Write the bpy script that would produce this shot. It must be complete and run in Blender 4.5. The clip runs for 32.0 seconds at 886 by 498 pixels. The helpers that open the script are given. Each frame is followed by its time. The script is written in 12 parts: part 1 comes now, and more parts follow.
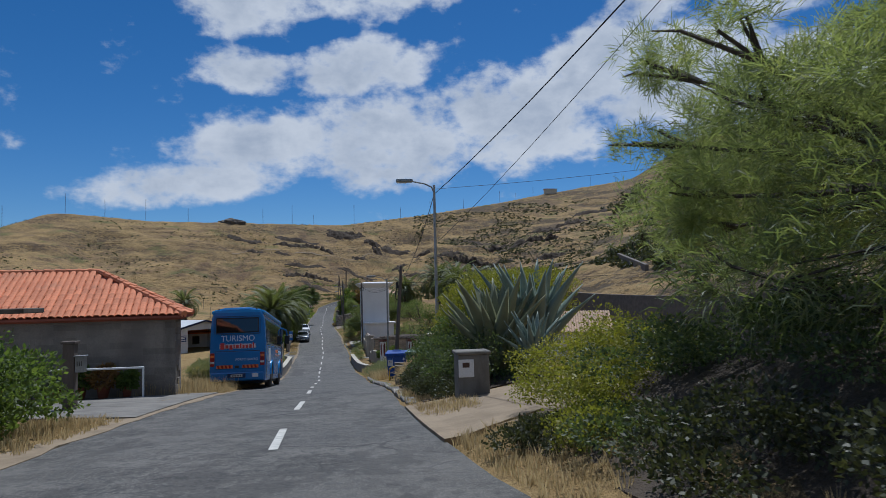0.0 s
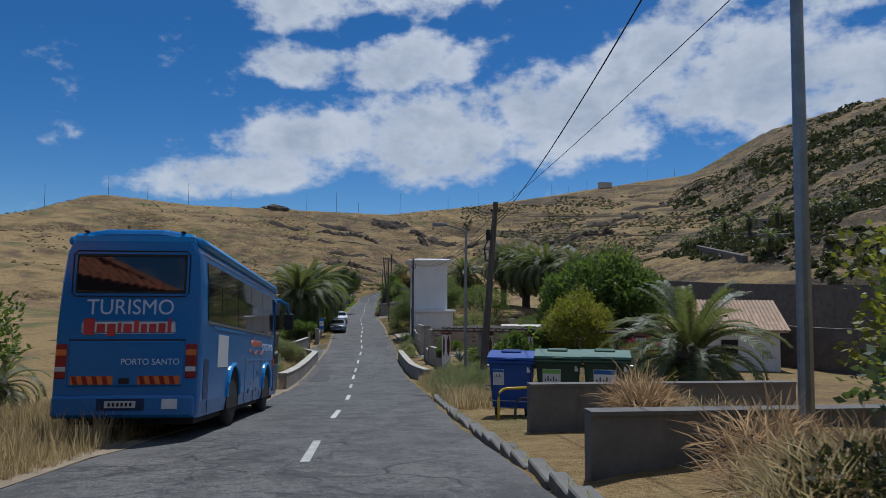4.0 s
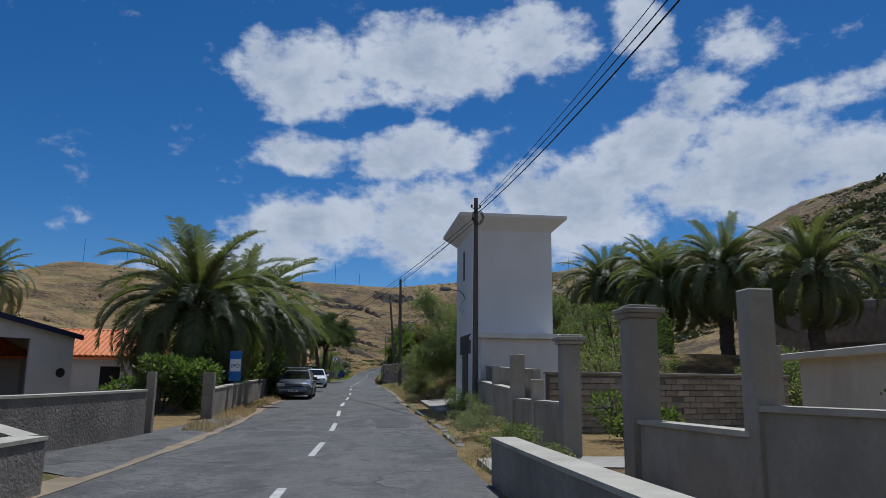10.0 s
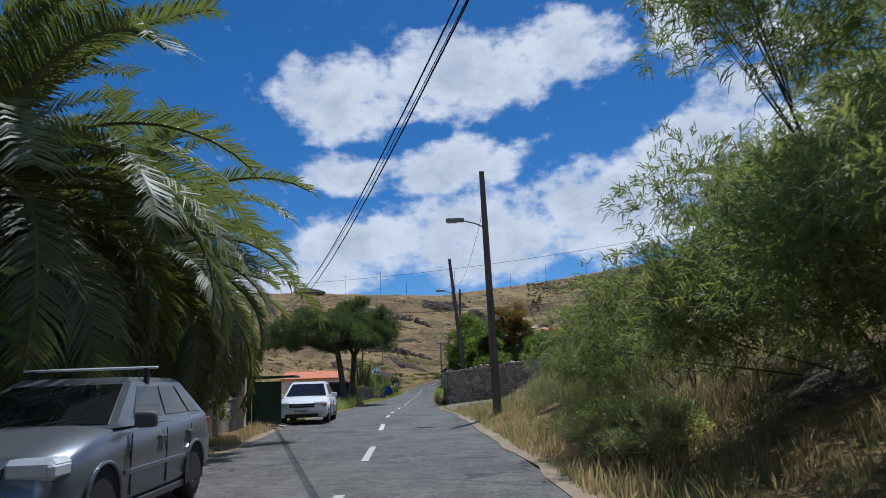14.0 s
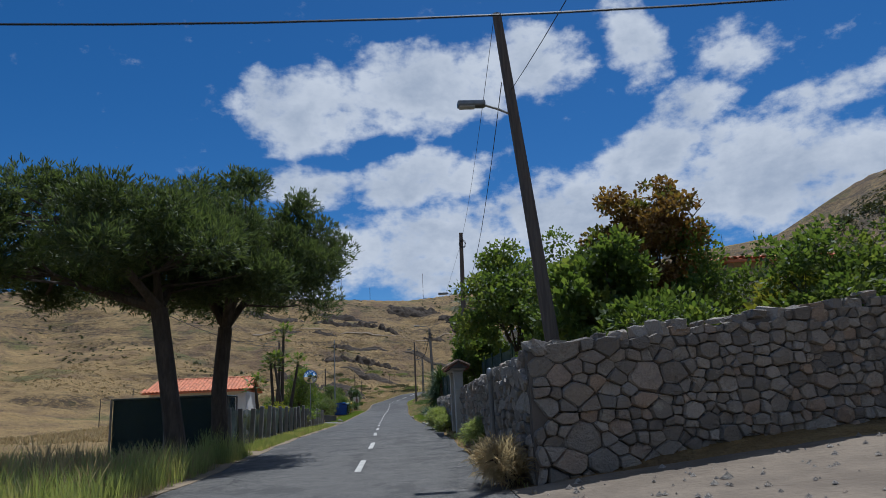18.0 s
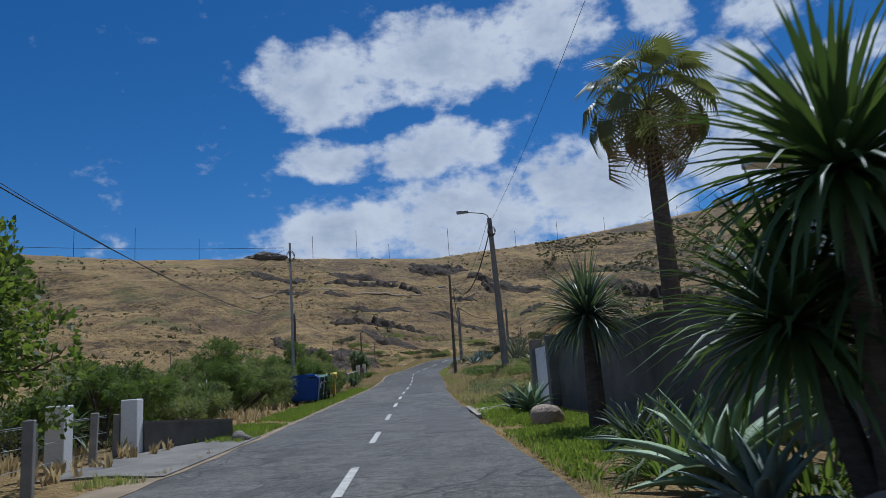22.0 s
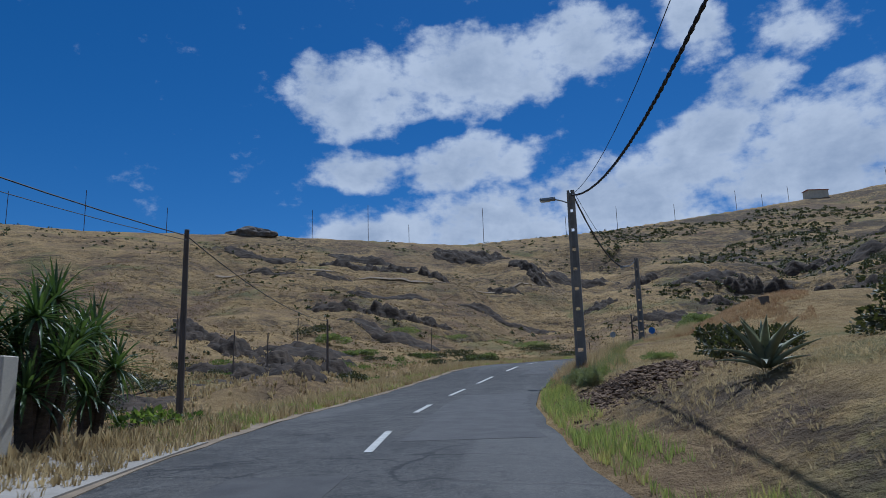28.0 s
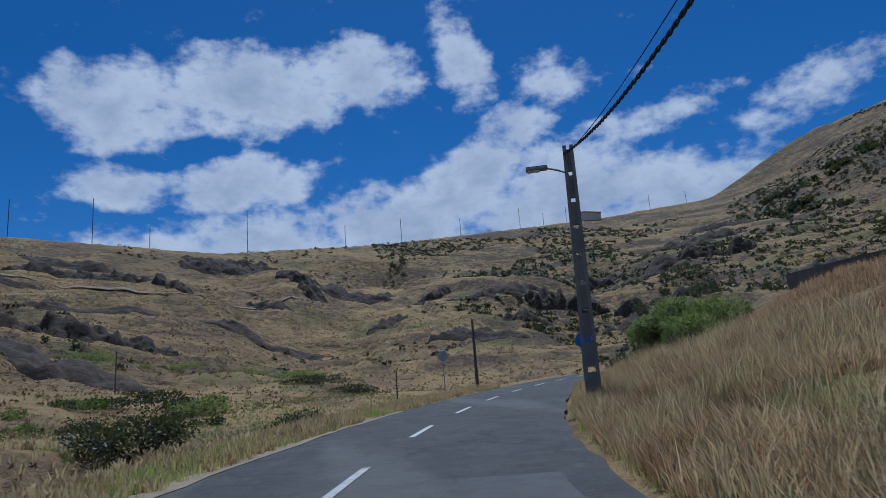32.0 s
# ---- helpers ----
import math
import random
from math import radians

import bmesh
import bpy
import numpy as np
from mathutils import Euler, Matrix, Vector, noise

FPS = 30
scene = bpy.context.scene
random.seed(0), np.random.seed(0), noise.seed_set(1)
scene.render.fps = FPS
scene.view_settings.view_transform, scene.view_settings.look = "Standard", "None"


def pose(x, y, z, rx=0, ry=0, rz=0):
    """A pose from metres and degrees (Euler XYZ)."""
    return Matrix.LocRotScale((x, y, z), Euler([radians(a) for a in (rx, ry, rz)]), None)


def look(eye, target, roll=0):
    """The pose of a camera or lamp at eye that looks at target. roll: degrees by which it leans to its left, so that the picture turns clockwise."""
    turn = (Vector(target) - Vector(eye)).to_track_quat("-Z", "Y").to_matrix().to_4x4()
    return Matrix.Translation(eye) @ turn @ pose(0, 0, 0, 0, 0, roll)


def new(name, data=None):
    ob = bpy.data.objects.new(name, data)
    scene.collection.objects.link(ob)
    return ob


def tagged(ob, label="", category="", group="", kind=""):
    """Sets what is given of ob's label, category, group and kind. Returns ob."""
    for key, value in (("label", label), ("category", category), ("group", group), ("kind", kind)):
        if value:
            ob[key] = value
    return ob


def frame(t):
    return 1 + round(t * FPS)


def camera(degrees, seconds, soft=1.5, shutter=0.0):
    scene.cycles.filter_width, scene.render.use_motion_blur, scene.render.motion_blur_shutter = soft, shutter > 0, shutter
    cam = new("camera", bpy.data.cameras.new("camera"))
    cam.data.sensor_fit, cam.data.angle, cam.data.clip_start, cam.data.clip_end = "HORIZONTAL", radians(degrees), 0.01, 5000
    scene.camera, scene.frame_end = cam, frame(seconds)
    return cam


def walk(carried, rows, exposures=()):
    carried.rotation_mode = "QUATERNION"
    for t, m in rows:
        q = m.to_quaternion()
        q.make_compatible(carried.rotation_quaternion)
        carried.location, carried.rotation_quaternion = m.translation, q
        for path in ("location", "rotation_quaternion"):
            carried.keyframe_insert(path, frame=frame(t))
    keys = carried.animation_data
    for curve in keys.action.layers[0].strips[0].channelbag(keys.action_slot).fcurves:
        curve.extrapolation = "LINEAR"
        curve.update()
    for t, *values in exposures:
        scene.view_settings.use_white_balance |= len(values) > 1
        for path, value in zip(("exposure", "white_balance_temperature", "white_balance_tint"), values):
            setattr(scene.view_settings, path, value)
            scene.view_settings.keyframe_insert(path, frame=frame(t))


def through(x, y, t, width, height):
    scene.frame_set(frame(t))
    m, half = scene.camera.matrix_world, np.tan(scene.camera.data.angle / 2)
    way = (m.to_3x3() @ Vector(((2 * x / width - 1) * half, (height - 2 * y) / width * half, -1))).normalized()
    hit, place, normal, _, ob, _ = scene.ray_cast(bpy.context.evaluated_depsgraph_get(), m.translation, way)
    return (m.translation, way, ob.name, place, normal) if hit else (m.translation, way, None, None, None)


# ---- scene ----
cam = camera(64.80, 32.0, soft=0.6, shutter=0.08)
PATH = [
    (0, pose(0.000, 0.000, 0.000, 93.726, 1.446, -0.020)),
    (0.5, pose(-0.374, 2.338, -0.153, 94.034, 1.771, 3.946)),
    (1, pose(-0.834, 4.636, -0.326, 93.992, 1.166, 5.982)),
    (1.5, pose(-1.263, 7.062, -0.503, 93.564, 1.147, 7.333)),
    (2, pose(-1.677, 9.687, -0.718, 93.543, 1.541, 8.123)),
    (2.5, pose(-2.140, 12.175, -0.929, 93.117, 1.470, 8.295)),
    (3, pose(-2.441, 14.549, -1.059, 93.348, 1.620, 8.571)),
    (3.5, pose(-2.757, 17.222, -1.214, 93.411, 1.565, 5.408)),
    (5.5, pose(-4.715, 30.054, -2.520, 94.020, -3.148, 1.239)),
    (6, pose(-5.216, 33.332, -2.843, 94.480, -3.485, 1.195)),
    (6.5, pose(-5.659, 36.707, -3.144, 95.495, -2.826, 1.821)),
    (7, pose(-6.173, 40.040, -3.486, 95.836, -1.755, 2.430)),
    (7.5, pose(-6.611, 43.600, -3.826, 96.384, -1.178, 3.249)),
    (8, pose(-7.150, 47.350, -4.150, 97.348, -1.031, 3.592)),
    (8.5, pose(-7.701, 50.894, -4.450, 98.466, -0.670, 3.708)),
    (9, pose(-8.362, 54.449, -4.725, 99.925, -1.098, 3.367)),
    (9.5, pose(-9.010, 58.175, -4.944, 100.044, -0.686, 3.458)),
    (10, pose(-9.742, 62.035, -5.083, 100.552, -0.692, 3.594)),
    (10.5, pose(-10.417, 65.954, -5.179, 101.374, -1.227, 3.807)),
    (11, pose(-11.051, 69.800, -5.233, 101.792, -1.447, 3.924)),
    (11.5, pose(-11.651, 73.819, -5.225, 101.841, -1.056, 4.035)),
    (12, pose(-12.263, 77.750, -5.208, 101.801, -0.903, 4.586)),
    (12.5, pose(-12.875, 81.548, -5.181, 102.524, -0.694, 5.078)),
    (13, pose(-13.524, 85.287, -5.140, 103.843, -0.208, 5.626)),
    (13.5, pose(-14.230, 88.985, -5.072, 103.441, 0.853, 6.679)),
    (14, pose(-14.977, 92.753, -4.985, 101.662, 2.046, 7.930)),
    (14.5, pose(-15.745, 96.703, -4.884, 102.481, 1.557, 9.073)),
    (15, pose(-16.488, 100.752, -4.784, 102.419, 1.336, 9.594)),
    (15.5, pose(-17.109, 104.781, -4.764, 100.431, 2.184, 10.197)),
    (17.5, pose(-20.546, 122.409, -4.461, 101.643, 3.212, 6.842)),
    (18, pose(-21.361, 126.699, -4.490, 102.625, 2.747, 5.053)),
    (18.5, pose(-22.213, 131.417, -4.518, 103.582, 2.392, 4.783)),
    (19, pose(-23.004, 136.526, -4.471, 103.837, 1.632, 4.474)),
    (19.5, pose(-23.789, 142.118, -4.380, 100.724, 1.370, 4.408)),
    (20, pose(-24.570, 147.491, -4.280, 100.258, 1.797, 4.509)),
    (20.5, pose(-25.336, 152.494, -4.215, 99.950, 2.363, 4.742)),
    (21, pose(-26.137, 157.694, -4.173, 99.770, 2.422, 5.027)),
    (21.5, pose(-27.054, 163.343, -4.162, 99.637, 3.044, 5.654)),
    (22, pose(-28.024, 169.008, -4.200, 100.293, 3.910, 7.096)),
    (22.5, pose(-29.047, 174.746, -4.213, 100.491, 2.980, 7.375)),
    (23, pose(-29.956, 180.279, -4.181, 100.638, 2.717, 7.965)),
    (23.5, pose(-30.797, 185.739, -4.117, 100.421, 1.720, 8.270)),
    (24, pose(-31.754, 191.412, -4.100, 100.342, 1.799, 8.467)),
    (24.5, pose(-32.613, 196.949, -4.016, 100.455, 1.646, 8.570)),
    (25, pose(-33.504, 202.396, -3.933, 100.407, 1.960, 9.094)),
    (25.5, pose(-34.359, 207.832, -3.850, 100.534, 2.942, 10.094)),
    (27.5, pose(-37.446, 230.732, -3.265, 101.532, 2.794, 10.742)),
    (28, pose(-38.140, 235.322, -3.087, 101.470, 1.852, 9.025)),
    (28.5, pose(-38.811, 239.902, -2.932, 101.690, 1.925, 8.862)),
    (29, pose(-39.489, 244.313, -2.721, 101.818, 2.243, 8.412)),
    (29.5, pose(-40.078, 248.644, -2.430, 101.848, 2.738, 6.300)),
    (30, pose(-40.422, 253.294, -2.129, 101.636, 3.698, 3.074)),
    (30.5, pose(-40.540, 257.740, -1.951, 101.508, 3.809, -1.883)),
    (31, pose(-40.200, 262.237, -1.673, 102.372, 3.506, -2.209)),
    (31.5, pose(-39.545, 266.723, -1.250, 102.705, 2.808, -4.816)),
    (32, pose(-38.596, 271.785, -0.621, 102.623, 4.356, -9.124)),
]
walk(cam, PATH, exposures=[(q, e, k, 9) for q, e, k in ((0, -0.15, 5600), (3, -0.2, 5600), (11, -0.18, 5600), (13, 0.1, 5600), (15, 0.14, 5600), (17.5, -0.05, 5600), (18, -0.12, 5600), (19, 0.12, 5600), (20, 0.2, 5600), (21, 0.1, 5600), (22, -0.15, 5450), (23, 0.0, 5450), (24, -0.25, 5250), (25, -0.2, 5250), (28, -0.3, 5080), (32, -0.36, 4950))])

# ---- daylight: high sun ahead of the road, blue sky with banks of cumulus ----
SUN_AZ, SUN_EL = 12.0, 64.0          # degrees right of +y, degrees up
world = bpy.data.worlds.new("sky_world")
scene.world = world
world.use_nodes = True
wt = world.node_tree
wt.nodes.clear()


def wnode(kind, **props):
    n = wt.nodes.new(kind)
    for k, v in props.items():
        setattr(n, k, v)
    return n


def wmath(op, a, b=None, clamp=False):
    n = wnode("ShaderNodeMath", operation=op, use_clamp=clamp)
    for i, v in enumerate((a, b)):
        if v is None:
            continue
        if isinstance(v, (int, float)):
            n.inputs[i].default_value = v
        else:
            wt.links.new(v, n.inputs[i])
    return n.outputs[0]


def wmix(fac, a, b):
    n = wnode("ShaderNodeMix", data_type="RGBA")
    for i, v in ((0, fac), (6, a), (7, b)):
        if isinstance(v, (int, float, tuple)):
            n.inputs[i].default_value = v
        else:
            wt.links.new(v, n.inputs[i])
    return n.outputs[2]


def wramp(v, lo, hi):
    n = wnode("ShaderNodeMapRange", interpolation_type="SMOOTHSTEP")
    wt.links.new(v, n.inputs[0])
    n.inputs[1].default_value, n.inputs[2].default_value = lo, hi
    return n.outputs[0]


w_out = wnode("ShaderNodeOutputWorld")
w_bg = wnode("ShaderNodeBackground")
w_sky = wnode("ShaderNodeTexSky", sky_type="NISHITA", sun_disc=False)
w_sky.sun_elevation, w_sky.sun_rotation = radians(SUN_EL), radians(SUN_AZ)
w_sky.air_density, w_sky.dust_density, w_sky.ozone_density, w_sky.altitude = 0.75, 0.15, 3.0, 100
w_co = wnode("ShaderNodeTexCoord")
w_sep = wnode("ShaderNodeSeparateXYZ")
wt.links.new(w_co.outputs["Generated"], w_sep.inputs[0])
W_AZ = wmath("MULTIPLY", wmath("ARCTAN2", w_sep.outputs[0], w_sep.outputs[1]), 57.29578)
W_EL = wmath("MULTIPLY", wmath("ARCSINE", w_sep.outputs[2]), 57.29578)


def wnoise(scale, detail, rough, flat=1.9, distortion=0.0, off=0.0):
    comb = wnode("ShaderNodeCombineXYZ")
    wt.links.new(wmath("MULTIPLY", W_AZ, 0.1), comb.inputs[0])
    wt.links.new(wmath("MULTIPLY", W_EL, 0.1 * flat), comb.inputs[1])
    comb.inputs[2].default_value = off
    n = wnode("ShaderNodeTexNoise")
    n.inputs["Scale"].default_value, n.inputs["Detail"].default_value = scale, detail
    n.inputs["Roughness"].default_value, n.inputs["Distortion"].default_value = rough, distortion
    wt.links.new(comb.outputs[0], n.inputs["Vector"])
    return n.outputs["Fac"]


def puff(az, el, ra, re, gain=1.0, tilt=0.0):
    """A soft oval in the sky: 1 at its heart, 0 at its rim."""
    x = wmath("SUBTRACT", W_AZ, az)
    y = wmath("SUBTRACT", wmath("SUBTRACT", W_EL, el), wmath("MULTIPLY", x, tilt))
    x2 = wmath("POWER", wmath("ABSOLUTE", wmath("DIVIDE", x, ra)), 2.0)
    y2 = wmath("POWER", wmath("ABSOLUTE", wmath("DIVIDE", y, re)), 2.0)
    r = wmath("SUBTRACT", 1.0, wmath("ADD", x2, y2))
    return wmath("MULTIPLY", wmath("MAXIMUM", r, -0.6), gain)


# the cumulus banks: heart (azimuth, elevation), half width, half height, gain, slope
PUFFS = (
    (-15.5, 24.0, 7.0, 4.0, 1.0, 0.05), (-5.0, 25.5, 9.0, 4.0, 1.0, 0.0), (4.0, 27.0, 6.0, 3.2, 0.9, -0.1),
    (13.0, 27.6, 3.0, 4.2, 0.8, -0.5), (20.5, 25.0, 3.4, 2.4, 0.6, 0.0),
    (-15.8, 17.9, 4.3, 2.0, 0.9, -0.05), (-6.0, 18.4, 6.5, 2.6, 1.0, 0.10),
    (-14.0, 12.2, 8.0, 3.2, 1.0, 0.08), (-4.0, 12.6, 9.0, 4.4, 1.0, 0.0), (7.0, 14.2, 8.0, 5.0, 1.0, 0.0),
    (13.0, 17.5, 6.0, 4.0, 1.0, 0.25), (21.0, 16.0, 9.0, 5.2, 1.0, 0.0), (31.0, 14.0, 9.0, 4.6, 1.0, -0.05),
    (28.0, 21.0, 7.0, 1.6, 0.55, 0.12), (41.0, 20.5, 6.0, 2.2, 0.5, 0.2), (-20.0, 9.0, 9.5, 1.9, 0.9, 0.12),
    (17.0, 21.8, 4.0, 2.2, 0.8, 0.1),
)
w_mask = None
for p in PUFFS:
    v = puff(*p)
    w_mask = v if w_mask is None else wmath("MAXIMUM", w_mask, v)
# unseen cloud to the sides and behind, added thick to brighten shaded faces
w_fill_around = wmath("MULTIPLY", wramp(wnoise(0.35, 3.0, 0.5, 1.2, 0.0, 4.0), 0.40, 0.60), wramp(wmath("ABSOLUTE", W_AZ), 48.0, 70.0))
w_mask = wmath("MAXIMUM", w_mask, wmath("SUBTRACT", wmath("MULTIPLY", w_fill_around, 1.2), 0.5))
w_billow = wmath("SUBTRACT", wnoise(2.6, 7.0, 0.55, 1.5), 0.5)
w_fine = wmath("SUBTRACT", wnoise(8.0, 6.0, 0.6, 1.5, 0.0, 7.0), 0.5)
w_dens = wmath("ADD", w_mask, wmath("ADD", wmath("MULTIPLY", w_billow, 2.3), wmath("MULTIPLY", w_fine, 0.85)))
w_cover = wmath("MULTIPLY", wramp(w_dens, -0.05, 0.75), wramp(W_EL, 1.0, 6.0))
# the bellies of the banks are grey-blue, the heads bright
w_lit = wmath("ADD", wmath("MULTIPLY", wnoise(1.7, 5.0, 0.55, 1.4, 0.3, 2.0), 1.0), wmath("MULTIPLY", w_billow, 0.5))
w_shade = wramp(wmath("SUBTRACT", wmath("MULTIPLY", w_dens, 0.42), w_lit), -0.42, 0.25)
w_cloud = wmix(w_shade, (6.9, 7.0, 7.2, 1), (4.0, 4.45, 5.2, 1))
w_blue = wnode("ShaderNodeHueSaturation")
w_blue.inputs["Saturation"].default_value, w_blue.inputs["Value"].default_value = 1.30, 0.82
wt.links.new(w_sky.outputs[0], w_blue.inputs["Color"])
wt.links.new(wmix(w_cover, w_blue.outputs[0], w_cloud), w_bg.inputs[0])
w_bg.inputs[1].default_value = 0.092
wt.links.new(w_bg.outputs[0], w_out.inputs[0])

sun = new("sun", bpy.data.lights.new("sun", "SUN"))
sun.data.energy, sun.data.angle, sun.data.color = 4.1, radians(0.6), (1.0, 0.96, 0.90)
sun.matrix_world = look((0, 0, 0), (-math.sin(radians(SUN_AZ)) * math.cos(radians(SUN_EL)),
                                    -math.cos(radians(SUN_AZ)) * math.cos(radians(SUN_EL)), -math.sin(radians(SUN_EL))))

# ---- materials ----
class Nodes:
    def __init__(self, name):
        self.m = bpy.data.materials.new(name)
        self.m.use_nodes = True
        self.t = self.m.node_tree
        self.bsdf = self.t.nodes["Principled BSDF"]
        self.out = self.t.nodes["Material Output"]

    def n(self, kind, **props):
        x = self.t.nodes.new(kind)
        for k, v in props.items():
            setattr(x, k, v)
        return x

    def put(self, v, sock):
        if isinstance(v, (int, float, tuple)):
            sock.default_value = v
        else:
            self.t.links.new(v, sock)

    def math(self, op, a, b=0.0, clamp=False):
        x = self.n("ShaderNodeMath", operation=op, use_clamp=clamp)
        self.put(a, x.inputs[0])
        self.put(b, x.inputs[1])
        return x.outputs[0]

    def mix(self, fac, a, b, mode="MIX"):
        x = self.n("ShaderNodeMix", data_type="RGBA", blend_type=mode)
        self.put(fac, x.inputs[0])
        self.put(a if not isinstance(a, tuple) else (*a, 1)[:4], x.inputs[6])
        self.put(b if not isinstance(b, tuple) else (*b, 1)[:4], x.inputs[7])
        return x.outputs[2]

    def ramp(self, v, lo, hi, a=0.0, b=1.0):
        x = self.n("ShaderNodeMapRange", interpolation_type="SMOOTHSTEP")
        for i, q in enumerate((v, lo, hi, a, b)):
            self.put(q, x.inputs[i])
        return x.outputs[0]

    def where(self, world=False):
        return self.n("ShaderNodeNewGeometry").outputs["Position"] if world else self.n("ShaderNodeTexCoord").outputs["Object"]

    def noise(self, co, scale, detail=4.0, rough=0.55, stretch=(1, 1, 1), distortion=0.0):
        mp = self.n("ShaderNodeMapping")
        self.put(co, mp.inputs["Vector"])
        mp.inputs["Scale"].default_value = stretch
        x = self.n("ShaderNodeTexNoise")
        self.put(mp.outputs[0], x.inputs["Vector"])
        x.inputs["Scale"].default_value, x.inputs["Detail"].default_value = scale, detail
        x.inputs["Roughness"].default_value, x.inputs["Distortion"].default_value = rough, distortion
        return x.outputs["Fac"]

    def voronoi(self, co, scale, feature="F1", rnd=1.0):
        x = self.n("ShaderNodeTexVoronoi", feature=feature)
        self.put(co, x.inputs["Vector"])
        x.inputs["Scale"].default_value, x.inputs["Randomness"].default_value = scale, rnd
        return x

    def bump(self, height, strength, dist=0.02):
        x = self.n("ShaderNodeBump")
        self.put(height, x.inputs["Height"])
        x.inputs["Strength"].default_value, x.inputs["Distance"].default_value = strength, dist
        self.put(x.outputs[0], self.bsdf.inputs["Normal"])

    def done(self, color, rough=0.8, metal=0.0, spec=0.4):
        self.put(color if not isinstance(color, tuple) else (*color, 1)[:4], self.bsdf.inputs["Base Color"])
        self.put(rough, self.bsdf.inputs["Roughness"])
        self.put(metal, self.bsdf.inputs["Metallic"])
        self.put(spec, self.bsdf.inputs["Specular IOR Level"])
        return self.m


def plain(name, a, b, scale=2.0, rough=0.8, bump=0.15, metal=0.0, rnd=0.12, fine=30.0, spec=0.4, stretch=(1, 1, 1), stain=None, world=False, bd=0.01):
    """Two tones at a broad and a fine scale, a random tone a piece, and fine relief; stain: (colour, amount)."""
    k = Nodes(name)
    co = k.where(world)
    broad, grain = k.noise(co, scale, 5, 0.6, stretch), k.noise(co, fine, 4, 0.6, stretch)
    c = k.mix(k.ramp(broad, 0.3, 0.7), a, b)
    c = k.mix(k.math("MULTIPLY", k.ramp(grain, 0.35, 0.75), 0.35), c, tuple(v * 0.6 for v in a))
    if stain:
        c = k.mix(k.math("MULTIPLY", k.ramp(k.noise(co, scale * 0.6, 6, 0.65, (1, 1, 0.25)), 0.5, 0.72), stain[1]), c, stain[0])
    if rnd:
        info = k.n("ShaderNodeObjectInfo").outputs["Random"]
        c = k.mix(1.0, c, k.mix(info, (1 - rnd,) * 3, (1 + rnd,) * 3), "MULTIPLY")
    k.bump(grain, bump, bd)
    return k.done(c, rough, metal, spec)


def foliage(name, a, b, c3=None, trans=0.35, rough=0.55, glow=1.0, through=(1.55, 1.6, 0.7)):
    """Leaves: a tone of its own for every leaf, thin enough to let light through."""
    k = Nodes(name)
    isl = k.n("ShaderNodeNewGeometry").outputs["Random Per Island"]
    co = k.where()
    c = k.mix(isl, a, b)
    if c3:
        c = k.mix(k.ramp(k.noise(co, 0.9, 3, 0.6), 0.52, 0.66), c, c3)
    c = k.mix(1.0, c, k.mix(k.noise(co, 0.6, 3, 0.5), (0.75,) * 3, (1.25,) * 3), "MULTIPLY")
    k.done(c, rough, 0.0, 0.35)
    tr = k.n("ShaderNodeBsdfTranslucent")
    k.put(k.mix(1.0, c, tuple(q * glow for q in through), "MULTIPLY"), tr.inputs["Color"])
    mx = k.n("ShaderNodeMixShader")
    mx.inputs[0].default_value = trans
    k.put(k.bsdf.outputs[0], mx.inputs[1])
    k.put(tr.outputs[0], mx.inputs[2])
    k.put(mx.outputs[0], k.out.inputs["Surface"])
    return k.m


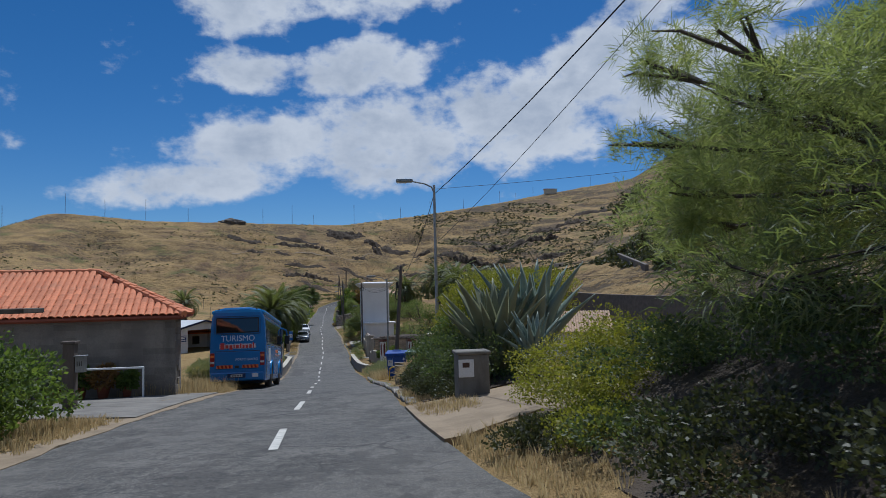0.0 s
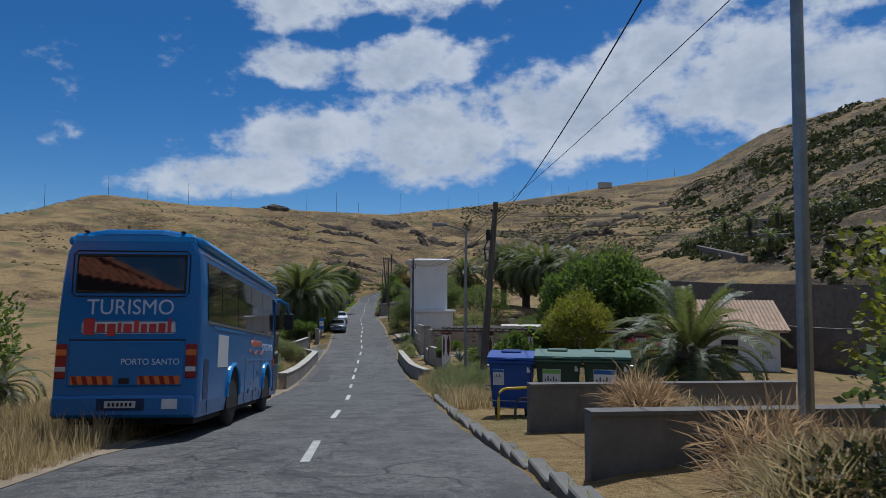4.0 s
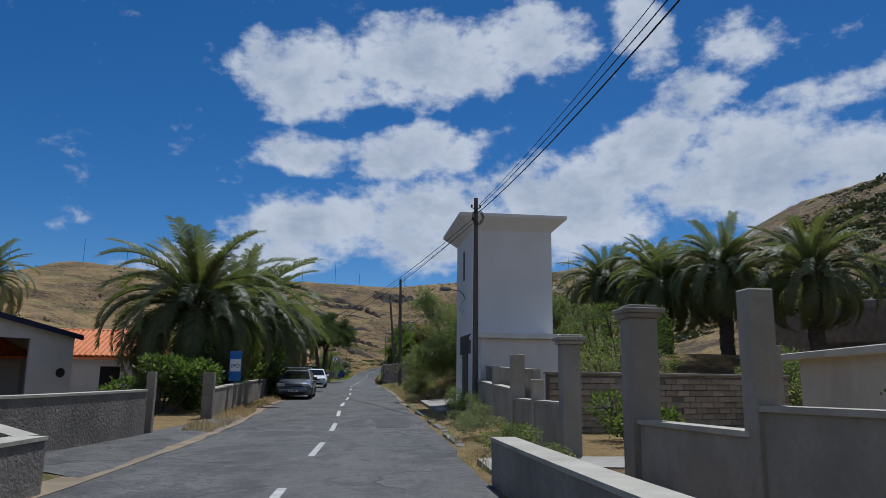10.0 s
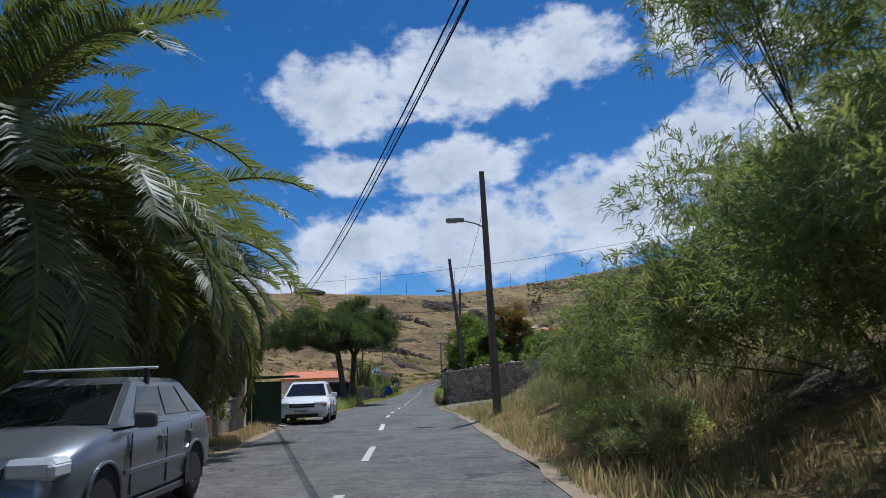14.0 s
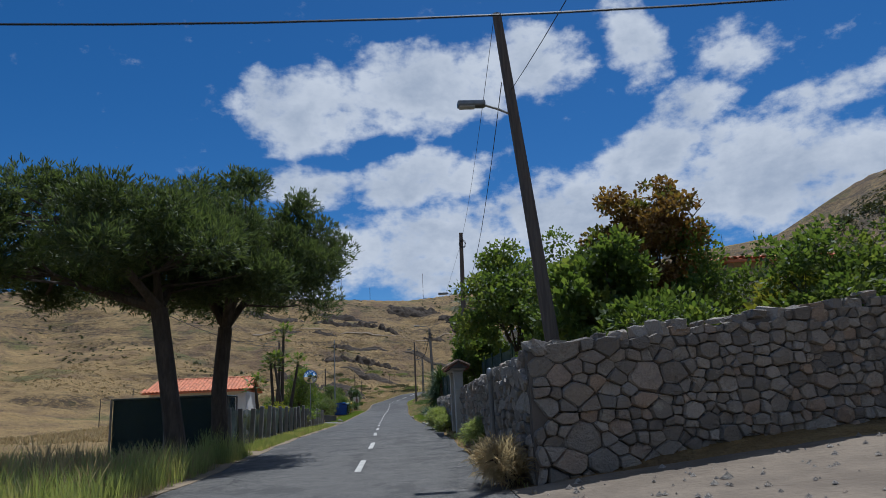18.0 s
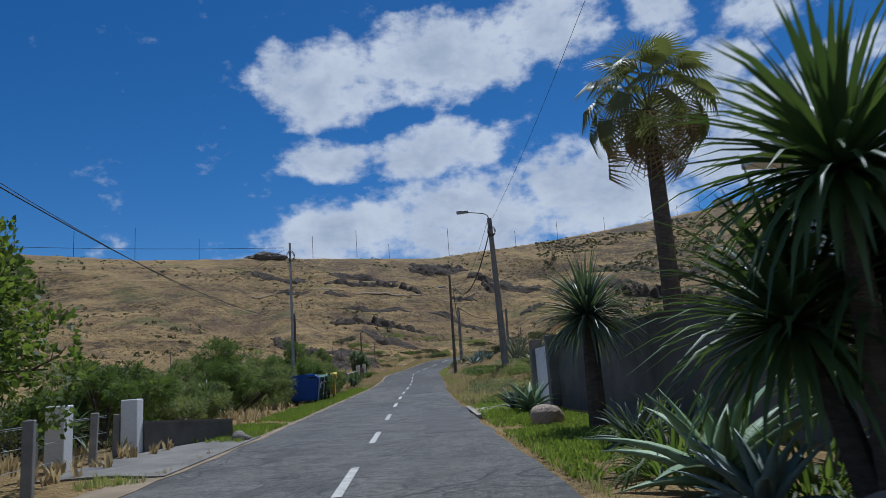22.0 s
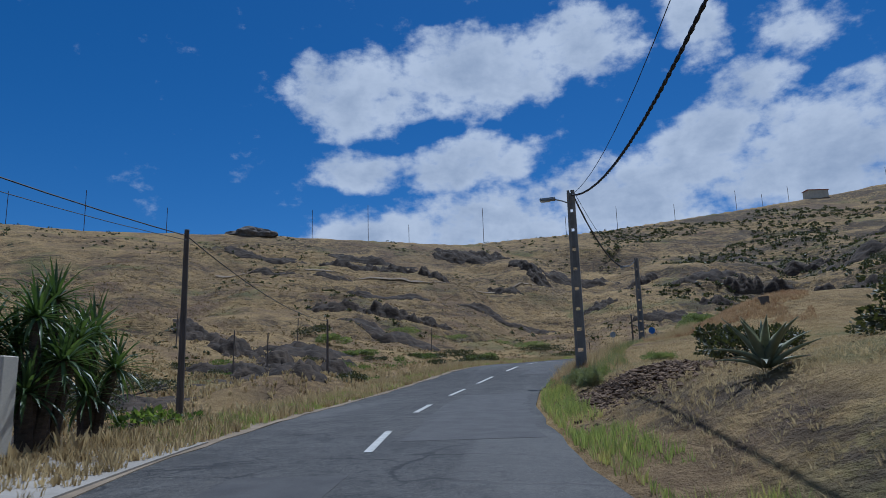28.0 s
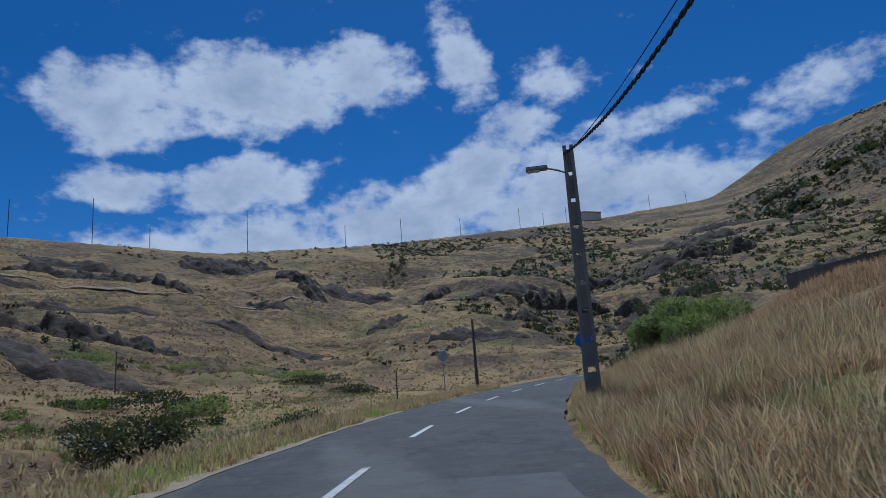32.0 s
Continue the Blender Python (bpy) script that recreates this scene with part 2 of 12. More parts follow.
def make_ground():
    k = Nodes("ground_dry_grass")
    co = k.where(True)
    big, mid, fine = k.noise(co, 0.018, 5, 0.6), k.noise(co, 0.12, 6, 0.62), k.noise(co, 2.2, 6, 0.7)
    tiny = k.noise(co, 14.0, 4, 0.7)
    straw = k.mix(k.ramp(mid, 0.35, 0.65), (0.325, 0.215, 0.088), (0.225, 0.143, 0.057))
    straw = k.mix(k.ramp(fine, 0.3, 0.75), straw, (0.41, 0.29, 0.13))
    brown = k.mix(k.ramp(fine, 0.35, 0.7), (0.16, 0.105, 0.065), (0.24, 0.155, 0.085))
    c = k.mix(k.ramp(k.math("ADD", k.math("MULTIPLY", mid, 0.6), k.math("MULTIPLY", big, 0.5)), 0.52, 0.70), straw, brown)
    green = k.mix(fine, (0.085, 0.105, 0.03), (0.16, 0.17, 0.06))
    c = k.mix(k.math("MULTIPLY", k.ramp(k.noise(co, 0.05, 5, 0.6, (1, 1, 2.0)), 0.54, 0.68), 0.75), c, green)
    nz = k.n("ShaderNodeSeparateXYZ")
    k.put(k.n("ShaderNodeNewGeometry").outputs["Normal"], nz.inputs[0])
    steep = k.ramp(k.math("ADD", nz.outputs[2], k.math("MULTIPLY", k.math("SUBTRACT", mid, 0.5), 0.75)), 0.64, 0.86, 1.0, 0.0)
    ledge = k.noise(co, 0.05, 6, 0.62, (0.55, 0.55, 5.5), 0.6)
    hill = k.n("ShaderNodeSeparateXYZ")
    k.put(co, hill.inputs[0])
    slope = k.ramp(nz.outputs[2], 0.90, 0.982, 1.0, 0.0)
    out = k.math("MULTIPLY", k.ramp(ledge, 0.49, 0.525), slope)
    rock = k.mix(k.ramp(k.noise(co, 0.7, 7, 0.7, (1, 1, 2.5)), 0.35, 0.68), (0.038, 0.030, 0.024), (0.14, 0.10, 0.07))
    ragged = k.ramp(k.noise(co, 0.6, 8, 0.78, (1, 1, 2.0)), 0.44, 0.56)
    c = k.mix(k.math("MULTIPLY", k.math("MULTIPLY", k.math("MAXIMUM", steep, out), ragged), 0.9), c, rock)
    pale = k.math("MULTIPLY", k.ramp(k.noise(co, 0.32, 7, 0.72, (1, 1, 2.0)), 0.55, 0.62), slope)
    c = k.mix(k.math("MULTIPLY", pale, 0.6), c, (0.105, 0.07, 0.034))
    stony = k.ramp(hill.outputs[0], -55.0, 25.0)
    tuft = k.noise(co, 0.55, 8, 0.76, (1, 1, 1.6))
    c = k.mix(k.math("MULTIPLY", k.math("MULTIPLY", k.ramp(tuft, 0.515, 0.565), slope), k.math("ADD", 0.28, k.math("MULTIPLY", stony, 0.45))), c, (0.062, 0.050, 0.032))
    crag = k.noise(co, 0.028, 7, 0.66, (1, 1, 3.2), 0.9)
    c = k.mix(k.math("MULTIPLY", k.math("MULTIPLY", k.ramp(k.math("ADD", crag, k.math("MULTIPLY", k.math("SUBTRACT", tuft, 0.5), 0.55)), 0.48, 0.54), slope), k.math("ADD", 0.24, k.math("MULTIPLY", stony, 0.6))), c, k.mix(tuft, (0.045, 0.036, 0.027), (0.15, 0.118, 0.085)))
    speck = k.ramp(k.noise(co, 0.9, 9, 0.8, (1, 1, 1.4)), 0.53, 0.63)
    far_side = k.ramp(k.math("ADD", k.math("ABSOLUTE", k.math("ADD", hill.outputs[0], 22.0)), k.math("MULTIPLY", mid, 12.0)), 30.0, 55.0)
    c = k.mix(k.math("MULTIPLY", k.math("MULTIPLY", speck, far_side), 0.74), c, (0.075, 0.060, 0.034))
    clod = k.ramp(k.noise(co, 2.6, 6, 0.75, (1, 1, 1.6)), 0.54, 0.64)
    c = k.mix(k.math("MULTIPLY", k.math("MULTIPLY", clod, far_side), 0.6), c, (0.10, 0.078, 0.045))
    scrub = k.voronoi(co, 0.22)
    c = k.mix(k.math("MULTIPLY", k.ramp(k.math("ADD", scrub.outputs["Distance"], k.math("MULTIPLY", fine, 0.25)), 0.22, 0.34, 1.0, 0.0), k.ramp(k.noise(co, 0.03, 3), 0.5, 0.62)), c, (0.05, 0.052, 0.024))
    c = k.mix(k.math("MULTIPLY", k.ramp(tiny, 0.4, 0.75), 0.45), c, (0.10, 0.066, 0.032))
    coarse = k.math("MULTIPLY", k.math("ADD", k.noise(co, 0.45, 6, 0.65), k.math("MULTIPLY", ledge, -1.5)), k.math("MULTIPLY", slope, 3.0))
    k.bump(k.math("ADD", coarse, k.math("ADD", k.math("MULTIPLY", fine, 1.0), k.math("MULTIPLY", tiny, 0.4))), 0.85, 0.34)
    return k.done(c, 0.95, 0.0, 0.15)


def make_asphalt():
    k = Nodes("worn_asphalt")
    co = k.where(True)
    grit, blot, broad = k.noise(co, 38.0, 4, 0.85), k.noise(co, 1.3, 6, 0.65), k.noise(co, 0.16, 4, 0.6)
    c = k.mix(k.ramp(blot, 0.3, 0.7), (0.038, 0.035, 0.031), (0.122, 0.113, 0.100))
    c = k.mix(k.math("MULTIPLY", k.ramp(broad, 0.45, 0.7), 0.6), c, (0.058, 0.057, 0.056))
    c = k.mix(k.math("MULTIPLY", k.ramp(grit, 0.46, 0.66), 0.75), c, (0.24, 0.225, 0.20))
    c = k.mix(k.math("MULTIPLY", k.ramp(k.noise(co, 7.0, 5, 0.75), 0.51, 0.60), 0.65), c, (0.030, 0.034, 0.033))
    c = k.mix(k.math("MULTIPLY", k.ramp(grit, 0.5, 0.32), 0.5), c, (0.025, 0.024, 0.023))
    bend = k.n("ShaderNodeVectorMath", operation="ADD")
    k.put(co, bend.inputs[0])
    nz = k.n("ShaderNodeTexNoise")
    nz.inputs["Scale"].default_value, nz.inputs["Detail"].default_value = 0.9, 4
    k.put(co, nz.inputs["Vector"])
    sc = k.n("ShaderNodeVectorMath", operation="SCALE")
    sc.inputs["Scale"].default_value = 1.6
    k.put(nz.outputs["Color"], sc.inputs[0])
    k.put(sc.outputs[0], bend.inputs[1])
    crack = k.voronoi(bend.outputs[0], 0.28, "DISTANCE_TO_EDGE")
    line = k.math("MULTIPLY", k.ramp(crack.outputs["Distance"], 0.004, 0.02, 1.0, 0.0), k.ramp(k.noise(co, 0.35, 3), 0.42, 0.6))
    fine_crack = k.voronoi(bend.outputs[0], 0.85, "DISTANCE_TO_EDGE")
    line = k.math("MAXIMUM", line, k.math("MULTIPLY", k.ramp(fine_crack.outputs["Distance"], 0.006, 0.03, 1.0, 0.0), k.ramp(k.noise(co, 0.22, 3), 0.54, 0.66)))
    c = k.mix(k.math("MULTIPLY", line, 0.8), c, (0.02, 0.02, 0.02))
    ysep = k.n("ShaderNodeSeparateXYZ")
    k.put(co, ysep.inputs[0])
    c = k.mix(k.ramp(k.math("ADD", ysep.outputs[1], k.math("MULTIPLY", blot, 9.0)), 222.0, 236.0), c, k.mix(1.0, c, (0.66, 0.655, 0.645), "MULTIPLY"))
    c = k.mix(k.ramp(k.math("ADD", ysep.outputs[1], k.math("MULTIPLY", blot, 9.0)), 256.0, 276.0), c, k.mix(1.0, c, (0.70, 0.69, 0.68), "MULTIPLY"))
    worn = k.noise(co, 0.5, 3, 0.5, (1.0, 0.12, 1.0))
    c = k.mix(k.math("MULTIPLY", k.ramp(worn, 0.50, 0.66), 0.45), c, (0.125, 0.117, 0.105))
    rubbed = k.noise(co, 0.9, 6, 0.7, (1.0, 0.5, 1.0))
    c = k.mix(k.math("MULTIPLY", k.ramp(rubbed, 0.53, 0.60), 0.5), c, (0.036, 0.034, 0.031))
    k.bump(k.math("SUBTRACT", k.math("ADD", grit, k.math("MULTIPLY", blot, 1.5)), line), 0.5, 0.012)
    return k.done(c, 0.82, 0.0, 0.35)


M_GROUND, M_ROAD = make_ground(), make_asphalt()
M_PAINT = plain("road_paint", (0.58, 0.56, 0.50), (0.40, 0.385, 0.345), 5.0, 0.75, 0.5, rnd=0.15, fine=55, stain=((0.10, 0.098, 0.092), 0.85))
M_PATCH = plain("asphalt_patch", (0.062, 0.058, 0.054), (0.09, 0.085, 0.078), 2.0, 0.85, 0.5, fine=70)
M_DIRT = plain("dusty_verge", (0.30, 0.23, 0.15), (0.20, 0.15, 0.095), 1.2, 0.95, 0.5, fine=18, rnd=0, world=True)
M_CONC = plain("poured_concrete", (0.40, 0.36, 0.30), (0.29, 0.26, 0.215), 0.8, 0.9, 0.3, stain=((0.15, 0.125, 0.095), 0.6), world=True)
M_CONC_D = plain("dark_old_concrete", (0.20, 0.185, 0.16), (0.13, 0.12, 0.105), 1.4, 0.9, 0.4, stain=((0.06, 0.055, 0.045), 0.7))
M_GRAVEL = plain("pale_gravel_drive", (0.24, 0.19, 0.135), (0.155, 0.12, 0.085), 0.9, 0.95, 0.9, fine=9, rnd=0, world=True, bd=0.04)
M_CAP = plain("pale_wall_coping", (0.50, 0.455, 0.36), (0.38, 0.34, 0.27), 1.5, 0.85, 0.25, stain=((0.2, 0.17, 0.12), 0.5))
M_RENDER = plain("rough_grey_render", (0.30, 0.26, 0.21), (0.195, 0.17, 0.14), 1.1, 0.95, 0.8, fine=14, stain=((0.075, 0.065, 0.055), 0.6), bd=0.03)
M_YARD = plain("tan_grey_yard_render", (0.44, 0.39, 0.31), (0.33, 0.29, 0.225), 1.2, 0.92, 0.4, stain=((0.13, 0.11, 0.08), 0.5), fine=20)
M_BLOCK = plain("grey_concrete_block", (0.29, 0.255, 0.21), (0.19, 0.165, 0.14), 0.9, 0.95, 0.9, rnd=0.14, fine=16, stain=((0.11, 0.095, 0.08), 0.7), world=True, bd=0.03)
M_SMEAR = plain("smeared_grey_mortar", (0.30, 0.265, 0.22), (0.20, 0.175, 0.148), 0.9, 0.95, 0.9, rnd=0, fine=16, stain=((0.12, 0.10, 0.085), 0.6), world=True, bd=0.03)
M_BRICK = plain("tan_block", (0.42, 0.35, 0.27), (0.33, 0.27, 0.205), 3.0, 0.92, 0.4, rnd=0.25, fine=40)
M_MORTAR = plain("pale_mortar", (0.26, 0.23, 0.20), (0.19, 0.17, 0.15), 2.0, 0.95, 0.4)
def make_stone():
    k = Nodes("basalt_field_stone")
    co = k.where(True)
    isl, own = k.n("ShaderNodeNewGeometry").outputs["Random Per Island"], k.n("ShaderNodeObjectInfo").outputs["Random"]
    pick = k.math("FRACT", k.math("ADD", isl, k.math("MULTIPLY", own, 7.3)))
    broad, grain = k.noise(co, 3.0, 6, 0.65), k.noise(co, 24.0, 5, 0.7)
    c = k.mix(pick, (0.22, 0.195, 0.165), (0.47, 0.415, 0.345))
    c = k.mix(k.ramp(k.math("FRACT", k.math("MULTIPLY", pick, 5.7)), 0.75, 0.95), c, (0.46, 0.35, 0.26))
    c = k.mix(k.math("MULTIPLY", k.ramp(broad, 0.45, 0.7), 0.4), c, (0.24, 0.21, 0.185))
    c = k.mix(k.math("MULTIPLY", k.ramp(k.noise(co, 5.5, 6, 0.7), 0.56, 0.68), 0.55), c, (0.52, 0.47, 0.37))
    c = k.mix(k.math("MULTIPLY", k.ramp(grain, 0.42, 0.7), 0.35), c, (0.20, 0.175, 0.15))
    k.bump(k.math("ADD", grain, k.math("MULTIPLY", broad, 2.0)), 0.9, 0.05)
    return k.done(c, 0.9, 0.0, 0.3)


M_STONE = make_stone()
M_STONE_D = plain("dark_stone_bed", (0.12, 0.104, 0.088), (0.18, 0.155, 0.13), 2.0, 0.95, 0.6, fine=16)
M_WHITE = plain("white_wall_paint", (0.78, 0.77, 0.75), (0.70, 0.69, 0.67), 0.5, 0.75, 0.12, rnd=0.03, stain=((0.50, 0.47, 0.42), 0.35))
M_CREAM = plain("cream_wall_paint", (0.62, 0.57, 0.46), (0.52, 0.47, 0.38), 0.8, 0.8, 0.15, rnd=0.06, stain=((0.36, 0.32, 0.25), 0.5))
M_GATEW = plain("pale_sandy_render", (0.58, 0.54, 0.46), (0.48, 0.44, 0.37), 1.0, 0.85, 0.2, stain=((0.30, 0.26, 0.20), 0.4))
M_OXIDE = plain("dark_red_paint", (0.16, 0.045, 0.035), (0.11, 0.03, 0.025), 2.0, 0.7, 0.2)
M_BEAM = plain("weathered_timber_beam", (0.12, 0.095, 0.075), (0.07, 0.055, 0.045), 3.0, 0.85, 0.5, stretch=(1, 1, 0.2))
M_POLE = plain("tarred_wood_pole", (0.145, 0.12, 0.10), (0.085, 0.07, 0.06), 2.5, 0.85, 0.6, stretch=(6, 6, 0.4), rnd=0.2, fine=12)
M_POLEC = plain("cast_concrete_pole", (0.235, 0.22, 0.195), (0.165, 0.155, 0.14), 2.0, 0.9, 0.4, rnd=0.12)
M_STEEL = plain("galvanised_steel", (0.33, 0.34, 0.34), (0.24, 0.25, 0.25), 4.0, 0.45, 0.1, metal=0.8)
M_RUST = plain("rusty_iron", (0.13, 0.075, 0.05), (0.075, 0.05, 0.04), 9.0, 0.8, 0.4, metal=0.3)
M_WIRE = plain("black_cable", (0.018, 0.018, 0.02), (0.03, 0.03, 0.03), 5.0, 0.6, 0.0, rnd=0)
M_LAMPGL = plain("lamp_diffuser", (0.55, 0.56, 0.55), (0.48, 0.48, 0.46), 6.0, 0.25, 0.0)
M_TILEB = plain("bright_orange_tile", (0.86, 0.30, 0.10), (0.74, 0.23, 0.075), 1.6, 0.75, 0.2, rnd=0.1, fine=24)
M_TILE = plain("orange_clay_tile", (0.70, 0.26, 0.125), (0.56, 0.185, 0.085), 1.6, 0.8, 0.3, rnd=0.18, fine=24, stain=((0.30, 0.16, 0.10), 0.5))
M_TILE_P = plain("faded_clay_tile", (0.52, 0.36, 0.235), (0.42, 0.28, 0.18), 1.6, 0.85, 0.3, rnd=0.15, stain=((0.24, 0.19, 0.14), 0.5))
M_RIDGE = plain("red_ridge_tile", (0.33, 0.10, 0.06), (0.25, 0.08, 0.05), 2.0, 0.85, 0.3, rnd=0.15)
M_BLACK = plain("black_rubber", (0.02, 0.02, 0.021), (0.032, 0.032, 0.033), 6.0, 0.75, 0.2)
M_DARK = plain("dark_interior", (0.02, 0.019, 0.018), (0.03, 0.028, 0.026), 2.0, 0.95, 0.0)
M_DOOR = plain("dark_grey_metal_door", (0.065, 0.067, 0.068), (0.05, 0.05, 0.052), 1.5, 0.55, 0.15)
M_SHED = plain("white_metal_cladding", (0.66, 0.67, 0.68), (0.56, 0.57, 0.58), 0.6, 0.5, 0.1, stain=((0.42, 0.41, 0.39), 0.5))
M_SHEDTR = plain("dark_blue_trim", (0.02, 0.03, 0.08), (0.03, 0.04, 0.09), 1.5, 0.45, 0.05)
M_NAVY = plain("navy_sign_board", (0.02, 0.045, 0.14), (0.03, 0.055, 0.16), 2.0, 0.4, 0.0)
M_SIGNW = plain("white_sign_paint", (0.75, 0.75, 0.75), (0.68, 0.68, 0.68), 2.0, 0.45, 0.0)
M_SIGNB = plain("blue_sign_sheet", (0.02, 0.13, 0.42), (0.03, 0.15, 0.45), 2.0, 0.4, 0.0)
M_BUS = plain("bus_blue_paint", (0.016, 0.15, 0.42), (0.02, 0.17, 0.46), 0.6, 0.22, 0.02, rnd=0, spec=0.6)
M_BUSL = plain("bus_bright_blue_paint", (0.02, 0.24, 0.60), (0.025, 0.26, 0.62), 0.6, 0.25, 0.02, rnd=0, spec=0.6)
M_BUSD = plain("bus_dark_blue_skirt", (0.006, 0.03, 0.10), (0.008, 0.036, 0.11), 0.6, 0.3, 0.02, rnd=0)
M_GLASS = plain("tinted_glass", (0.012, 0.013, 0.014), (0.016, 0.017, 0.018), 1.0, 0.04, 0.0, rnd=0, spec=0.8)
M_ORANGE = plain("orange_reflector", (0.75, 0.20, 0.04), (0.70, 0.17, 0.03), 3.0, 0.4, 0.0)
M_REDL = plain("red_lamp_lens", (0.30, 0.02, 0.015), (0.24, 0.015, 0.012), 3.0, 0.2, 0.0)
M_CLEARL = plain("clear_lamp_lens", (0.62, 0.64, 0.66), (0.50, 0.52, 0.55), 5.0, 0.12, 0.0, spec=0.8)
M_LET = plain("pale_blue_lettering", (0.55, 0.68, 0.80), (0.50, 0.62, 0.75), 3.0, 0.5, 0.0)
M_LETR = plain("red_lettering", (0.55, 0.06, 0.05), (0.5, 0.05, 0.05), 3.0, 0.5, 0.0)
M_SILVER = plain("silver_car_paint", (0.20, 0.215, 0.24), (0.185, 0.20, 0.225), 1.0, 0.25, 0.0, metal=0.6, rnd=0)
M_CARW = plain("white_car_paint", (0.78, 0.79, 0.80), (0.75, 0.76, 0.77), 1.0, 0.25, 0.0, rnd=0)
M_TRIM = plain("grey_plastic_trim", (0.07, 0.072, 0.075), (0.09, 0.09, 0.093), 4.0, 0.6, 0.05)
M_ALLOY = plain("alloy_rim", (0.50, 0.51, 0.52), (0.42, 0.43, 0.44), 5.0, 0.3, 0.0, metal=0.8)
M_PLATE = plain("number_plate_white", (0.70, 0.70, 0.66), (0.64, 0.64, 0.6), 4.0, 0.4, 0.0)
M_PLATEY = plain("number_plate_yellow", (0.72, 0.58, 0.08), (0.66, 0.5, 0.06), 4.0, 0.4, 0.0)
M_BINB = plain("blue_bin_plastic", (0.012, 0.06, 0.28), (0.018, 0.075, 0.33), 2.0, 0.4, 0.1, rnd=0.08)
M_BING = plain("dark_green_bin_plastic", (0.022, 0.05, 0.032), (0.03, 0.065, 0.042), 2.0, 0.45, 0.1, rnd=0.1)
M_BINY = plain("yellow_bin_plastic", (0.66, 0.47, 0.04), (0.58, 0.40, 0.03), 2.0, 0.45, 0.1)
M_NET = plain("dark_green_shade_net", (0.022, 0.046, 0.046), (0.04, 0.072, 0.068), 1.2, 0.9, 0.5, fine=90, stretch=(1, 1, 0.4))
M_POST = plain("grey_fence_post", (0.27, 0.255, 0.235), (0.19, 0.18, 0.165), 3.0, 0.9, 0.4, rnd=0.2)
M_WOODB = plain("red_brown_wood", (0.16, 0.05, 0.025), (0.11, 0.034, 0.018), 4.0, 0.6, 0.3, stretch=(6, 6, 0.5))
M_POT = plain("terracotta_pot", (0.30, 0.10, 0.055), (0.22, 0.075, 0.045), 3.0, 0.85, 0.3, rnd=0.2)
M_POTB = plain("blue_glazed_pot", (0.02, 0.04, 0.12), (0.03, 0.05, 0.15), 3.0, 0.3, 0.05)
M_BARK = plain("grey_brown_bark", (0.12, 0.095, 0.075), (0.065, 0.05, 0.04), 3.0, 0.95, 0.9, stretch=(3, 3, 0.8), fine=12, bd=0.03)
M_PALMT = plain("palm_trunk_scales", (0.13, 0.10, 0.075), (0.065, 0.05, 0.038), 4.0, 0.95, 1.0, stretch=(1, 1, 3), fine=9, bd=0.04)
M_PAD = plain("mirror_frame", (0.16, 0.16, 0.15), (0.12, 0.12, 0.11), 3.0, 0.6, 0.1)
M_MIRROR = Nodes("convex_mirror").done((0.8, 0.82, 0.82), 0.03, 1.0)
M_PALM = foliage("palm_leaflets", (0.082, 0.103, 0.045), (0.165, 0.175, 0.085), trans=0.36, rough=0.5)
M_PALMD = foliage("dead_palm_leaf", (0.17, 0.125, 0.07), (0.24, 0.18, 0.10), trans=0.2, rough=0.8)
M_RACHIS = plain("palm_leaf_rib", (0.16, 0.16, 0.06), (0.12, 0.12, 0.045), 4.0, 0.6, 0.1)
M_TAMAR = foliage("feathery_grey_green", (0.155, 0.19, 0.098), (0.265, 0.29, 0.158), (0.29, 0.30, 0.165), trans=0.55)
M_SHRUB = foliage("dark_shrub_leaf", (0.06, 0.095, 0.03), (0.11, 0.15, 0.045), (0.14, 0.18, 0.055), trans=0.5)
M_FRESH = foliage("fresh_green_leaf", (0.068, 0.108, 0.028), (0.13, 0.17, 0.045), (0.18, 0.205, 0.055), trans=0.5)
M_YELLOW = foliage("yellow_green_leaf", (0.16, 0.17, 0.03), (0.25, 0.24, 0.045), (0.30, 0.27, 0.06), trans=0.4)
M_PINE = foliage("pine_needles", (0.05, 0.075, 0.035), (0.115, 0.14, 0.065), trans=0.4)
M_OLIVE = foliage("olive_grey_leaf", (0.15, 0.165, 0.105), (0.25, 0.26, 0.17), (0.27, 0.235, 0.14), trans=0.4)
M_AGAVE = plain("agave_leaf", (0.15, 0.20, 0.165), (0.20, 0.25, 0.205), 1.6, 0.5, 0.1, rnd=0.12, fine=8)
M_AGAVEY = plain("yellowish_green_agave", (0.16, 0.175, 0.10), (0.24, 0.245, 0.135), 1.6, 0.55, 0.1, rnd=0.15, fine=8)
M_AGAVED = plain("dark_agave_leaf", (0.055, 0.085, 0.06), (0.09, 0.125, 0.085), 1.6, 0.5, 0.1, rnd=0.1, fine=8)
M_YUCCA = foliage("yucca_sword", (0.05, 0.085, 0.032), (0.09, 0.135, 0.05), trans=0.25, rough=0.4)
M_DRAGON = foliage("blue_green_sword", (0.07, 0.10, 0.075), (0.12, 0.15, 0.105), trans=0.25, rough=0.4)
M_STRAW = foliage("dry_straw", (0.37, 0.29, 0.16), (0.53, 0.43, 0.255), (0.31, 0.235, 0.125), trans=0.6, rough=0.75, through=(1.05, 1.0, 0.85))
M_HAYRED = foliage("reddish_dry_grass", (0.36, 0.25, 0.14), (0.50, 0.37, 0.22), (0.30, 0.185, 0.10), trans=0.6, rough=0.75, through=(1.05, 0.97, 0.85))
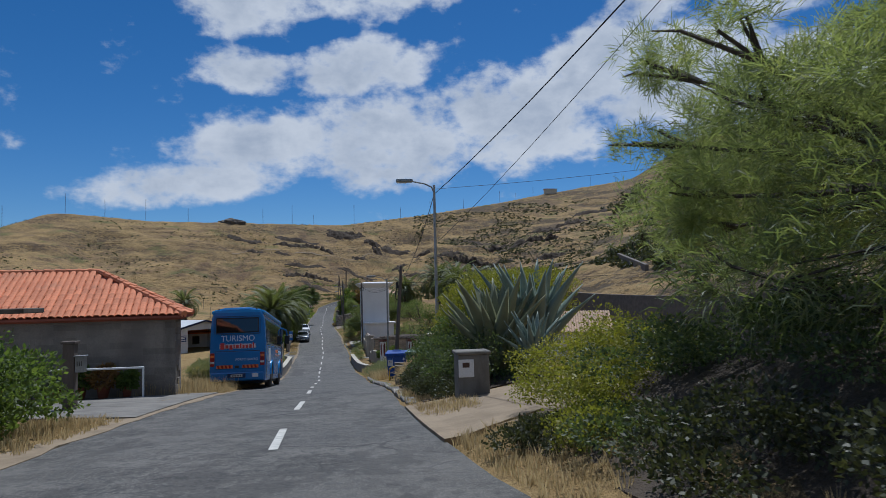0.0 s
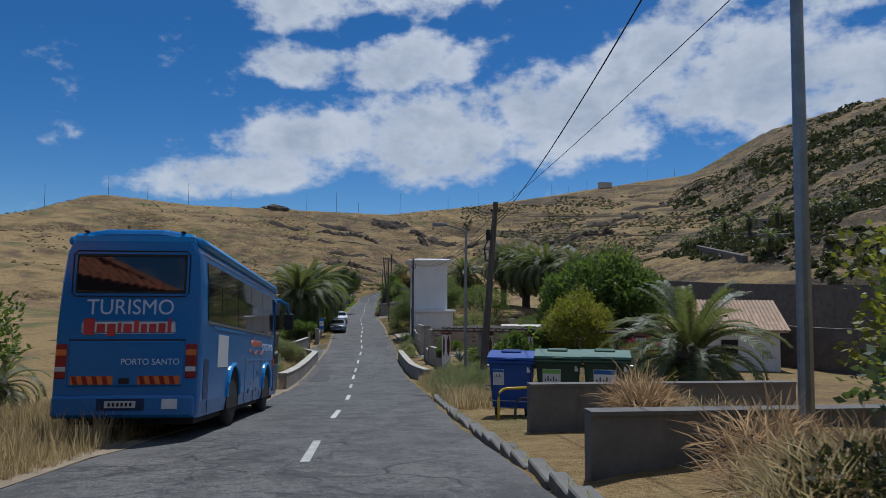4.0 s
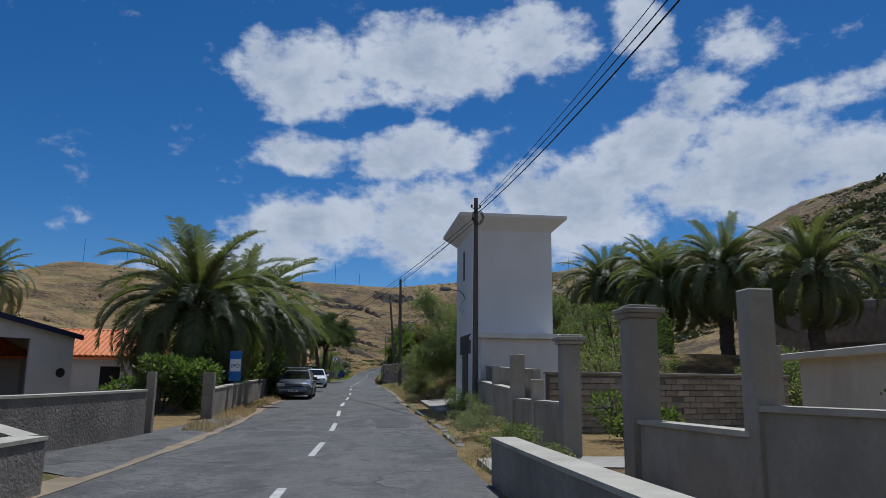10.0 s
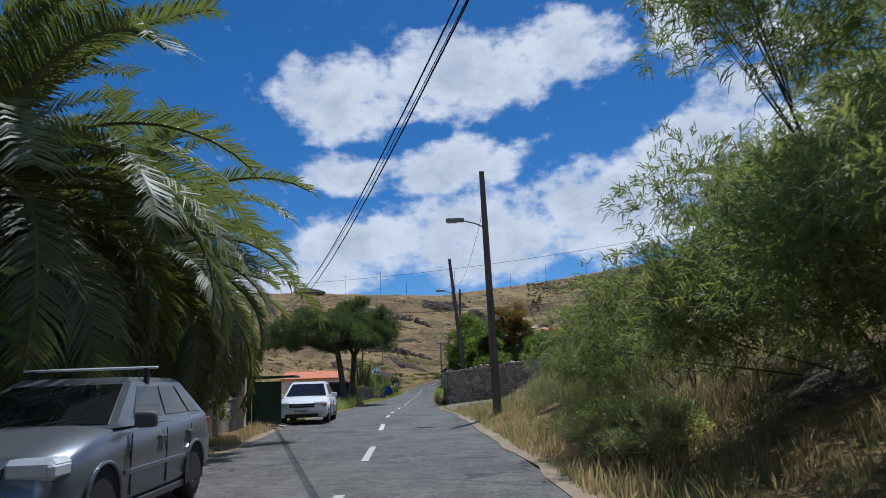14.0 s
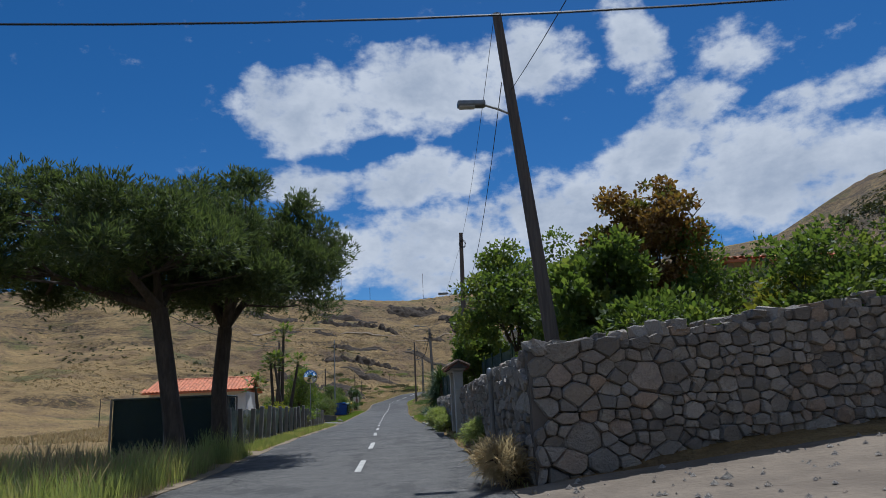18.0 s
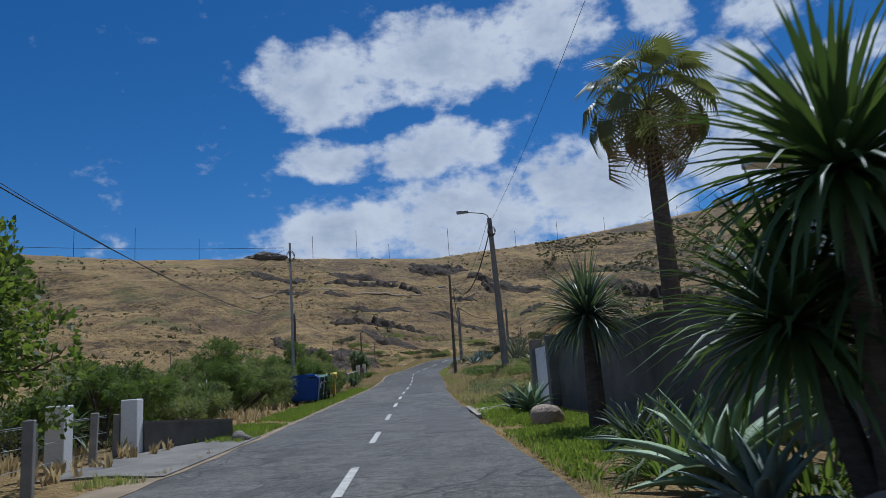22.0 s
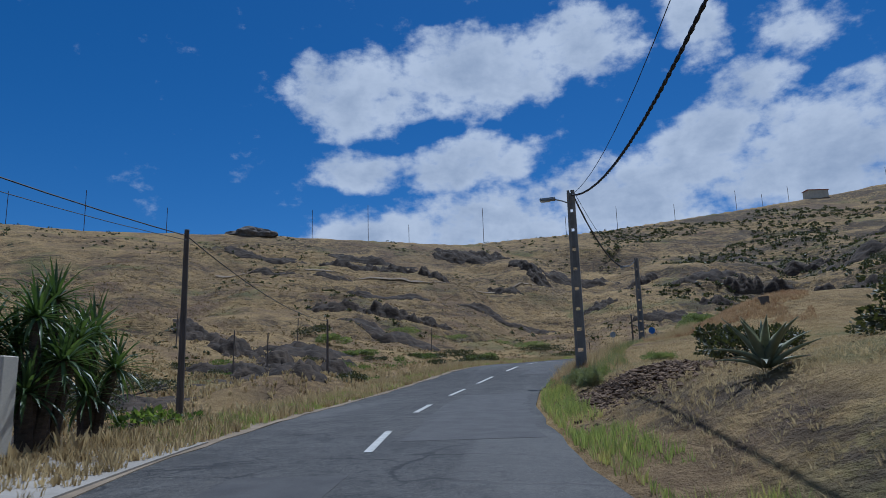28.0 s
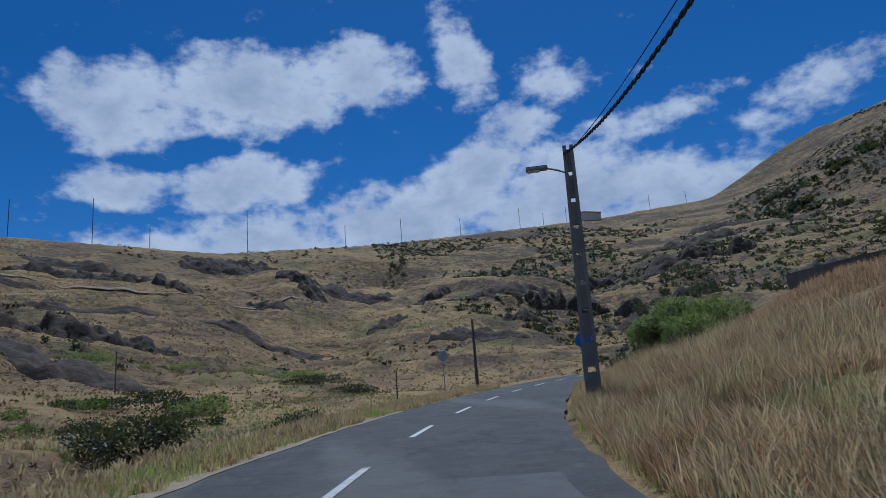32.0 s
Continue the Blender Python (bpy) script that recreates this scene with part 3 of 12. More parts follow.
M_WEED = foliage("green_weeds", (0.21, 0.25, 0.11), (0.34, 0.36, 0.17), (0.44, 0.39, 0.21), trans=0.45, rough=0.7)
M_LAWN = foliage("bright_ground_cover", (0.15, 0.21, 0.045), (0.25, 0.31, 0.08), trans=0.4)
M_MAROON = foliage("bronze_leaf", (0.17, 0.085, 0.035), (0.25, 0.15, 0.055), (0.13, 0.15, 0.04), trans=0.4)
M_BOUG = foliage("magenta_bracts", (0.35, 0.02, 0.15), (0.45, 0.05, 0.2), trans=0.4)

M_NET.node_tree.nodes["Principled BSDF"].inputs["Alpha"].default_value = 0.8
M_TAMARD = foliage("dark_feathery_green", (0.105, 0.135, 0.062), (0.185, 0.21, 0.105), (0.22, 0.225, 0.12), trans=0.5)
M_TUFT = foliage("coarse_dry_tuft", (0.16, 0.115, 0.055), (0.34, 0.25, 0.125), (0.22, 0.15, 0.075), trans=0.4, rough=0.8, through=(1.05, 1.0, 0.85))
def make_rubble():
    k = Nodes("broken_brown_rubble")
    co = k.where(True)
    isl = k.n("ShaderNodeNewGeometry").outputs["Random Per Island"]
    grain = k.noise(co, 26.0, 5, 0.7)
    c = k.mix(k.ramp(isl, 0.1, 1.0), (0.075, 0.046, 0.028), (0.31, 0.21, 0.13))
    c = k.mix(k.math("MULTIPLY", k.ramp(grain, 0.4, 0.7), 0.4), c, (0.09, 0.065, 0.048))
    k.bump(grain, 0.7, 0.02)
    return k.done(c, 0.95, 0.0, 0.2)


M_RUBBLE = make_rubble()
# brown litter, darkened in colour to stand for shade under the plants
M_SHADE_LITTER = plain("shade_dark_litter", (0.085, 0.062, 0.042), (0.05, 0.038, 0.027), 2.2, 0.95, 1.0, fine=22, rnd=0, world=True, bd=0.04)
M_CRAG = plain("brown_rock_outcrop", (0.080, 0.056, 0.036), (0.026, 0.019, 0.013), 0.9, 0.95, 1.0, fine=4, rnd=0.15, world=True, bd=0.08, stretch=(1, 1, 2.2))
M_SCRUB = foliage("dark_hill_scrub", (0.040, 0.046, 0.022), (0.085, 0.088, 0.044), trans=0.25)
M_SOFTAG = plain("pale_green_agave", (0.17, 0.25, 0.13), (0.23, 0.31, 0.17), 1.6, 0.5, 0.1, rnd=0.1, fine=8)
# ---- the plan: a line along the road, every 12 m; places are given as s (along), d (to the right of it), h (above ground) ----
ROAD = (
    (3.68, -23.72, 0.18), (1.84, -11.86, -0.58), (0.0, 0.0, -1.34), (-2.08, 11.82, -2.24),
    (-3.71, 23.7, -3.17), (-5.51, 35.57, -4.38), (-7.16, 47.45, -5.5), (-9.22, 59.27, -6.33),
    (-11.25, 71.1, -6.57), (-13.11, 82.95, -6.51), (-15.37, 94.74, -6.27), (-17.41, 106.56, -6.08),
    (-19.74, 118.33, -5.83), (-21.99, 130.12, -5.85), (-23.77, 141.99, -5.72), (-25.54, 153.86, -5.54),
    (-27.45, 165.7, -5.51), (-29.51, 177.52, -5.54), (-31.41, 189.37, -5.45), (-33.31, 201.22, -5.29),
    (-35.11, 213.09, -5.09), (-36.66, 224.99, -4.79), (-38.37, 236.86, -4.37), (-40.09, 248.74, -3.76),
    (-40.35, 260.72, -3.12), (-38.64, 272.60, -1.92), (-36.02, 284.31, -1.32), (-32.17, 295.72, -0.72),
    (-27.33, 306.74, -0.12), (-21.52, 317.27, 0.48), (-14.8, 327.26, 1.08))
S_FIRST, STEP = -24.0, 12.0
RIDGE = ((-320, 0, 5), (-290, 220, 15), (-255, 320, 28), (-240, 370, 40), (-232, 415, 55), (-181, 430, 50), (-135, 450, 50),
         (-70, 493, 51), (-14, 530, 61), (48, 560, 73), (96, 594, 85), (167, 600, 96), (225, 597, 131), (250, 520, 130),
         (280, 440, 125), (310, 300, 120), (320, 100, 110), (320, -60, 100))


def catmull(points, n):
    p = np.array(points, float)
    p = np.vstack([2 * p[0] - p[1], p, 2 * p[-1] - p[-2]])
    out = []
    for i in range(1, len(p) - 2):
        for u in np.arange(n) / n:
            a, b, c, e = p[i - 1], p[i], p[i + 1], p[i + 2]
            out.append(0.5 * (2 * b + (c - a) * u + (2 * a - 5 * b + 4 * c - e) * u * u + (3 * b - a - 3 * c + e) * u ** 3))
    out.append(p[-2])
    return np.array(out)


LINE = catmull(ROAD, 12)                      # one point a metre
LINE_S = S_FIRST + np.arange(len(LINE)) * 1.0
TAN = np.gradient(LINE[:, :2], axis=0)
TAN /= np.linalg.norm(TAN, axis=1)[:, None]
S_END = LINE_S[-1]
RID = []
for a, b in zip(RIDGE, RIDGE[1:]):
    n = max(2, int(math.dist(a[:2], b[:2]) / 2.5))
    RID += [[a[k] + (b[k] - a[k]) * i / n for k in range(3)] for i in range(n)]
RID = np.array(RID)
SIDE_L, SIDE_R = -4.05, 1.75                  # the edges of the asphalt


def smooth(x, a, b):
    u = np.clip((np.asarray(x, float) - a) / (b - a), 0, 1)
    return u * u * (3 - 2 * u)


def span(s, a, b, soft=3.0):
    return smooth(s, a - soft, a + soft) * (1 - smooth(s, b - soft, b + soft))


def to_sd(x, y):
    x, y = np.atleast_1d(np.asarray(x, float)), np.atleast_1d(np.asarray(y, float))
    s, d, far = np.empty(len(x)), np.empty(len(x)), np.empty(len(x))
    for i in range(0, len(x), 3000):
        q = np.stack([x[i:i + 3000], y[i:i + 3000]], 1)
        r2 = ((q[:, None, :] - LINE[None, :, :2]) ** 2).sum(2)
        k = r2.argmin(1)
        v = q - LINE[k, :2]
        s[i:i + 3000] = LINE_S[k] + (v * TAN[k]).sum(1)
        d[i:i + 3000] = v[:, 0] * TAN[k, 1] - v[:, 1] * TAN[k, 0]
        far[i:i + 3000] = np.sqrt(r2[np.arange(len(q)), k])
    return s, d, far


def banks(s, d):
    """How far the land beside the road lies over (or under) it."""
    r, l = np.maximum(d, 0), np.maximum(-d, 0)
    h = np.zeros_like(s)
    h += span(s, -30, 9.5, 1.5) * 1.3 * smooth(r, 2.2, 5.5)
    h += span(s, 9.5, 17.5, 1.5) * 0.13 * np.maximum(r - 2.2, 0) * (1 - smooth(r, 10, 20))
    h += span(s, 17.5, 31, 1.5) * 0.5 * smooth(r, 3.0, 5.5)
    h += span(s, 97, 125, 2.0) * (1.9 * smooth(r, 2.2, 8.0) + 0.8 * smooth(r, 8, 20))
    h += span(s, 140.5, 168, 1.0) * 1.2 * smooth(r, 2.6, 4.0)
    h += span(s, 126.5, 141, 1.5) * 0.085 * np.maximum(r - 2, 0) * (1 - smooth(r, 9, 16))
    h += span(s, 204, 252, 4.0) * 1.0 * smooth(r, 2.2, 5.0) + (0.6 * span(s, 204, 234, 4.0) + 1.7 * span(s, 234, 252, 4.0)) * smooth(r, 4.0, 14.0)
    h += span(s, 252, 345, 4.0) * 0.75 * smooth(r, 2.0, 4.8) + (0.15 * span(s, 250, 345, 4.0) + 0.8 * span(s, 287, 345, 6.0)) * 3.0 * smooth(r, 3.0, 13.0)
    h -= span(s, 36, 75, 4.0) * 0.5 * smooth(l, 6.0, 12.0)
    h -= span(s, 249, 345, 6.0) * 0.8 * smooth(l, 5.5, 9.0) * (1 - 0.8 * smooth(l, 13.0, 22.0))
    h += span(s, 240, 300, 10.0) * 1.1 * smooth(l, 10.0, 12.5) * (1 - smooth(l, 13.0, 17.0)) * (0.5 + 0.5 * np.sin(s * 0.33))
    h -= span(s, 150, 245, 6.0) * 0.5 * smooth(l, 7.0, 12.0)
    h += 0.05 * smooth(np.maximum(d - 1.9, -4.2 - d), 0.0, 0.8)
    return h


def fbm(x, y, size, octaves=4, seed=0.0):
    return np.array([noise.fractal((a / size, b / size, seed), 0.9, 2.1, octaves) for a, b in zip(np.atleast_1d(x), np.atleast_1d(y))])


def land(x, y, rough=True):
    """The height of the ground."""
    x, y = np.atleast_1d(np.asarray(x, float)), np.atleast_1d(np.asarray(y, float))
    s, d, far = to_sd(x, y)
    sc = np.clip(s, S_FIRST, S_END)
    near = 1 - smooth(far, 16, 40)
    along = np.interp(y, LINE[:, 1], LINE_S)
    rz = np.interp(sc, LINE_S, LINE[:, 2]) * near + np.interp(along, LINE_S, LINE[:, 2]) * (1 - near)
    base = rz + banks(sc, d) * near
    left = np.interp(along, (0, 120, 180, 215, 250, 275, 345), (62, 52, 40, 30, 24, 24, 26))
    right = np.interp(along, (0, 100, 200, 260, 345), (42, 36, 30, 26, 22))
    mid_x = np.interp(y, LINE[:, 1], LINE[:, 0])
    wide = np.where(x < mid_x, left, right)
    dr, zr = np.empty(len(x)), np.empty(len(x))
    for i in range(0, len(x), 3000):
        r2 = (x[i:i + 3000, None] - RID[None, :, 0]) ** 2 + (y[i:i + 3000, None] - RID[None, :, 1]) ** 2
        wgt = 1.0 / (r2 + 30.0) ** 2
        dr[i:i + 3000] = np.sqrt(r2.min(1))
        zr[i:i + 3000] = (wgt * RID[None, :, 2]).sum(1) / wgt.sum(1)
    base = base + 6.5 * np.exp(-((x - 78) / 36.0) ** 2 - ((y - 185) / 80.0) ** 2)
    out = np.maximum(far - wide, 0)
    fold = np.zeros_like(x)
    for (ax, ay), (bx, by), deep, half in (((-46, 336), (-40, 400), 5.0, 13.0), ((-40, 400), (-22, 470), 6.0, 15.0), ((-40, 400), (-62, 460), 3.5, 10.0), ((-95, 330), (-120, 400), 3.5, 11.0), ((10, 380), (40, 470), 5.0, 13.0), ((-150, 300), (-185, 380), 4.0, 14.0)):
        k = np.clip(((x - ax) * (bx - ax) + (y - ay) * (by - ay)) / ((bx - ax) ** 2 + (by - ay) ** 2), 0, 1)
        gap = np.hypot(x - ax - k * (bx - ax), y - ay - k * (by - ay)) + 3.0 * np.sin(x * 0.11 + y * 0.07)
        fold = np.maximum(fold, deep * np.exp(-(gap / half) ** 2))
    u = out / (out + dr + 1e-6)
    z = base + (zr - base) * u ** 1.25
    z = z - fold * smooth(out, 5, 40)
    if rough:
        hill = smooth(out, 0, 25) * (1 - 0.94 * smooth(u, 0.80, 0.97))
        z = z + hill * (3.2 * fbm(x, y, 60.0, 4) + 0.62 * fbm(x, y, 7.0, 4, 5.0) - 2.0 * np.abs(fbm(x, y, 34.0, 3, 11.0)) - 0.6 * np.abs(fbm(x, y, 14.0, 3, 17.0)) + 1.0)
        layer = (z + 3.0 * fbm(x, y, 80.0, 3, 9.0)) / 7.5
        inside = layer - np.floor(layer)
        z = z + hill * 7.5 * (smooth(inside, 0.62, 0.95) - inside) * 0.26 * np.clip(0.35 + 1.3 * fbm(x, y, 55.0, 3, 3.0), 0, 1)
        rill = 1 - np.abs(fbm(x, y * 0.45, 11.0, 3, 23.0))
        z = z - hill * 0.35 * smooth(rill, 0.78, 1.0)
        z = z + 0.05 * fbm(x, y, 2.5, 2, 2.0) * smooth(np.maximum(d - 2.2, -4.6 - d), 0, 2.0)
    under = (d > SIDE_L - 0.15) & (d < SIDE_R + 0.15) & (s < S_END)
    return np.where(under, base - 0.12, z)


def land1(x, y):
    return float(land([x], [y])[0])


def line_at(s):
    k = min(max(s - S_FIRST, 0), len(LINE) - 1.001)
    i = int(k)
    u = k - i
    p = LINE[i] * (1 - u) + LINE[i + 1] * u
    t = TAN[i] * (1 - u) + TAN[i + 1] * u
    t = t / np.linalg.norm(t)
    return p, t


def place(s, d, h=None):
    """The world point at s, d; h over the road where given, or else on the ground."""
    p, t = line_at(s)
    x, y = p[0] + t[1] * d, p[1] - t[0] * d
    return Vector((x, y, land1(x, y) if h is None else p[2] + h))


def turn_at(s):
    _, t = line_at(s)
    return math.degrees(math.atan2(-t[0], t[1]))


def stand(s, d, turn=0.0, h=None, sink=0.0):
    """The pose of a thing on the ground at s, d: its y axis runs along the road, turned by some degrees."""
    p = place(s, d, h)
    return pose(p.x, p.y, p.z - sink, 0, 0, turn_at(s) + turn)


# ---- mesh helpers ----
def mesh_of(name, verts, faces, material, smooth_shade=False):
    me = bpy.data.meshes.new(name)
    me.from_pydata([tuple(v) for v in verts], [], [tuple(f) for f in faces])
    for m in material if isinstance(material, (list, tuple)) else (material,):
        me.materials.append(m)
    if smooth_shade:
        me.polygons.foreach_set("use_smooth", [True] * len(me.polygons))
    me.update()
    return me


def bm_mesh(name, bm, material, smooth_shade=False):
    me = bpy.data.meshes.new(name)
    bmesh.ops.recalc_face_normals(bm, faces=bm.faces)
    bm.to_mesh(me)
    bm.free()
    for m in material if isinstance(material, (list, tuple)) else (material,):
        me.materials.append(m)
    if smooth_shade:
        me.polygons.foreach_set("use_smooth", [True] * len(me.polygons))
    return me


def part(name, bm, material, parent, label="", smooth_shade=False):
    """One mesh object under a thing; bm is a bmesh or a ready mesh."""
    me = bm if isinstance(bm, bpy.types.Mesh) else bm_mesh(name, bm, material, smooth_shade)
    ob = new(name, me)
    ob.parent = parent
    return tagged(ob, label)


def thing(name, m, label, category, group="", kind=""):
    ob = new(name)
    ob.empty_display_size = 0.2
    ob.matrix_world = m
    return tagged(ob, label, category, group, kind)


def solid(name, me, m, label, category, group="", kind=""):
    ob = new(name, me)
    ob.matrix_world = m
    return tagged(ob, label, category, group, kind)


def box(bm, x0, x1, y0, y1, z0, z1, bevel=0.0, seg=1):
    vs = [bm.verts.new(p) for p in ((x0, y0, z0), (x1, y0, z0), (x1, y1, z0), (x0, y1, z0), (x0, y0, z1), (x1, y0, z1), (x1, y1, z1), (x0, y1, z1))]
    fs = [bm.faces.new([vs[i] for i in f]) for f in ((0, 3, 2, 1), (4, 5, 6, 7), (0, 1, 5, 4), (1, 2, 6, 5), (2, 3, 7, 6), (3, 0, 4, 7))]
    if bevel:
        es = list({e for f in fs for e in f.edges})
        bmesh.ops.bevel(bm, geom=es, offset=bevel, segments=seg, affect="EDGES", profile=0.6)
    return bm


def boxes(*dims, bevel=0.0):
    bm = bmesh.new()
    for q in dims:
        box(bm, *q, bevel=bevel)
    return bm


def tube_data(points, radii, sides=8, cap=True):
    """Vertices and faces of a tube along points."""
    pts = [Vector(p) for p in points]
    vs, fs = [], []
    up = Vector((0, 0, 1))
    for i, p in enumerate(pts):
        t = (pts[min(i + 1, len(pts) - 1)] - pts[max(i - 1, 0)]).normalized()
        a = t.cross(up if abs(t.z) < 0.95 else Vector((1, 0, 0))).normalized()
        b = t.cross(a)
        r = radii[i] if isinstance(radii, (list, tuple, np.ndarray)) else radii
        for k in range(sides):
            w = 2 * math.pi * k / sides
            vs.append(p + a * math.cos(w) * r + b * math.sin(w) * r)
    for i in range(len(pts) - 1):
        for k in range(sides):
            j = (k + 1) % sides
            fs.append((i * sides + k, i * sides + j, (i + 1) * sides + j, (i + 1) * sides + k))
    if cap:
        fs.append(tuple(range(sides))[::-1])
        fs.append(tuple((len(pts) - 1) * sides + k for k in range(sides)))
    return vs, fs


def tube(bm, points, radii, sides=8):
    vs, fs = tube_data(points, radii, sides)
    bv = [bm.verts.new(v) for v in vs]
    for f in fs:
        bm.faces.new([bv[i] for i in f])
    return bm


def tubes(points, radii, sides=8):
    return tube(bmesh.new(), points, radii, sides)


def lathe(bm, profile, sides=16, at=(0, 0, 0), axis="z"):
    """Turns (radius, height) pairs round an axis."""
    rings = []
    for r, h in profile:
        ring = []
        for k in range(sides):
            w = 2 * math.pi * k / sides
            q = (r * math.cos(w), r * math.sin(w), h)
            if axis == "x":
                q = (q[2], q[0], q[1])
            elif axis == "y":
                q = (q[0], q[2], q[1])
            ring.append(bm.verts.new((q[0] + at[0], q[1] + at[1], q[2] + at[2])))
        rings.append(ring)
    for a, b in zip(rings, rings[1:]):
        for k in range(sides):
            bm.faces.new((a[k], a[(k + 1) % sides], b[(k + 1) % sides], b[k]))
    bm.faces.new(rings[0][::-1])
    bm.faces.new(rings[-1])
    return bm


def prism(bm, outline, y0, y1):
    """A flat outline in x, z drawn out along y."""
    a = [bm.verts.new((x, y0, z)) for x, z in outline]
    b = [bm.verts.new((x, y1, z)) for x, z in outline]
    n = len(outline)
    bm.faces.new(a)
    bm.faces.new(b[::-1])
    for i in range(n):
        bm.faces.new((a[i], b[i], b[(i + 1) % n], a[(i + 1) % n]))
    return bm


def letters(text, size, material, name="lettering"):
    cu = bpy.data.curves.new(name, "FONT")
    cu.body, cu.size, cu.extrude, cu.align_x = text, size, 0.003, "CENTER"
    ob = bpy.data.objects.new(name, cu)
    scene.collection.objects.link(ob)
    bpy.context.view_layer.update()
    me = bpy.data.meshes.new_from_object(ob.evaluated_get(bpy.context.evaluated_depsgraph_get()))
    bpy.data.objects.remove(ob)
    me.materials.clear()
    me.materials.append(material)
    return me


# ---- ground: one sheet to the horizon, finer along the road ----
def steps(*runs):
    out = []
    for a, b, st in runs:
        out += list(np.arange(a, b, st))
    return np.array(out + [runs[-1][1]])


gx = steps((-3000, -800, 550), (-800, -330, 45), (-330, -130, 4.0), (-130, -62, 1.8), (-62, 22, 0.85), (22, 70, 1.8), (70, 150, 3.2), (150, 340, 5.5), (340, 800, 46), (800, 3000, 550))
gy = steps((-3000, -400, 520), (-400, -40, 40), (-40, -12, 3.0), (-12, 316, 0.95), (316, 470, 1.7), (470, 640, 3.0), (640, 1000, 40), (1000, 3000, 500))
XX, YY = np.meshgrid(gx, gy)
ZZ = land(XX.ravel(), YY.ravel())
far_out = smooth(np.hypot(XX.ravel(), YY.ravel() - 200), 700, 1600)
ZZ = ZZ * (1 - far_out) + -12.0 * far_out
nx, ny = len(gx), len(gy)
idx = np.arange(nx * ny).reshape(ny, nx)
quads = np.stack([idx[:-1, :-1], idx[:-1, 1:], idx[1:, 1:], idx[1:, :-1]], -1).reshape(-1, 4)
me = bpy.data.meshes.new("ground")
me.from_pydata(np.stack([XX.ravel(), YY.ravel(), ZZ], 1).tolist(), [], quads.tolist())
me.materials.append(M_GROUND)
me.polygons.foreach_set("use_smooth", [True] * len(me.polygons))
ground = tagged(new("ground", me), "dry grassy valley floor and terraced hills", "ground", "", "structure")


def ribbon(name, s0, s1, d0, d1, lift, material, step=1.0, label="", wobble=(0.0, 0.0), thick=0.06):
    """A strip of paving that follows the road."""
    rng = random.Random(hash((round(s0), round(d0 * 10))) & 0xffff)
    ss = list(np.arange(s0, s1, step)) + [s1]
    vs, fs = [], []
    for s in ss:
        p, t = line_at(s)
        for d in (d0 + wobble[0] * (noise.noise((s * 0.35, d0, 0)) + 0.5 * rng.uniform(-1, 1)), d1 + wobble[1] * (noise.noise((s * 0.35, d1, 3)) + 0.5 * rng.uniform(-1, 1))):
            x, y = p[0] + t[1] * d, p[1] - t[0] * d
            vs += [(x, y, p[2] + lift), (x, y, p[2] + lift - thick)]
    for i in range(len(ss) - 1):
        a, b = i * 4, i * 4 + 4
        fs += [(a, a + 2, b + 2, b), (a + 1, a, b, b + 1), (a + 2, a + 3, b + 3, b + 2)]
    fs += [(0, 1, 3, 2), (len(vs) - 4, len(vs) - 2, len(vs) - 1, len(vs) - 3)]
    return mesh_of(name, vs, fs, material)


road = tagged(new("road", ribbon("road", -24, S_END, SIDE_L, SIDE_R, 0.0, M_ROAD, wobble=(0.10, 0.10), thick=0.12)), "worn grey asphalt village road", "road", "", "structure")

# ---- growing things: the kit ----
def quick(name, v, f, material, smooth_shade=False):
    """A mesh from arrays: v (n, 3), f (m, 3) or (m, 4)."""
    v, f = np.asarray(v, np.float32), np.asarray(f, np.int32)
    me = bpy.data.meshes.new(name)
    me.vertices.add(len(v))
    me.vertices.foreach_set("co", v.ravel())
    me.loops.add(f.size)
    me.loops.foreach_set("vertex_index", f.ravel())
    me.polygons.add(len(f))
    me.polygons.foreach_set("loop_start", np.arange(0, f.size, f.shape[1], dtype=np.int32))
    me.polygons.foreach_set("loop_total", np.full(len(f), f.shape[1], np.int32))
    if smooth_shade:
        me.polygons.foreach_set("use_smooth", np.ones(len(f), bool))
    me.materials.append(material)
    me.update(calc_edges=True)
    return me


def unit(v):
    return v / (np.linalg.norm(v, axis=-1, keepdims=True) + 1e-9)


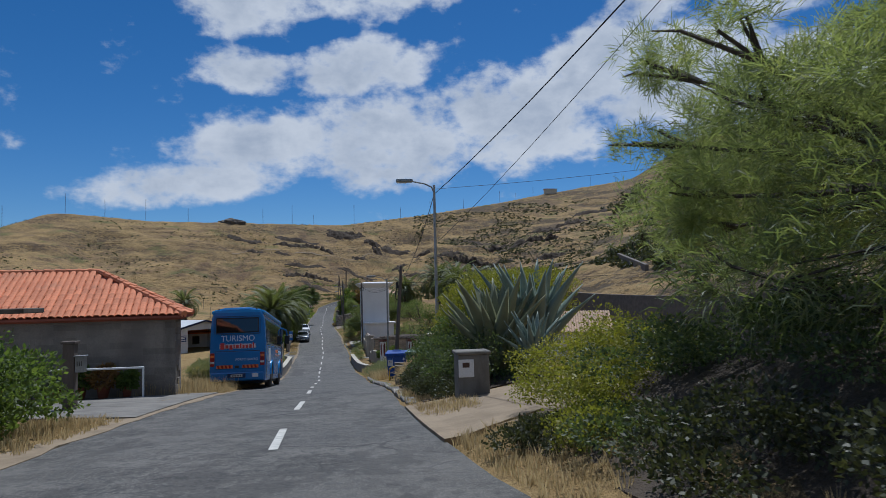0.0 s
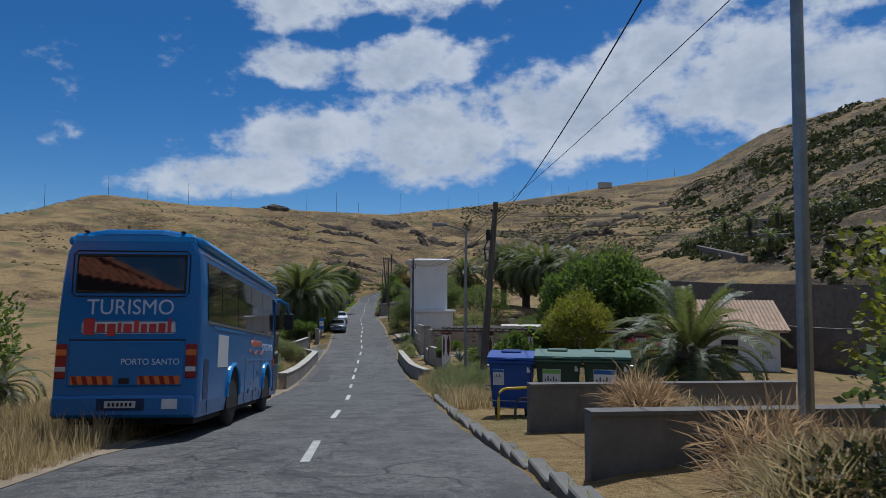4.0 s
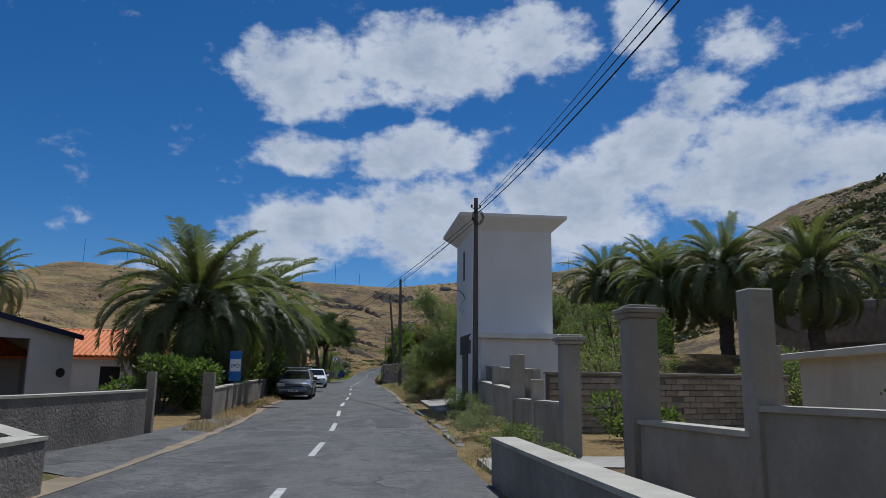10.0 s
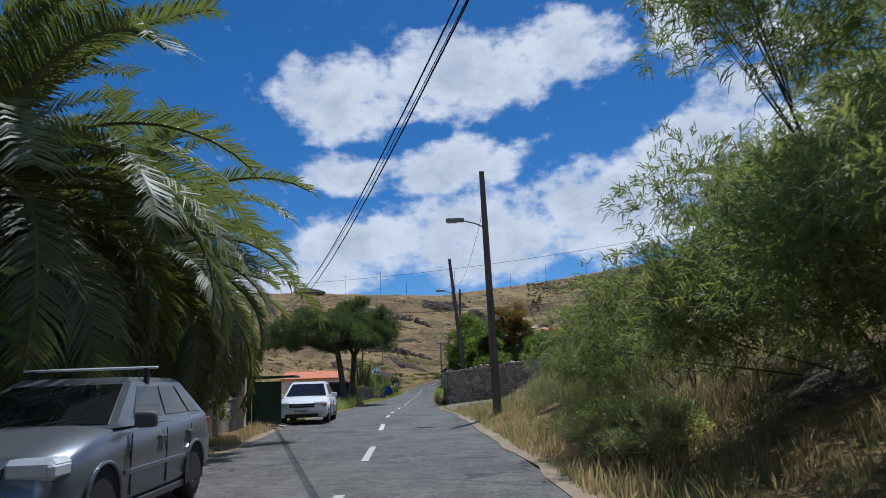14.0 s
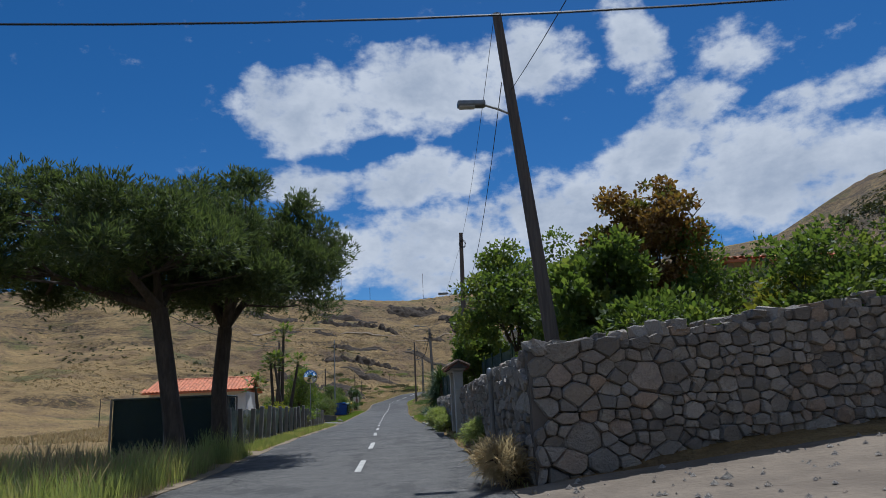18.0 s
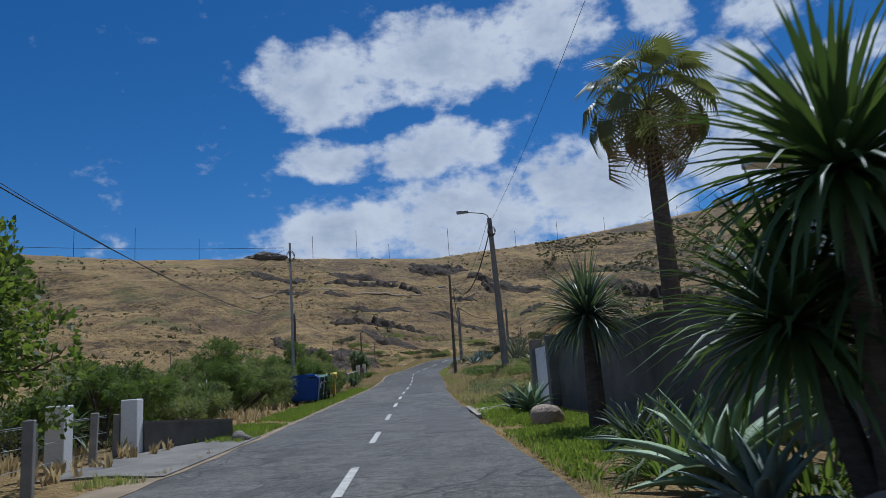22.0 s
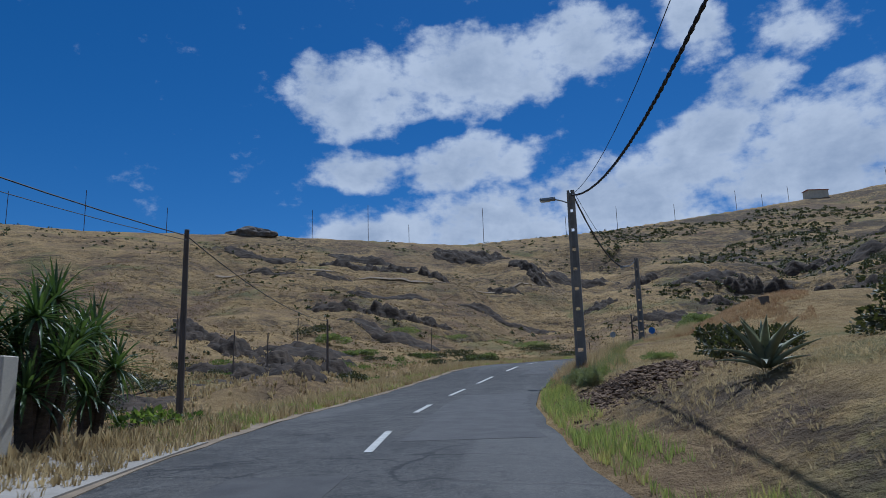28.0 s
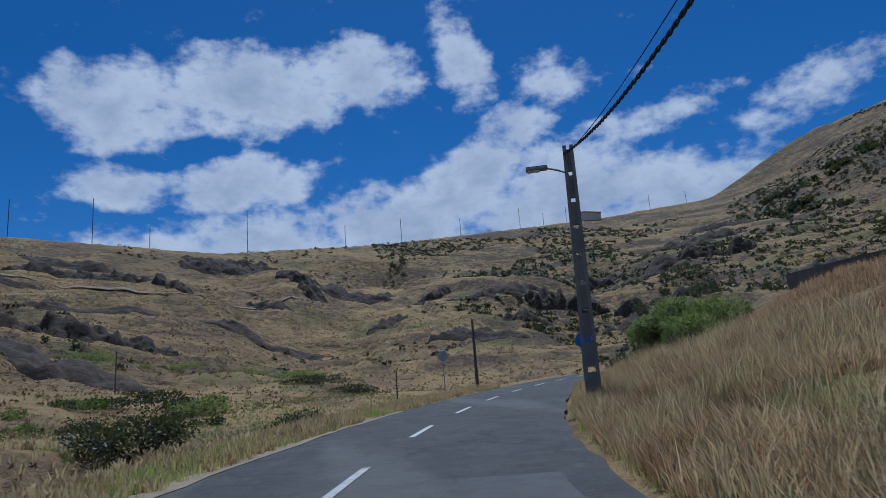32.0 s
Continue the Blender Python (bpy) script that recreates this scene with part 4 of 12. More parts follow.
def leaf_mesh(name, blobs, n, size, material, seed=1, inner=0.6, slim=0.55, droop=0.0, up=0.25, flat=0.0):
    """Many single leaves over and inside rounded masses (x, y, z, rx, ry, rz)."""
    n, size = int(n * 1.9), size * 1.12
    rng = np.random.default_rng(seed)
    b = np.array(blobs, float)
    area = (b[:, 3] * b[:, 4] + b[:, 3] * b[:, 5] + b[:, 4] * b[:, 5])
    k = rng.choice(len(b), n, p=area / area.sum())
    dirs = unit(rng.normal(size=(n, 3)))
    r = inner + (1.06 - inner) * rng.random(n) ** 0.6
    lump = 1 + 0.16 * np.sin(dirs[:, 0] * 7 + k) * np.sin(dirs[:, 1] * 6 + 2 * k) + 0.12 * np.sin(dirs[:, 2] * 9 + k)
    c = b[k, :3] + dirs * b[k, 3:6] * (r * lump)[:, None]
    keep = c[:, 2] > 0.02
    c, dirs = c[keep], dirs[keep]
    n = len(c)
    axis = unit(dirs * (1 - flat) + rng.normal(size=(n, 3)) * 0.75 + np.array([0, 0, up - droop]))
    side = unit(np.cross(axis, rng.normal(size=(n, 3))))
    nor = np.cross(side, axis)
    ln = size * rng.uniform(0.6, 1.35, n)[:, None]
    wd = ln * slim * 0.5
    tip = c + axis * ln - np.array([0, 0, 1.0]) * droop * ln * 0.5
    mid = c + axis * ln * 0.5 + nor * ln * 0.07
    v = np.stack([c, mid + side * wd, tip, mid - side * wd], 1).reshape(-1, 3)
    i = np.arange(n)[:, None] * 4
    return quick(name, v, i + np.array([[0, 1, 2, 3]]), material)


def blade_faces(m):
    return (np.arange(m)[:, None, None] * 5 + np.array([[[0, 1, 2], [0, 2, 3], [3, 2, 4]]])).reshape(-1, 3)


def spray_mesh(name, blobs, n, length, material, seed=1, width=0.02, twigs=7, droop=0.3, inner=0.35, up=0.5):
    """Feathery sprays: fine threads that fan out from the ends of twigs."""
    n = int(n * 1.6)
    rng = np.random.default_rng(seed)
    b = np.array(blobs, float)
    vol = b[:, 3] * b[:, 4] + b[:, 4] * b[:, 5] + b[:, 3] * b[:, 5]
    k = rng.choice(len(b), n, p=vol / vol.sum())
    dirs = unit(rng.normal(size=(n, 3)) + np.array([0, 0, 0.15]))
    r = inner + (1.1 - inner) * rng.random(n) ** 0.55
    lump = 1 + 0.22 * np.sin(dirs[:, 0] * 6 + k) * np.sin(dirs[:, 1] * 5 + 2 * k)
    c = b[k, :3] + dirs * b[k, 3:6] * (r * lump)[:, None]
    keep = c[:, 2] > 0.05
    c, dirs = c[keep], dirs[keep]
    c, dirs = np.repeat(c, twigs, 0), np.repeat(dirs, twigs, 0)
    m = len(c)
    axis = unit(dirs + rng.normal(size=(m, 3)) * 0.7 + np.array([0, 0, up]))
    ln = length * rng.uniform(0.5, 1.3, m)[:, None]
    side = unit(np.cross(axis, rng.normal(size=(m, 3)))) * width
    c = c + rng.normal(size=(m, 3)) * length * 0.18
    mid = c + axis * ln * 0.55
    tip = c + axis * ln - np.array([0, 0, 1]) * ln * droop
    v = np.stack([c - side * 0.5, c + side * 0.5, mid + side, mid - side, tip], 1).reshape(-1, 3)
    return quick(name, v, blade_faces(m), material)


def clumped(blobs, per, k, seed):
    """Many small tufts over each rounded mass, with gaps between them."""
    rg = np.random.default_rng(seed)
    out = []
    for b in blobs:
        r = (b[3] * b[4] * b[5]) ** (1 / 3)
        for _ in range(per):
            d = unit(rg.normal(size=(1, 3)) + np.array([[0, 0, 0.2]]))[0] * rg.uniform(0.45, 1.0)
            q = k * r * rg.uniform(0.65, 1.35)
            out.append((b[0] + d[0] * b[3], b[1] + d[1] * b[4], b[2] + d[2] * b[5], q, q, q * 0.65))
    return out


def twig_mesh(name, blobs, material, seed=1, r0=0.06, per=5, base=(0, 0, 0)):
    """A short stem that forks into every mass of leaves."""
    rng = random.Random(seed)
    bm = bmesh.new()
    for b in blobs:
        foot = Vector(base) + Vector((b[0] * 0.3, b[1] * 0.3, 0))
        heart = Vector(b[:3])
        tube(bm, [foot, foot.lerp(heart, 0.5) + Vector((rng.uniform(-.1, .1), rng.uniform(-.1, .1), 0)), heart], [r0, r0 * 0.7, r0 * 0.45], 5)
        for _ in range(per):
            e = heart + Vector((rng.uniform(-1, 1) * b[3], rng.uniform(-1, 1) * b[4], rng.uniform(-.3, 1) * b[5])) * 0.85
            tube(bm, [foot.lerp(heart, 0.6), heart.lerp(e, 0.5), e], [r0 * 0.45, r0 * 0.3, r0 * 0.12], 4)
    return bm_mesh(name, bm, material)


def bush(name, m, blobs, material, label, n=1500, size=0.12, seed=1, kind="leaf", category="bush", group="", stem=True, **more):
    ob = thing(name, m, label, category, group)
    if stem:
        part("stem", twig_mesh("stem", blobs, M_BARK, seed, r0=more.pop("r0", 0.05)), None, ob)
    if "clump" in more:
        blobs = clumped(blobs, *more.pop("clump"), seed)
    if kind == "leaf":
        part("crown", leaf_mesh("crown", blobs, n, size, material, seed, **more), None, ob)
    else:
        part("crown", spray_mesh("crown", blobs, n, size, material, seed, **more), None, ob)
    return ob


def sword_rosette(n, length, width, seed=1, spread=1.35, curl=0.25, segs=4, thick=0.0, base_r=0.05, low=-0.2, taper=2.8):
    """Vertices and quads of sword leaves round a growing point."""
    rng = random.Random(seed)
    vs, fs = [], []
    for i in range(n):
        az = i * 2.39996 + rng.uniform(-0.2, 0.2)
        el = math.pi / 2 - (math.pi / 2 - low) * ((i + 0.5) / n) ** 0.8 * spread / 1.35
        ln = length * rng.uniform(0.8, 1.1)
        out = Vector((math.cos(az), math.sin(az), 0))
        side = Vector((-math.sin(az), math.cos(az), 0))
        k0 = len(vs)
        for j in range(segs + 1):
            u = j / segs
            e = el - curl * u * u * (1.2 if el < 1.2 else 0.4)
            p = out * base_r + (out * math.cos(e) + Vector((0, 0, 1)) * math.sin(e)) * ln * u
            nrm = out * -math.sin(e) + Vector((0, 0, 1)) * math.cos(e)
            w = width * (0.55 + 1.5 * u * (1 - u)) * (1 - u ** taper * 0.96)
            fold = nrm * w * 0.35
            vs += [p - side * w + fold, p - nrm * thick * (1 - u), p + side * w + fold]
        for j in range(segs):
            a, b = k0 + j * 3, k0 + j * 3 + 3
            fs += [(a, a + 1, b + 1, b), (a + 1, a + 2, b + 2, b + 1)]
    return vs, fs


def agave(name, m, size, label, n=26, material=None, seed=1, curl=0.25, group="", splay=66):
    """A rosette of thick leaves, each a part of its own."""
    ob = thing(name, m, label, "agave", group)
    rng = random.Random(seed)
    lib = []
    for q in range(3):
        bm = bmesh.new()
        rows = []
        for j in range(8):
            u = j / 7
            w = 0.088 * (0.75 + 1.6 * u * (1 - u) * (1.4 - u)) * (1 - u ** 2.6 * 0.97)
            t = 0.035 * (1 - u) + 0.006
            z = -curl * (0.5 + 0.5 * q) * u * u
            rows.append([bm.verts.new((x, u, z + dz)) for x, dz in ((-w, w * 0.5), (-w * 0.5, t * 0.6), (0, t * 0.3), (w * 0.5, t * 0.6), (w, w * 0.5), (w * 0.5, -t), (-w * 0.5, -t))])
        for a, b in zip(rows, rows[1:]):
            for i in range(7):
                bm.faces.new((a[i], a[(i + 1) % 7], b[(i + 1) % 7], b[i]))
        bm.faces.new(rows[0])
        bm.faces.new(rows[-1][::-1])
        lib.append(bm_mesh("leaf", bm, material or M_AGAVE, True))
    for i in range(n):
        az = math.degrees(i * 2.39996)
        el = 86 - splay * ((i + 0.5) / n) ** 0.95 + rng.uniform(-5, 5)
        ln = size * rng.uniform(0.85, 1.1) * (0.75 + 0.25 * math.sin(i / n * 3.1))
        o = new("leaf", lib[i % 3])
        o.parent = ob
        o.matrix_basis = pose(0, 0, 0.05 + 0.1 * size * (1 - i / n), 0, 0, az) @ pose(0, 0.05 * size, 0, el, 0, rng.uniform(-8, 8)) @ Matrix.Diagonal((ln, ln, ln, 1))
    return ob


def frond_mesh(name, length, seed=1, pairs=104, droop=0.9, leaf=0.42):
    """A feather leaf of a date palm: the rib rises, then arches over."""
    rng = random.Random(seed)
    v, f = [], []
    pts = []
    for j in range(13):
        u = j / 12
        ang = radians(62) - droop * 1.75 * u ** 1.35
        if j == 0:
            p = Vector((0, 0, 0))
        else:
            p = pts[-1] + Vector((0, math.cos(ang), math.sin(ang))) * length / 12
        pts.append(p)
    for i in range(pairs):
        u = 0.14 + 0.85 * (i + rng.random() * 0.6) / pairs
        k = min(int(u * 12), 11)
        p = pts[k].lerp(pts[k + 1], u * 12 - k)
        t = (pts[k + 1] - pts[k]).normalized()
        nrm = Vector((1, 0, 0)).cross(t)
        ln = leaf * (0.45 + 1.5 * u * (1.08 - u)) * rng.uniform(0.85, 1.15)
        for sgn in (-1, 1):
            dr = (Vector((sgn, 0, 0)) * 0.78 + t * 0.75 + nrm * rng.uniform(0.15, 0.45)).normalized()
            w = t * 0.0040
            a = p - w
            b = p + w
            mid = p + dr * ln * 0.55
            tip = p + dr * ln + Vector((0, 0, -0.22 * ln * rng.uniform(0.6, 1.5)))
            k0 = len(v)
            v += [a, b, mid + w * 1.1, tip, mid - w * 1.1]
            f += [(k0, k0 + 1, k0 + 2), (k0, k0 + 2, k0 + 4), (k0 + 4, k0 + 2, k0 + 3)]
    return quick(name, [tuple(q) for q in v], f, M_PALM), pts


PALM_LIB = {}


def date_palm(m, trunk_h, label, fronds=64, length=2.6, seed=1, trunk_r=0.36, group="date palms"):
    ob = thing("date_palm", m, label, "palm tree", group)
    rng = random.Random(seed)
    if not PALM_LIB:
        for q in range(4):
            me, pts = frond_mesh("frond", 1.0, q, droop=(0.55, 0.95, 1.3, 1.55)[q], leaf=0.155)
            rib = bm_mesh("rib", tubes([p for p in pts], [0.011 * (1 - i / 13.5) + 0.002 for i in range(13)], 4), M_RACHIS)
            PALM_LIB[q] = (me, rib)
    bm = bmesh.new()
    rings = max(4, int(trunk_h / 0.22))
    tube(bm, [(0.02 * math.sin(i), 0.02 * math.cos(i * 1.7), trunk_h * i / rings - 0.15) for i in range(rings + 1)],
         [trunk_r * (1.0 + 0.10 * (i % 2)) * (1.25 if i == 0 else 1.0) for i in range(rings + 1)], 12)
    part("trunk", bm, M_PALMT, ob)
    bm = bmesh.new()
    lathe(bm, [(trunk_r * 0.95, 0), (trunk_r * 1.45, 0.25), (trunk_r * 1.5, 0.55), (trunk_r * 0.9, 0.85), (0.08, 1.0)], 12, (0, 0, trunk_h - 0.3))
    part("crown_shaft", bm, M_PALMT, ob, "old leaf bases")
    for i in range(fronds):
        u = (i + 0.5) / fronds
        lean = 2 + 92 * u ** 0.8 + rng.uniform(-6, 6)
        q = min(3, int(u * 3.2 + rng.random() * 0.9))
        ln = length * rng.uniform(0.85, 1.08) * (0.82 if u < 0.12 else 1.0)
        fm = pose(0, 0, trunk_h + 0.35 - 0.35 * u, 0, 0, math.degrees(i * 2.39996)) @ pose(0, 0.12, 0, 28 - lean, rng.uniform(-12, 12), 0) @ Matrix.Diagonal((ln, ln, ln, 1))
        fo = new("frond", PALM_LIB[q][0])
        fo.parent, fo.matrix_basis = ob, fm
        if i % 2 == 0:
            rb = new("rib", PALM_LIB[q][1])
            rb.parent = fo
    return ob


def grass(name, areas, tufts, height, material, label, seed=1, blades=8, width=0.006, lean=0.35, heads=False):
    """Tufts of grass over stretches (s0, s1, d0, d1), as one object."""
    rng = np.random.default_rng(seed)
    a = np.array(areas, float)
    w = (a[:, 1] - a[:, 0]) * np.abs(a[:, 3] - a[:, 2])
    k = rng.choice(len(a), tufts, p=w / w.sum())
    s = a[k, 0] + (a[k, 1] - a[k, 0]) * rng.random(tufts)
    d = a[k, 2] + (a[k, 3] - a[k, 2]) * rng.random(tufts)
    ok = (d < SIDE_L - 0.12) | (d > SIDE_R + 0.12)
    s, d = s[ok], d[ok]
    kk = np.clip(s - S_FIRST, 0, len(LINE) - 1.01)
    i0 = kk.astype(int)
    u = (kk - i0)[:, None]
    p = LINE[i0, :2] * (1 - u) + LINE[i0 + 1, :2] * u
    t = TAN[i0]
    x, y = p[:, 0] + t[:, 1] * d, p[:, 1] - t[:, 0] * d
    clump = np.array([noise.noise((q * 0.45, r * 0.45, seed)) for q, r in zip(x, y)])
    ok = clump > -0.28
    x, y, clump = x[ok], y[ok], clump[ok]
    z = land(x, y) - 0.02
    n = len(x)
    root = np.repeat(np.stack([x, y, z], 1), blades, 0)
    hh = np.repeat(height * (0.75 + 0.6 * np.clip(clump + 0.2, 0, 1)) * rng.uniform(0.7, 1.25, n), blades) * rng.uniform(0.45, 1.1, n * blades)
    m = n * blades
    ang = rng.uniform(0, 2 * math.pi, m)
    out = np.stack([np.cos(ang), np.sin(ang), np.zeros(m)], 1)
    side = np.stack([-np.sin(ang), np.cos(ang), np.zeros(m)], 1) * (width * rng.uniform(0.7, 1.3, m))[:, None]
    turn = rng.uniform(0, 2 * math.pi, m)
    side = np.stack([np.cos(turn), np.sin(turn), np.zeros(m)], 1) * (width * rng.uniform(0.7, 1.3, m))[:, None]
    root = root + out * 0.10 * rng.random(m)[:, None] * (height / 0.5) ** 0.5
    ln = lean * rng.uniform(0.2, 1.3, m)[:, None] * hh[:, None]
    up = np.array([0, 0, 1.0])
    mid = root + up * hh[:, None] * 0.6 + out * ln * 0.35
    tip = root + up * hh[:, None] + out * ln
    wt = 1.6 if heads else 0.8
    v = np.stack([root - side * 0.8, root + side * 0.8, mid + side * wt, mid - side * wt, tip], 1).reshape(-1, 3)
    me = quick(name, v, blade_faces(m), material)
    return tagged(new(name, me), label, "grass", "", "stuff")


# ---- road markings, kerbs, paving ----
def dash_mesh(length, width=0.13):
    return mesh_of("dash", [(-width / 2, 0, 0), (width / 2, 0, 0), (width / 2, length, 0), (-width / 2, length, 0),
                            (-width / 2, 0, 0.005), (width / 2, 0, 0.005), (width / 2, length, 0.005), (-width / 2, length, 0.005)],
                   [(4, 5, 6, 7), (0, 1, 5, 4), (1, 2, 6, 5), (2, 3, 7, 6), (3, 0, 4, 7)], M_PAINT)


DASH = dash_mesh(2.7)
# where dashes begin, and how far the line lies to the left of the plan's line; evenly spaced in between
DASH_AT = (-3.2, 10.1, 16.8, 30.2, 53.0, 59.6, 64.3, 70.2, 76.9, 82.8, 88.6, 100.2, 106.7, 143.4, 149.8, 157.2, 164.0, 180.1, 186.7, 193.7, 201.2, 208.3, 255.6, 262.0, 266.9, 272.2, 283.0, 290.0, 296.7, 335.0)
LINE_D = ((-24, 8, 19, 34, 53, 62, 70, 90, 100, 110, 143, 153, 160, 212, 255, 262, 272, 283, 335), (-0.55, -0.62, -0.75, -1.05, -1.35, -1.28, -1.15, -1.12, -0.97, -0.95, -0.78, -0.8, -0.95, -0.92, -1.18, -1.2, -1.1, -1.5, -1.6))
for a0, a1 in zip(DASH_AT, DASH_AT[1:]):
    n = max(1, round((a1 - a0) / 6.7))
    for i in range(n):
        s_dash = a0 + (a1 - a0) * i / n
        a, b = (place(q, float(np.interp(q, *LINE_D)), 0.004) for q in (s_dash, s_dash + 2.7))
        o = new("dash", DASH)
        o.parent = road
        o.matrix_world = pose(a.x, a.y, a.z, math.degrees(math.atan2(b.z - a.z, 2.7)), 0, math.degrees(math.atan2(a.x - b.x, b.y - a.y)))
for s0, s1, d0, d1 in ((58, 66, -3.6, -2.6), (84, 88, 0.1, 1.2), (166, 180, -3.8, -2.9), (188, 197, 0.2, 1.4),
                       (205, 208.5, 0.3, 1.5), (214, 224, -0.8, 0.9), (236, 247, -2.6, -1.2), (250, 262, -0.7, 1.5), (270, 284, 0.0, 1.2)):
    o = new("patch", ribbon("patch", s0, s1, d0, d1, 0.004, M_PATCH, wobble=(0.12, 0.12), thick=0.01))
    o.parent = road
tagged(new("verge", ribbon("verge", -20, 300, SIDE_L - 0.75, SIDE_L + 0.05, 0.012, M_DIRT, wobble=(0.35, 0.15))), "dusty gravel verge beside the asphalt", "verge", "", "structure")
tagged(new("verge", ribbon("verge", 95, 138, SIDE_R - 0.05, SIDE_R + 0.45, 0.012, M_DIRT, wobble=(0.12, 0.3))), "dusty gravel verge beside the asphalt", "verge", "", "structure")


def kerb(s0, s1, d, label):
    ob = thing("kerb", stand(s0, d, h=0), label, "kerb", "road kerbs", "structure")
    inv = ob.matrix_world.inverted()
    s, rng = s0, random.Random(int(s0))
    while s < s1:
        ln = rng.uniform(0.8, 1.1)
        bm = boxes((-0.09, 0.10 + rng.uniform(0, 0.08), 0.01, ln - 0.02, -0.15, 0.018 + rng.uniform(-0.02, 0.02)), bevel=0.02)
        o = part("kerbstone", bm, M_CONC_D if rng.random() < 0.85 else M_CONC, ob)
        p = place(s, d + rng.uniform(-0.015, 0.015), 0)
        o.matrix_basis = inv @ pose(p.x, p.y, p.z, rng.uniform(-1, 1), rng.uniform(-2.5, 2.5), turn_at(s) + rng.uniform(-1.5, 1.5))
        s += ln


kerb(17.0, 46, 1.95, "broken concrete kerb along the gutter")
kerb(79, 98, 2.0, "low rough kerb before the white tower")


def slab(name, corners, label, material=None, thick=0.14, lift=0.035, cuts=8):
    """A sheet of concrete laid on the land between four (s, d) corners."""
    vs, fs = [], []
    for i in range(cuts + 1):
        for j in range(cuts + 1):
            u, w = i / cuts, j / cuts
            s = (corners[0][0] * (1 - u) + corners[1][0] * u) * (1 - w) + (corners[3][0] * (1 - u) + corners[2][0] * u) * w
            d = (corners[0][1] * (1 - u) + corners[1][1] * u) * (1 - w) + (corners[3][1] * (1 - u) + corners[2][1] * u) * w
            p = place(s, d)
            base = line_at(s)[0][2]
            z = max(p.z, base) + lift if abs(d + 1.1) < 3.4 else p.z + lift
            vs.append((p.x, p.y, z))
    n = cuts + 1
    for i in range(cuts):
        for j in range(cuts):
            fs.append((i * n + j, (i + 1) * n + j, (i + 1) * n + j + 1, i * n + j + 1))
    bm = bmesh.new()
    bv = [bm.verts.new(v) for v in vs]
    top = [bm.faces.new([bv[k] for k in f]) for f in fs]
    ex = bmesh.ops.extrude_face_region(bm, geom=top)
    for v in bv:
        v.co.z -= thick
    return tagged(new(name, bm_mesh(name, bm, material or M_CONC)), label, "paving", "", "structure")


slab("driveway", ((16.5, -4.2), (27.9, -4.4), (28.2, -21), (15.5, -21)), "worn grey concrete forecourt of the tiled house", M_CONC_D)
slab("ramp", ((10.6, 1.75), (16.3, 1.8), (17.6, 9.5), (9.5, 9.5)), "rough stony ramp up from the road", M_DIRT, lift=0.02, cuts=10)
# dark sheets over the sandy bank: shade of shrubs and tamarisk painted in
slab("bank_litter", ((16.8, 2.25), (25.2, 2.25), (25.2, 7.0), (17.6, 7.0)), "litter sheet below the roadside shrubs, coloured dark for their shade", M_SHADE_LITTER, lift=0.03, cuts=10)
slab("bank_litter", ((-4.0, 2.45), (9.2, 2.45), (9.4, 8.0), (-4.0, 8.0)), "leaf litter under the tamarisk, its shade put into the colour", M_SHADE_LITTER, lift=0.03, cuts=14)
slab("apron", ((9.8, 1.72), (15.9, 1.74), (15.2, 3.2), (11.2, 3.6)), "pale sandy concrete apron at the foot of the ramp", M_DIRT, lift=0.05, cuts=5)
slab("driveway", ((168.2, 1.8), (174.6, 1.8), (174.2, 7.0), (168.0, 7.0)), "sunlit concrete drive by the stone wall")
slab("driveway", ((192.6, 1.8), (197.4, 1.8), (196.7, 4.5), (193.2, 4.5)), "pale concrete drive to the white gate")
slab("driveway", ((73.8, -4.0), (88.0, -4.0), (86.4, -5.1), (75.0, -6.3)), "worn asphalt driveway mouth at the gate", M_ROAD, lift=0.008, cuts=6)
slab("driveway", ((243.5, -4.1), (250.5, -4.1), (248.6, -6.6), (245.6, -6.9)), "cracked concrete drive to the wooden gate")
slab("driveway", ((116.4, -4.1), (122.2, -4.1), (119.4, -5.2), (116.6, -5.5)), "pale concrete apron at the green gate")
slab("driveway", ((183.4, -4.1), (190.5, -4.1), (188.2, -6.3), (183.6, -6.3)), "stained concrete apron by the low walls", M_CONC_D)
slab("drive", ((127.2, 1.75), (139.3, 1.75), (139.6, 17), (125.5, 17)), "rutted gravel drive rising beside the stone wall", M_GRAVEL, lift=0.02, cuts=12)
rng_g = random.Random(77)
vs, fs = [], []
for _ in range(900):
    sg_, dg_ = rng_g.uniform(126.5, 139.2), rng_g.uniform(2.0, 15.0)
    q = place(sg_, dg_)
    r_ = rng_g.uniform(0.015, 0.07) * (1.6 if rng_g.random() < 0.06 else 1.0)
    k0 = len(vs)
    vs += [(q.x + r_ * rng_g.uniform(0.7, 1.2), q.y, q.z + 0.02), (q.x, q.y + r_ * rng_g.uniform(0.7, 1.2), q.z + 0.02), (q.x - r_, q.y - 0.3 * r_, q.z + 0.02), (q.x, q.y - r_, q.z + 0.02), (q.x, q.y, q.z + 0.03 + r_ * 0.7)]
    fs += [(k0, k0 + 1, k0 + 4), (k0 + 1, k0 + 2, k0 + 4), (k0 + 2, k0 + 3, k0 + 4), (k0 + 3, k0, k0 + 4)]
tagged(new("loose_stones", mesh_of("loose_stones", vs, fs, M_STONE)), "loose pale stones on the gravel drive", "gravel", "", "stuff")
slab("track", ((127.6, 1.8), (129.0, 1.8), (128.6, 17), (126.6, 17)), "pale worn wheel track in the drive", M_DIRT, lift=0.035, cuts=8)
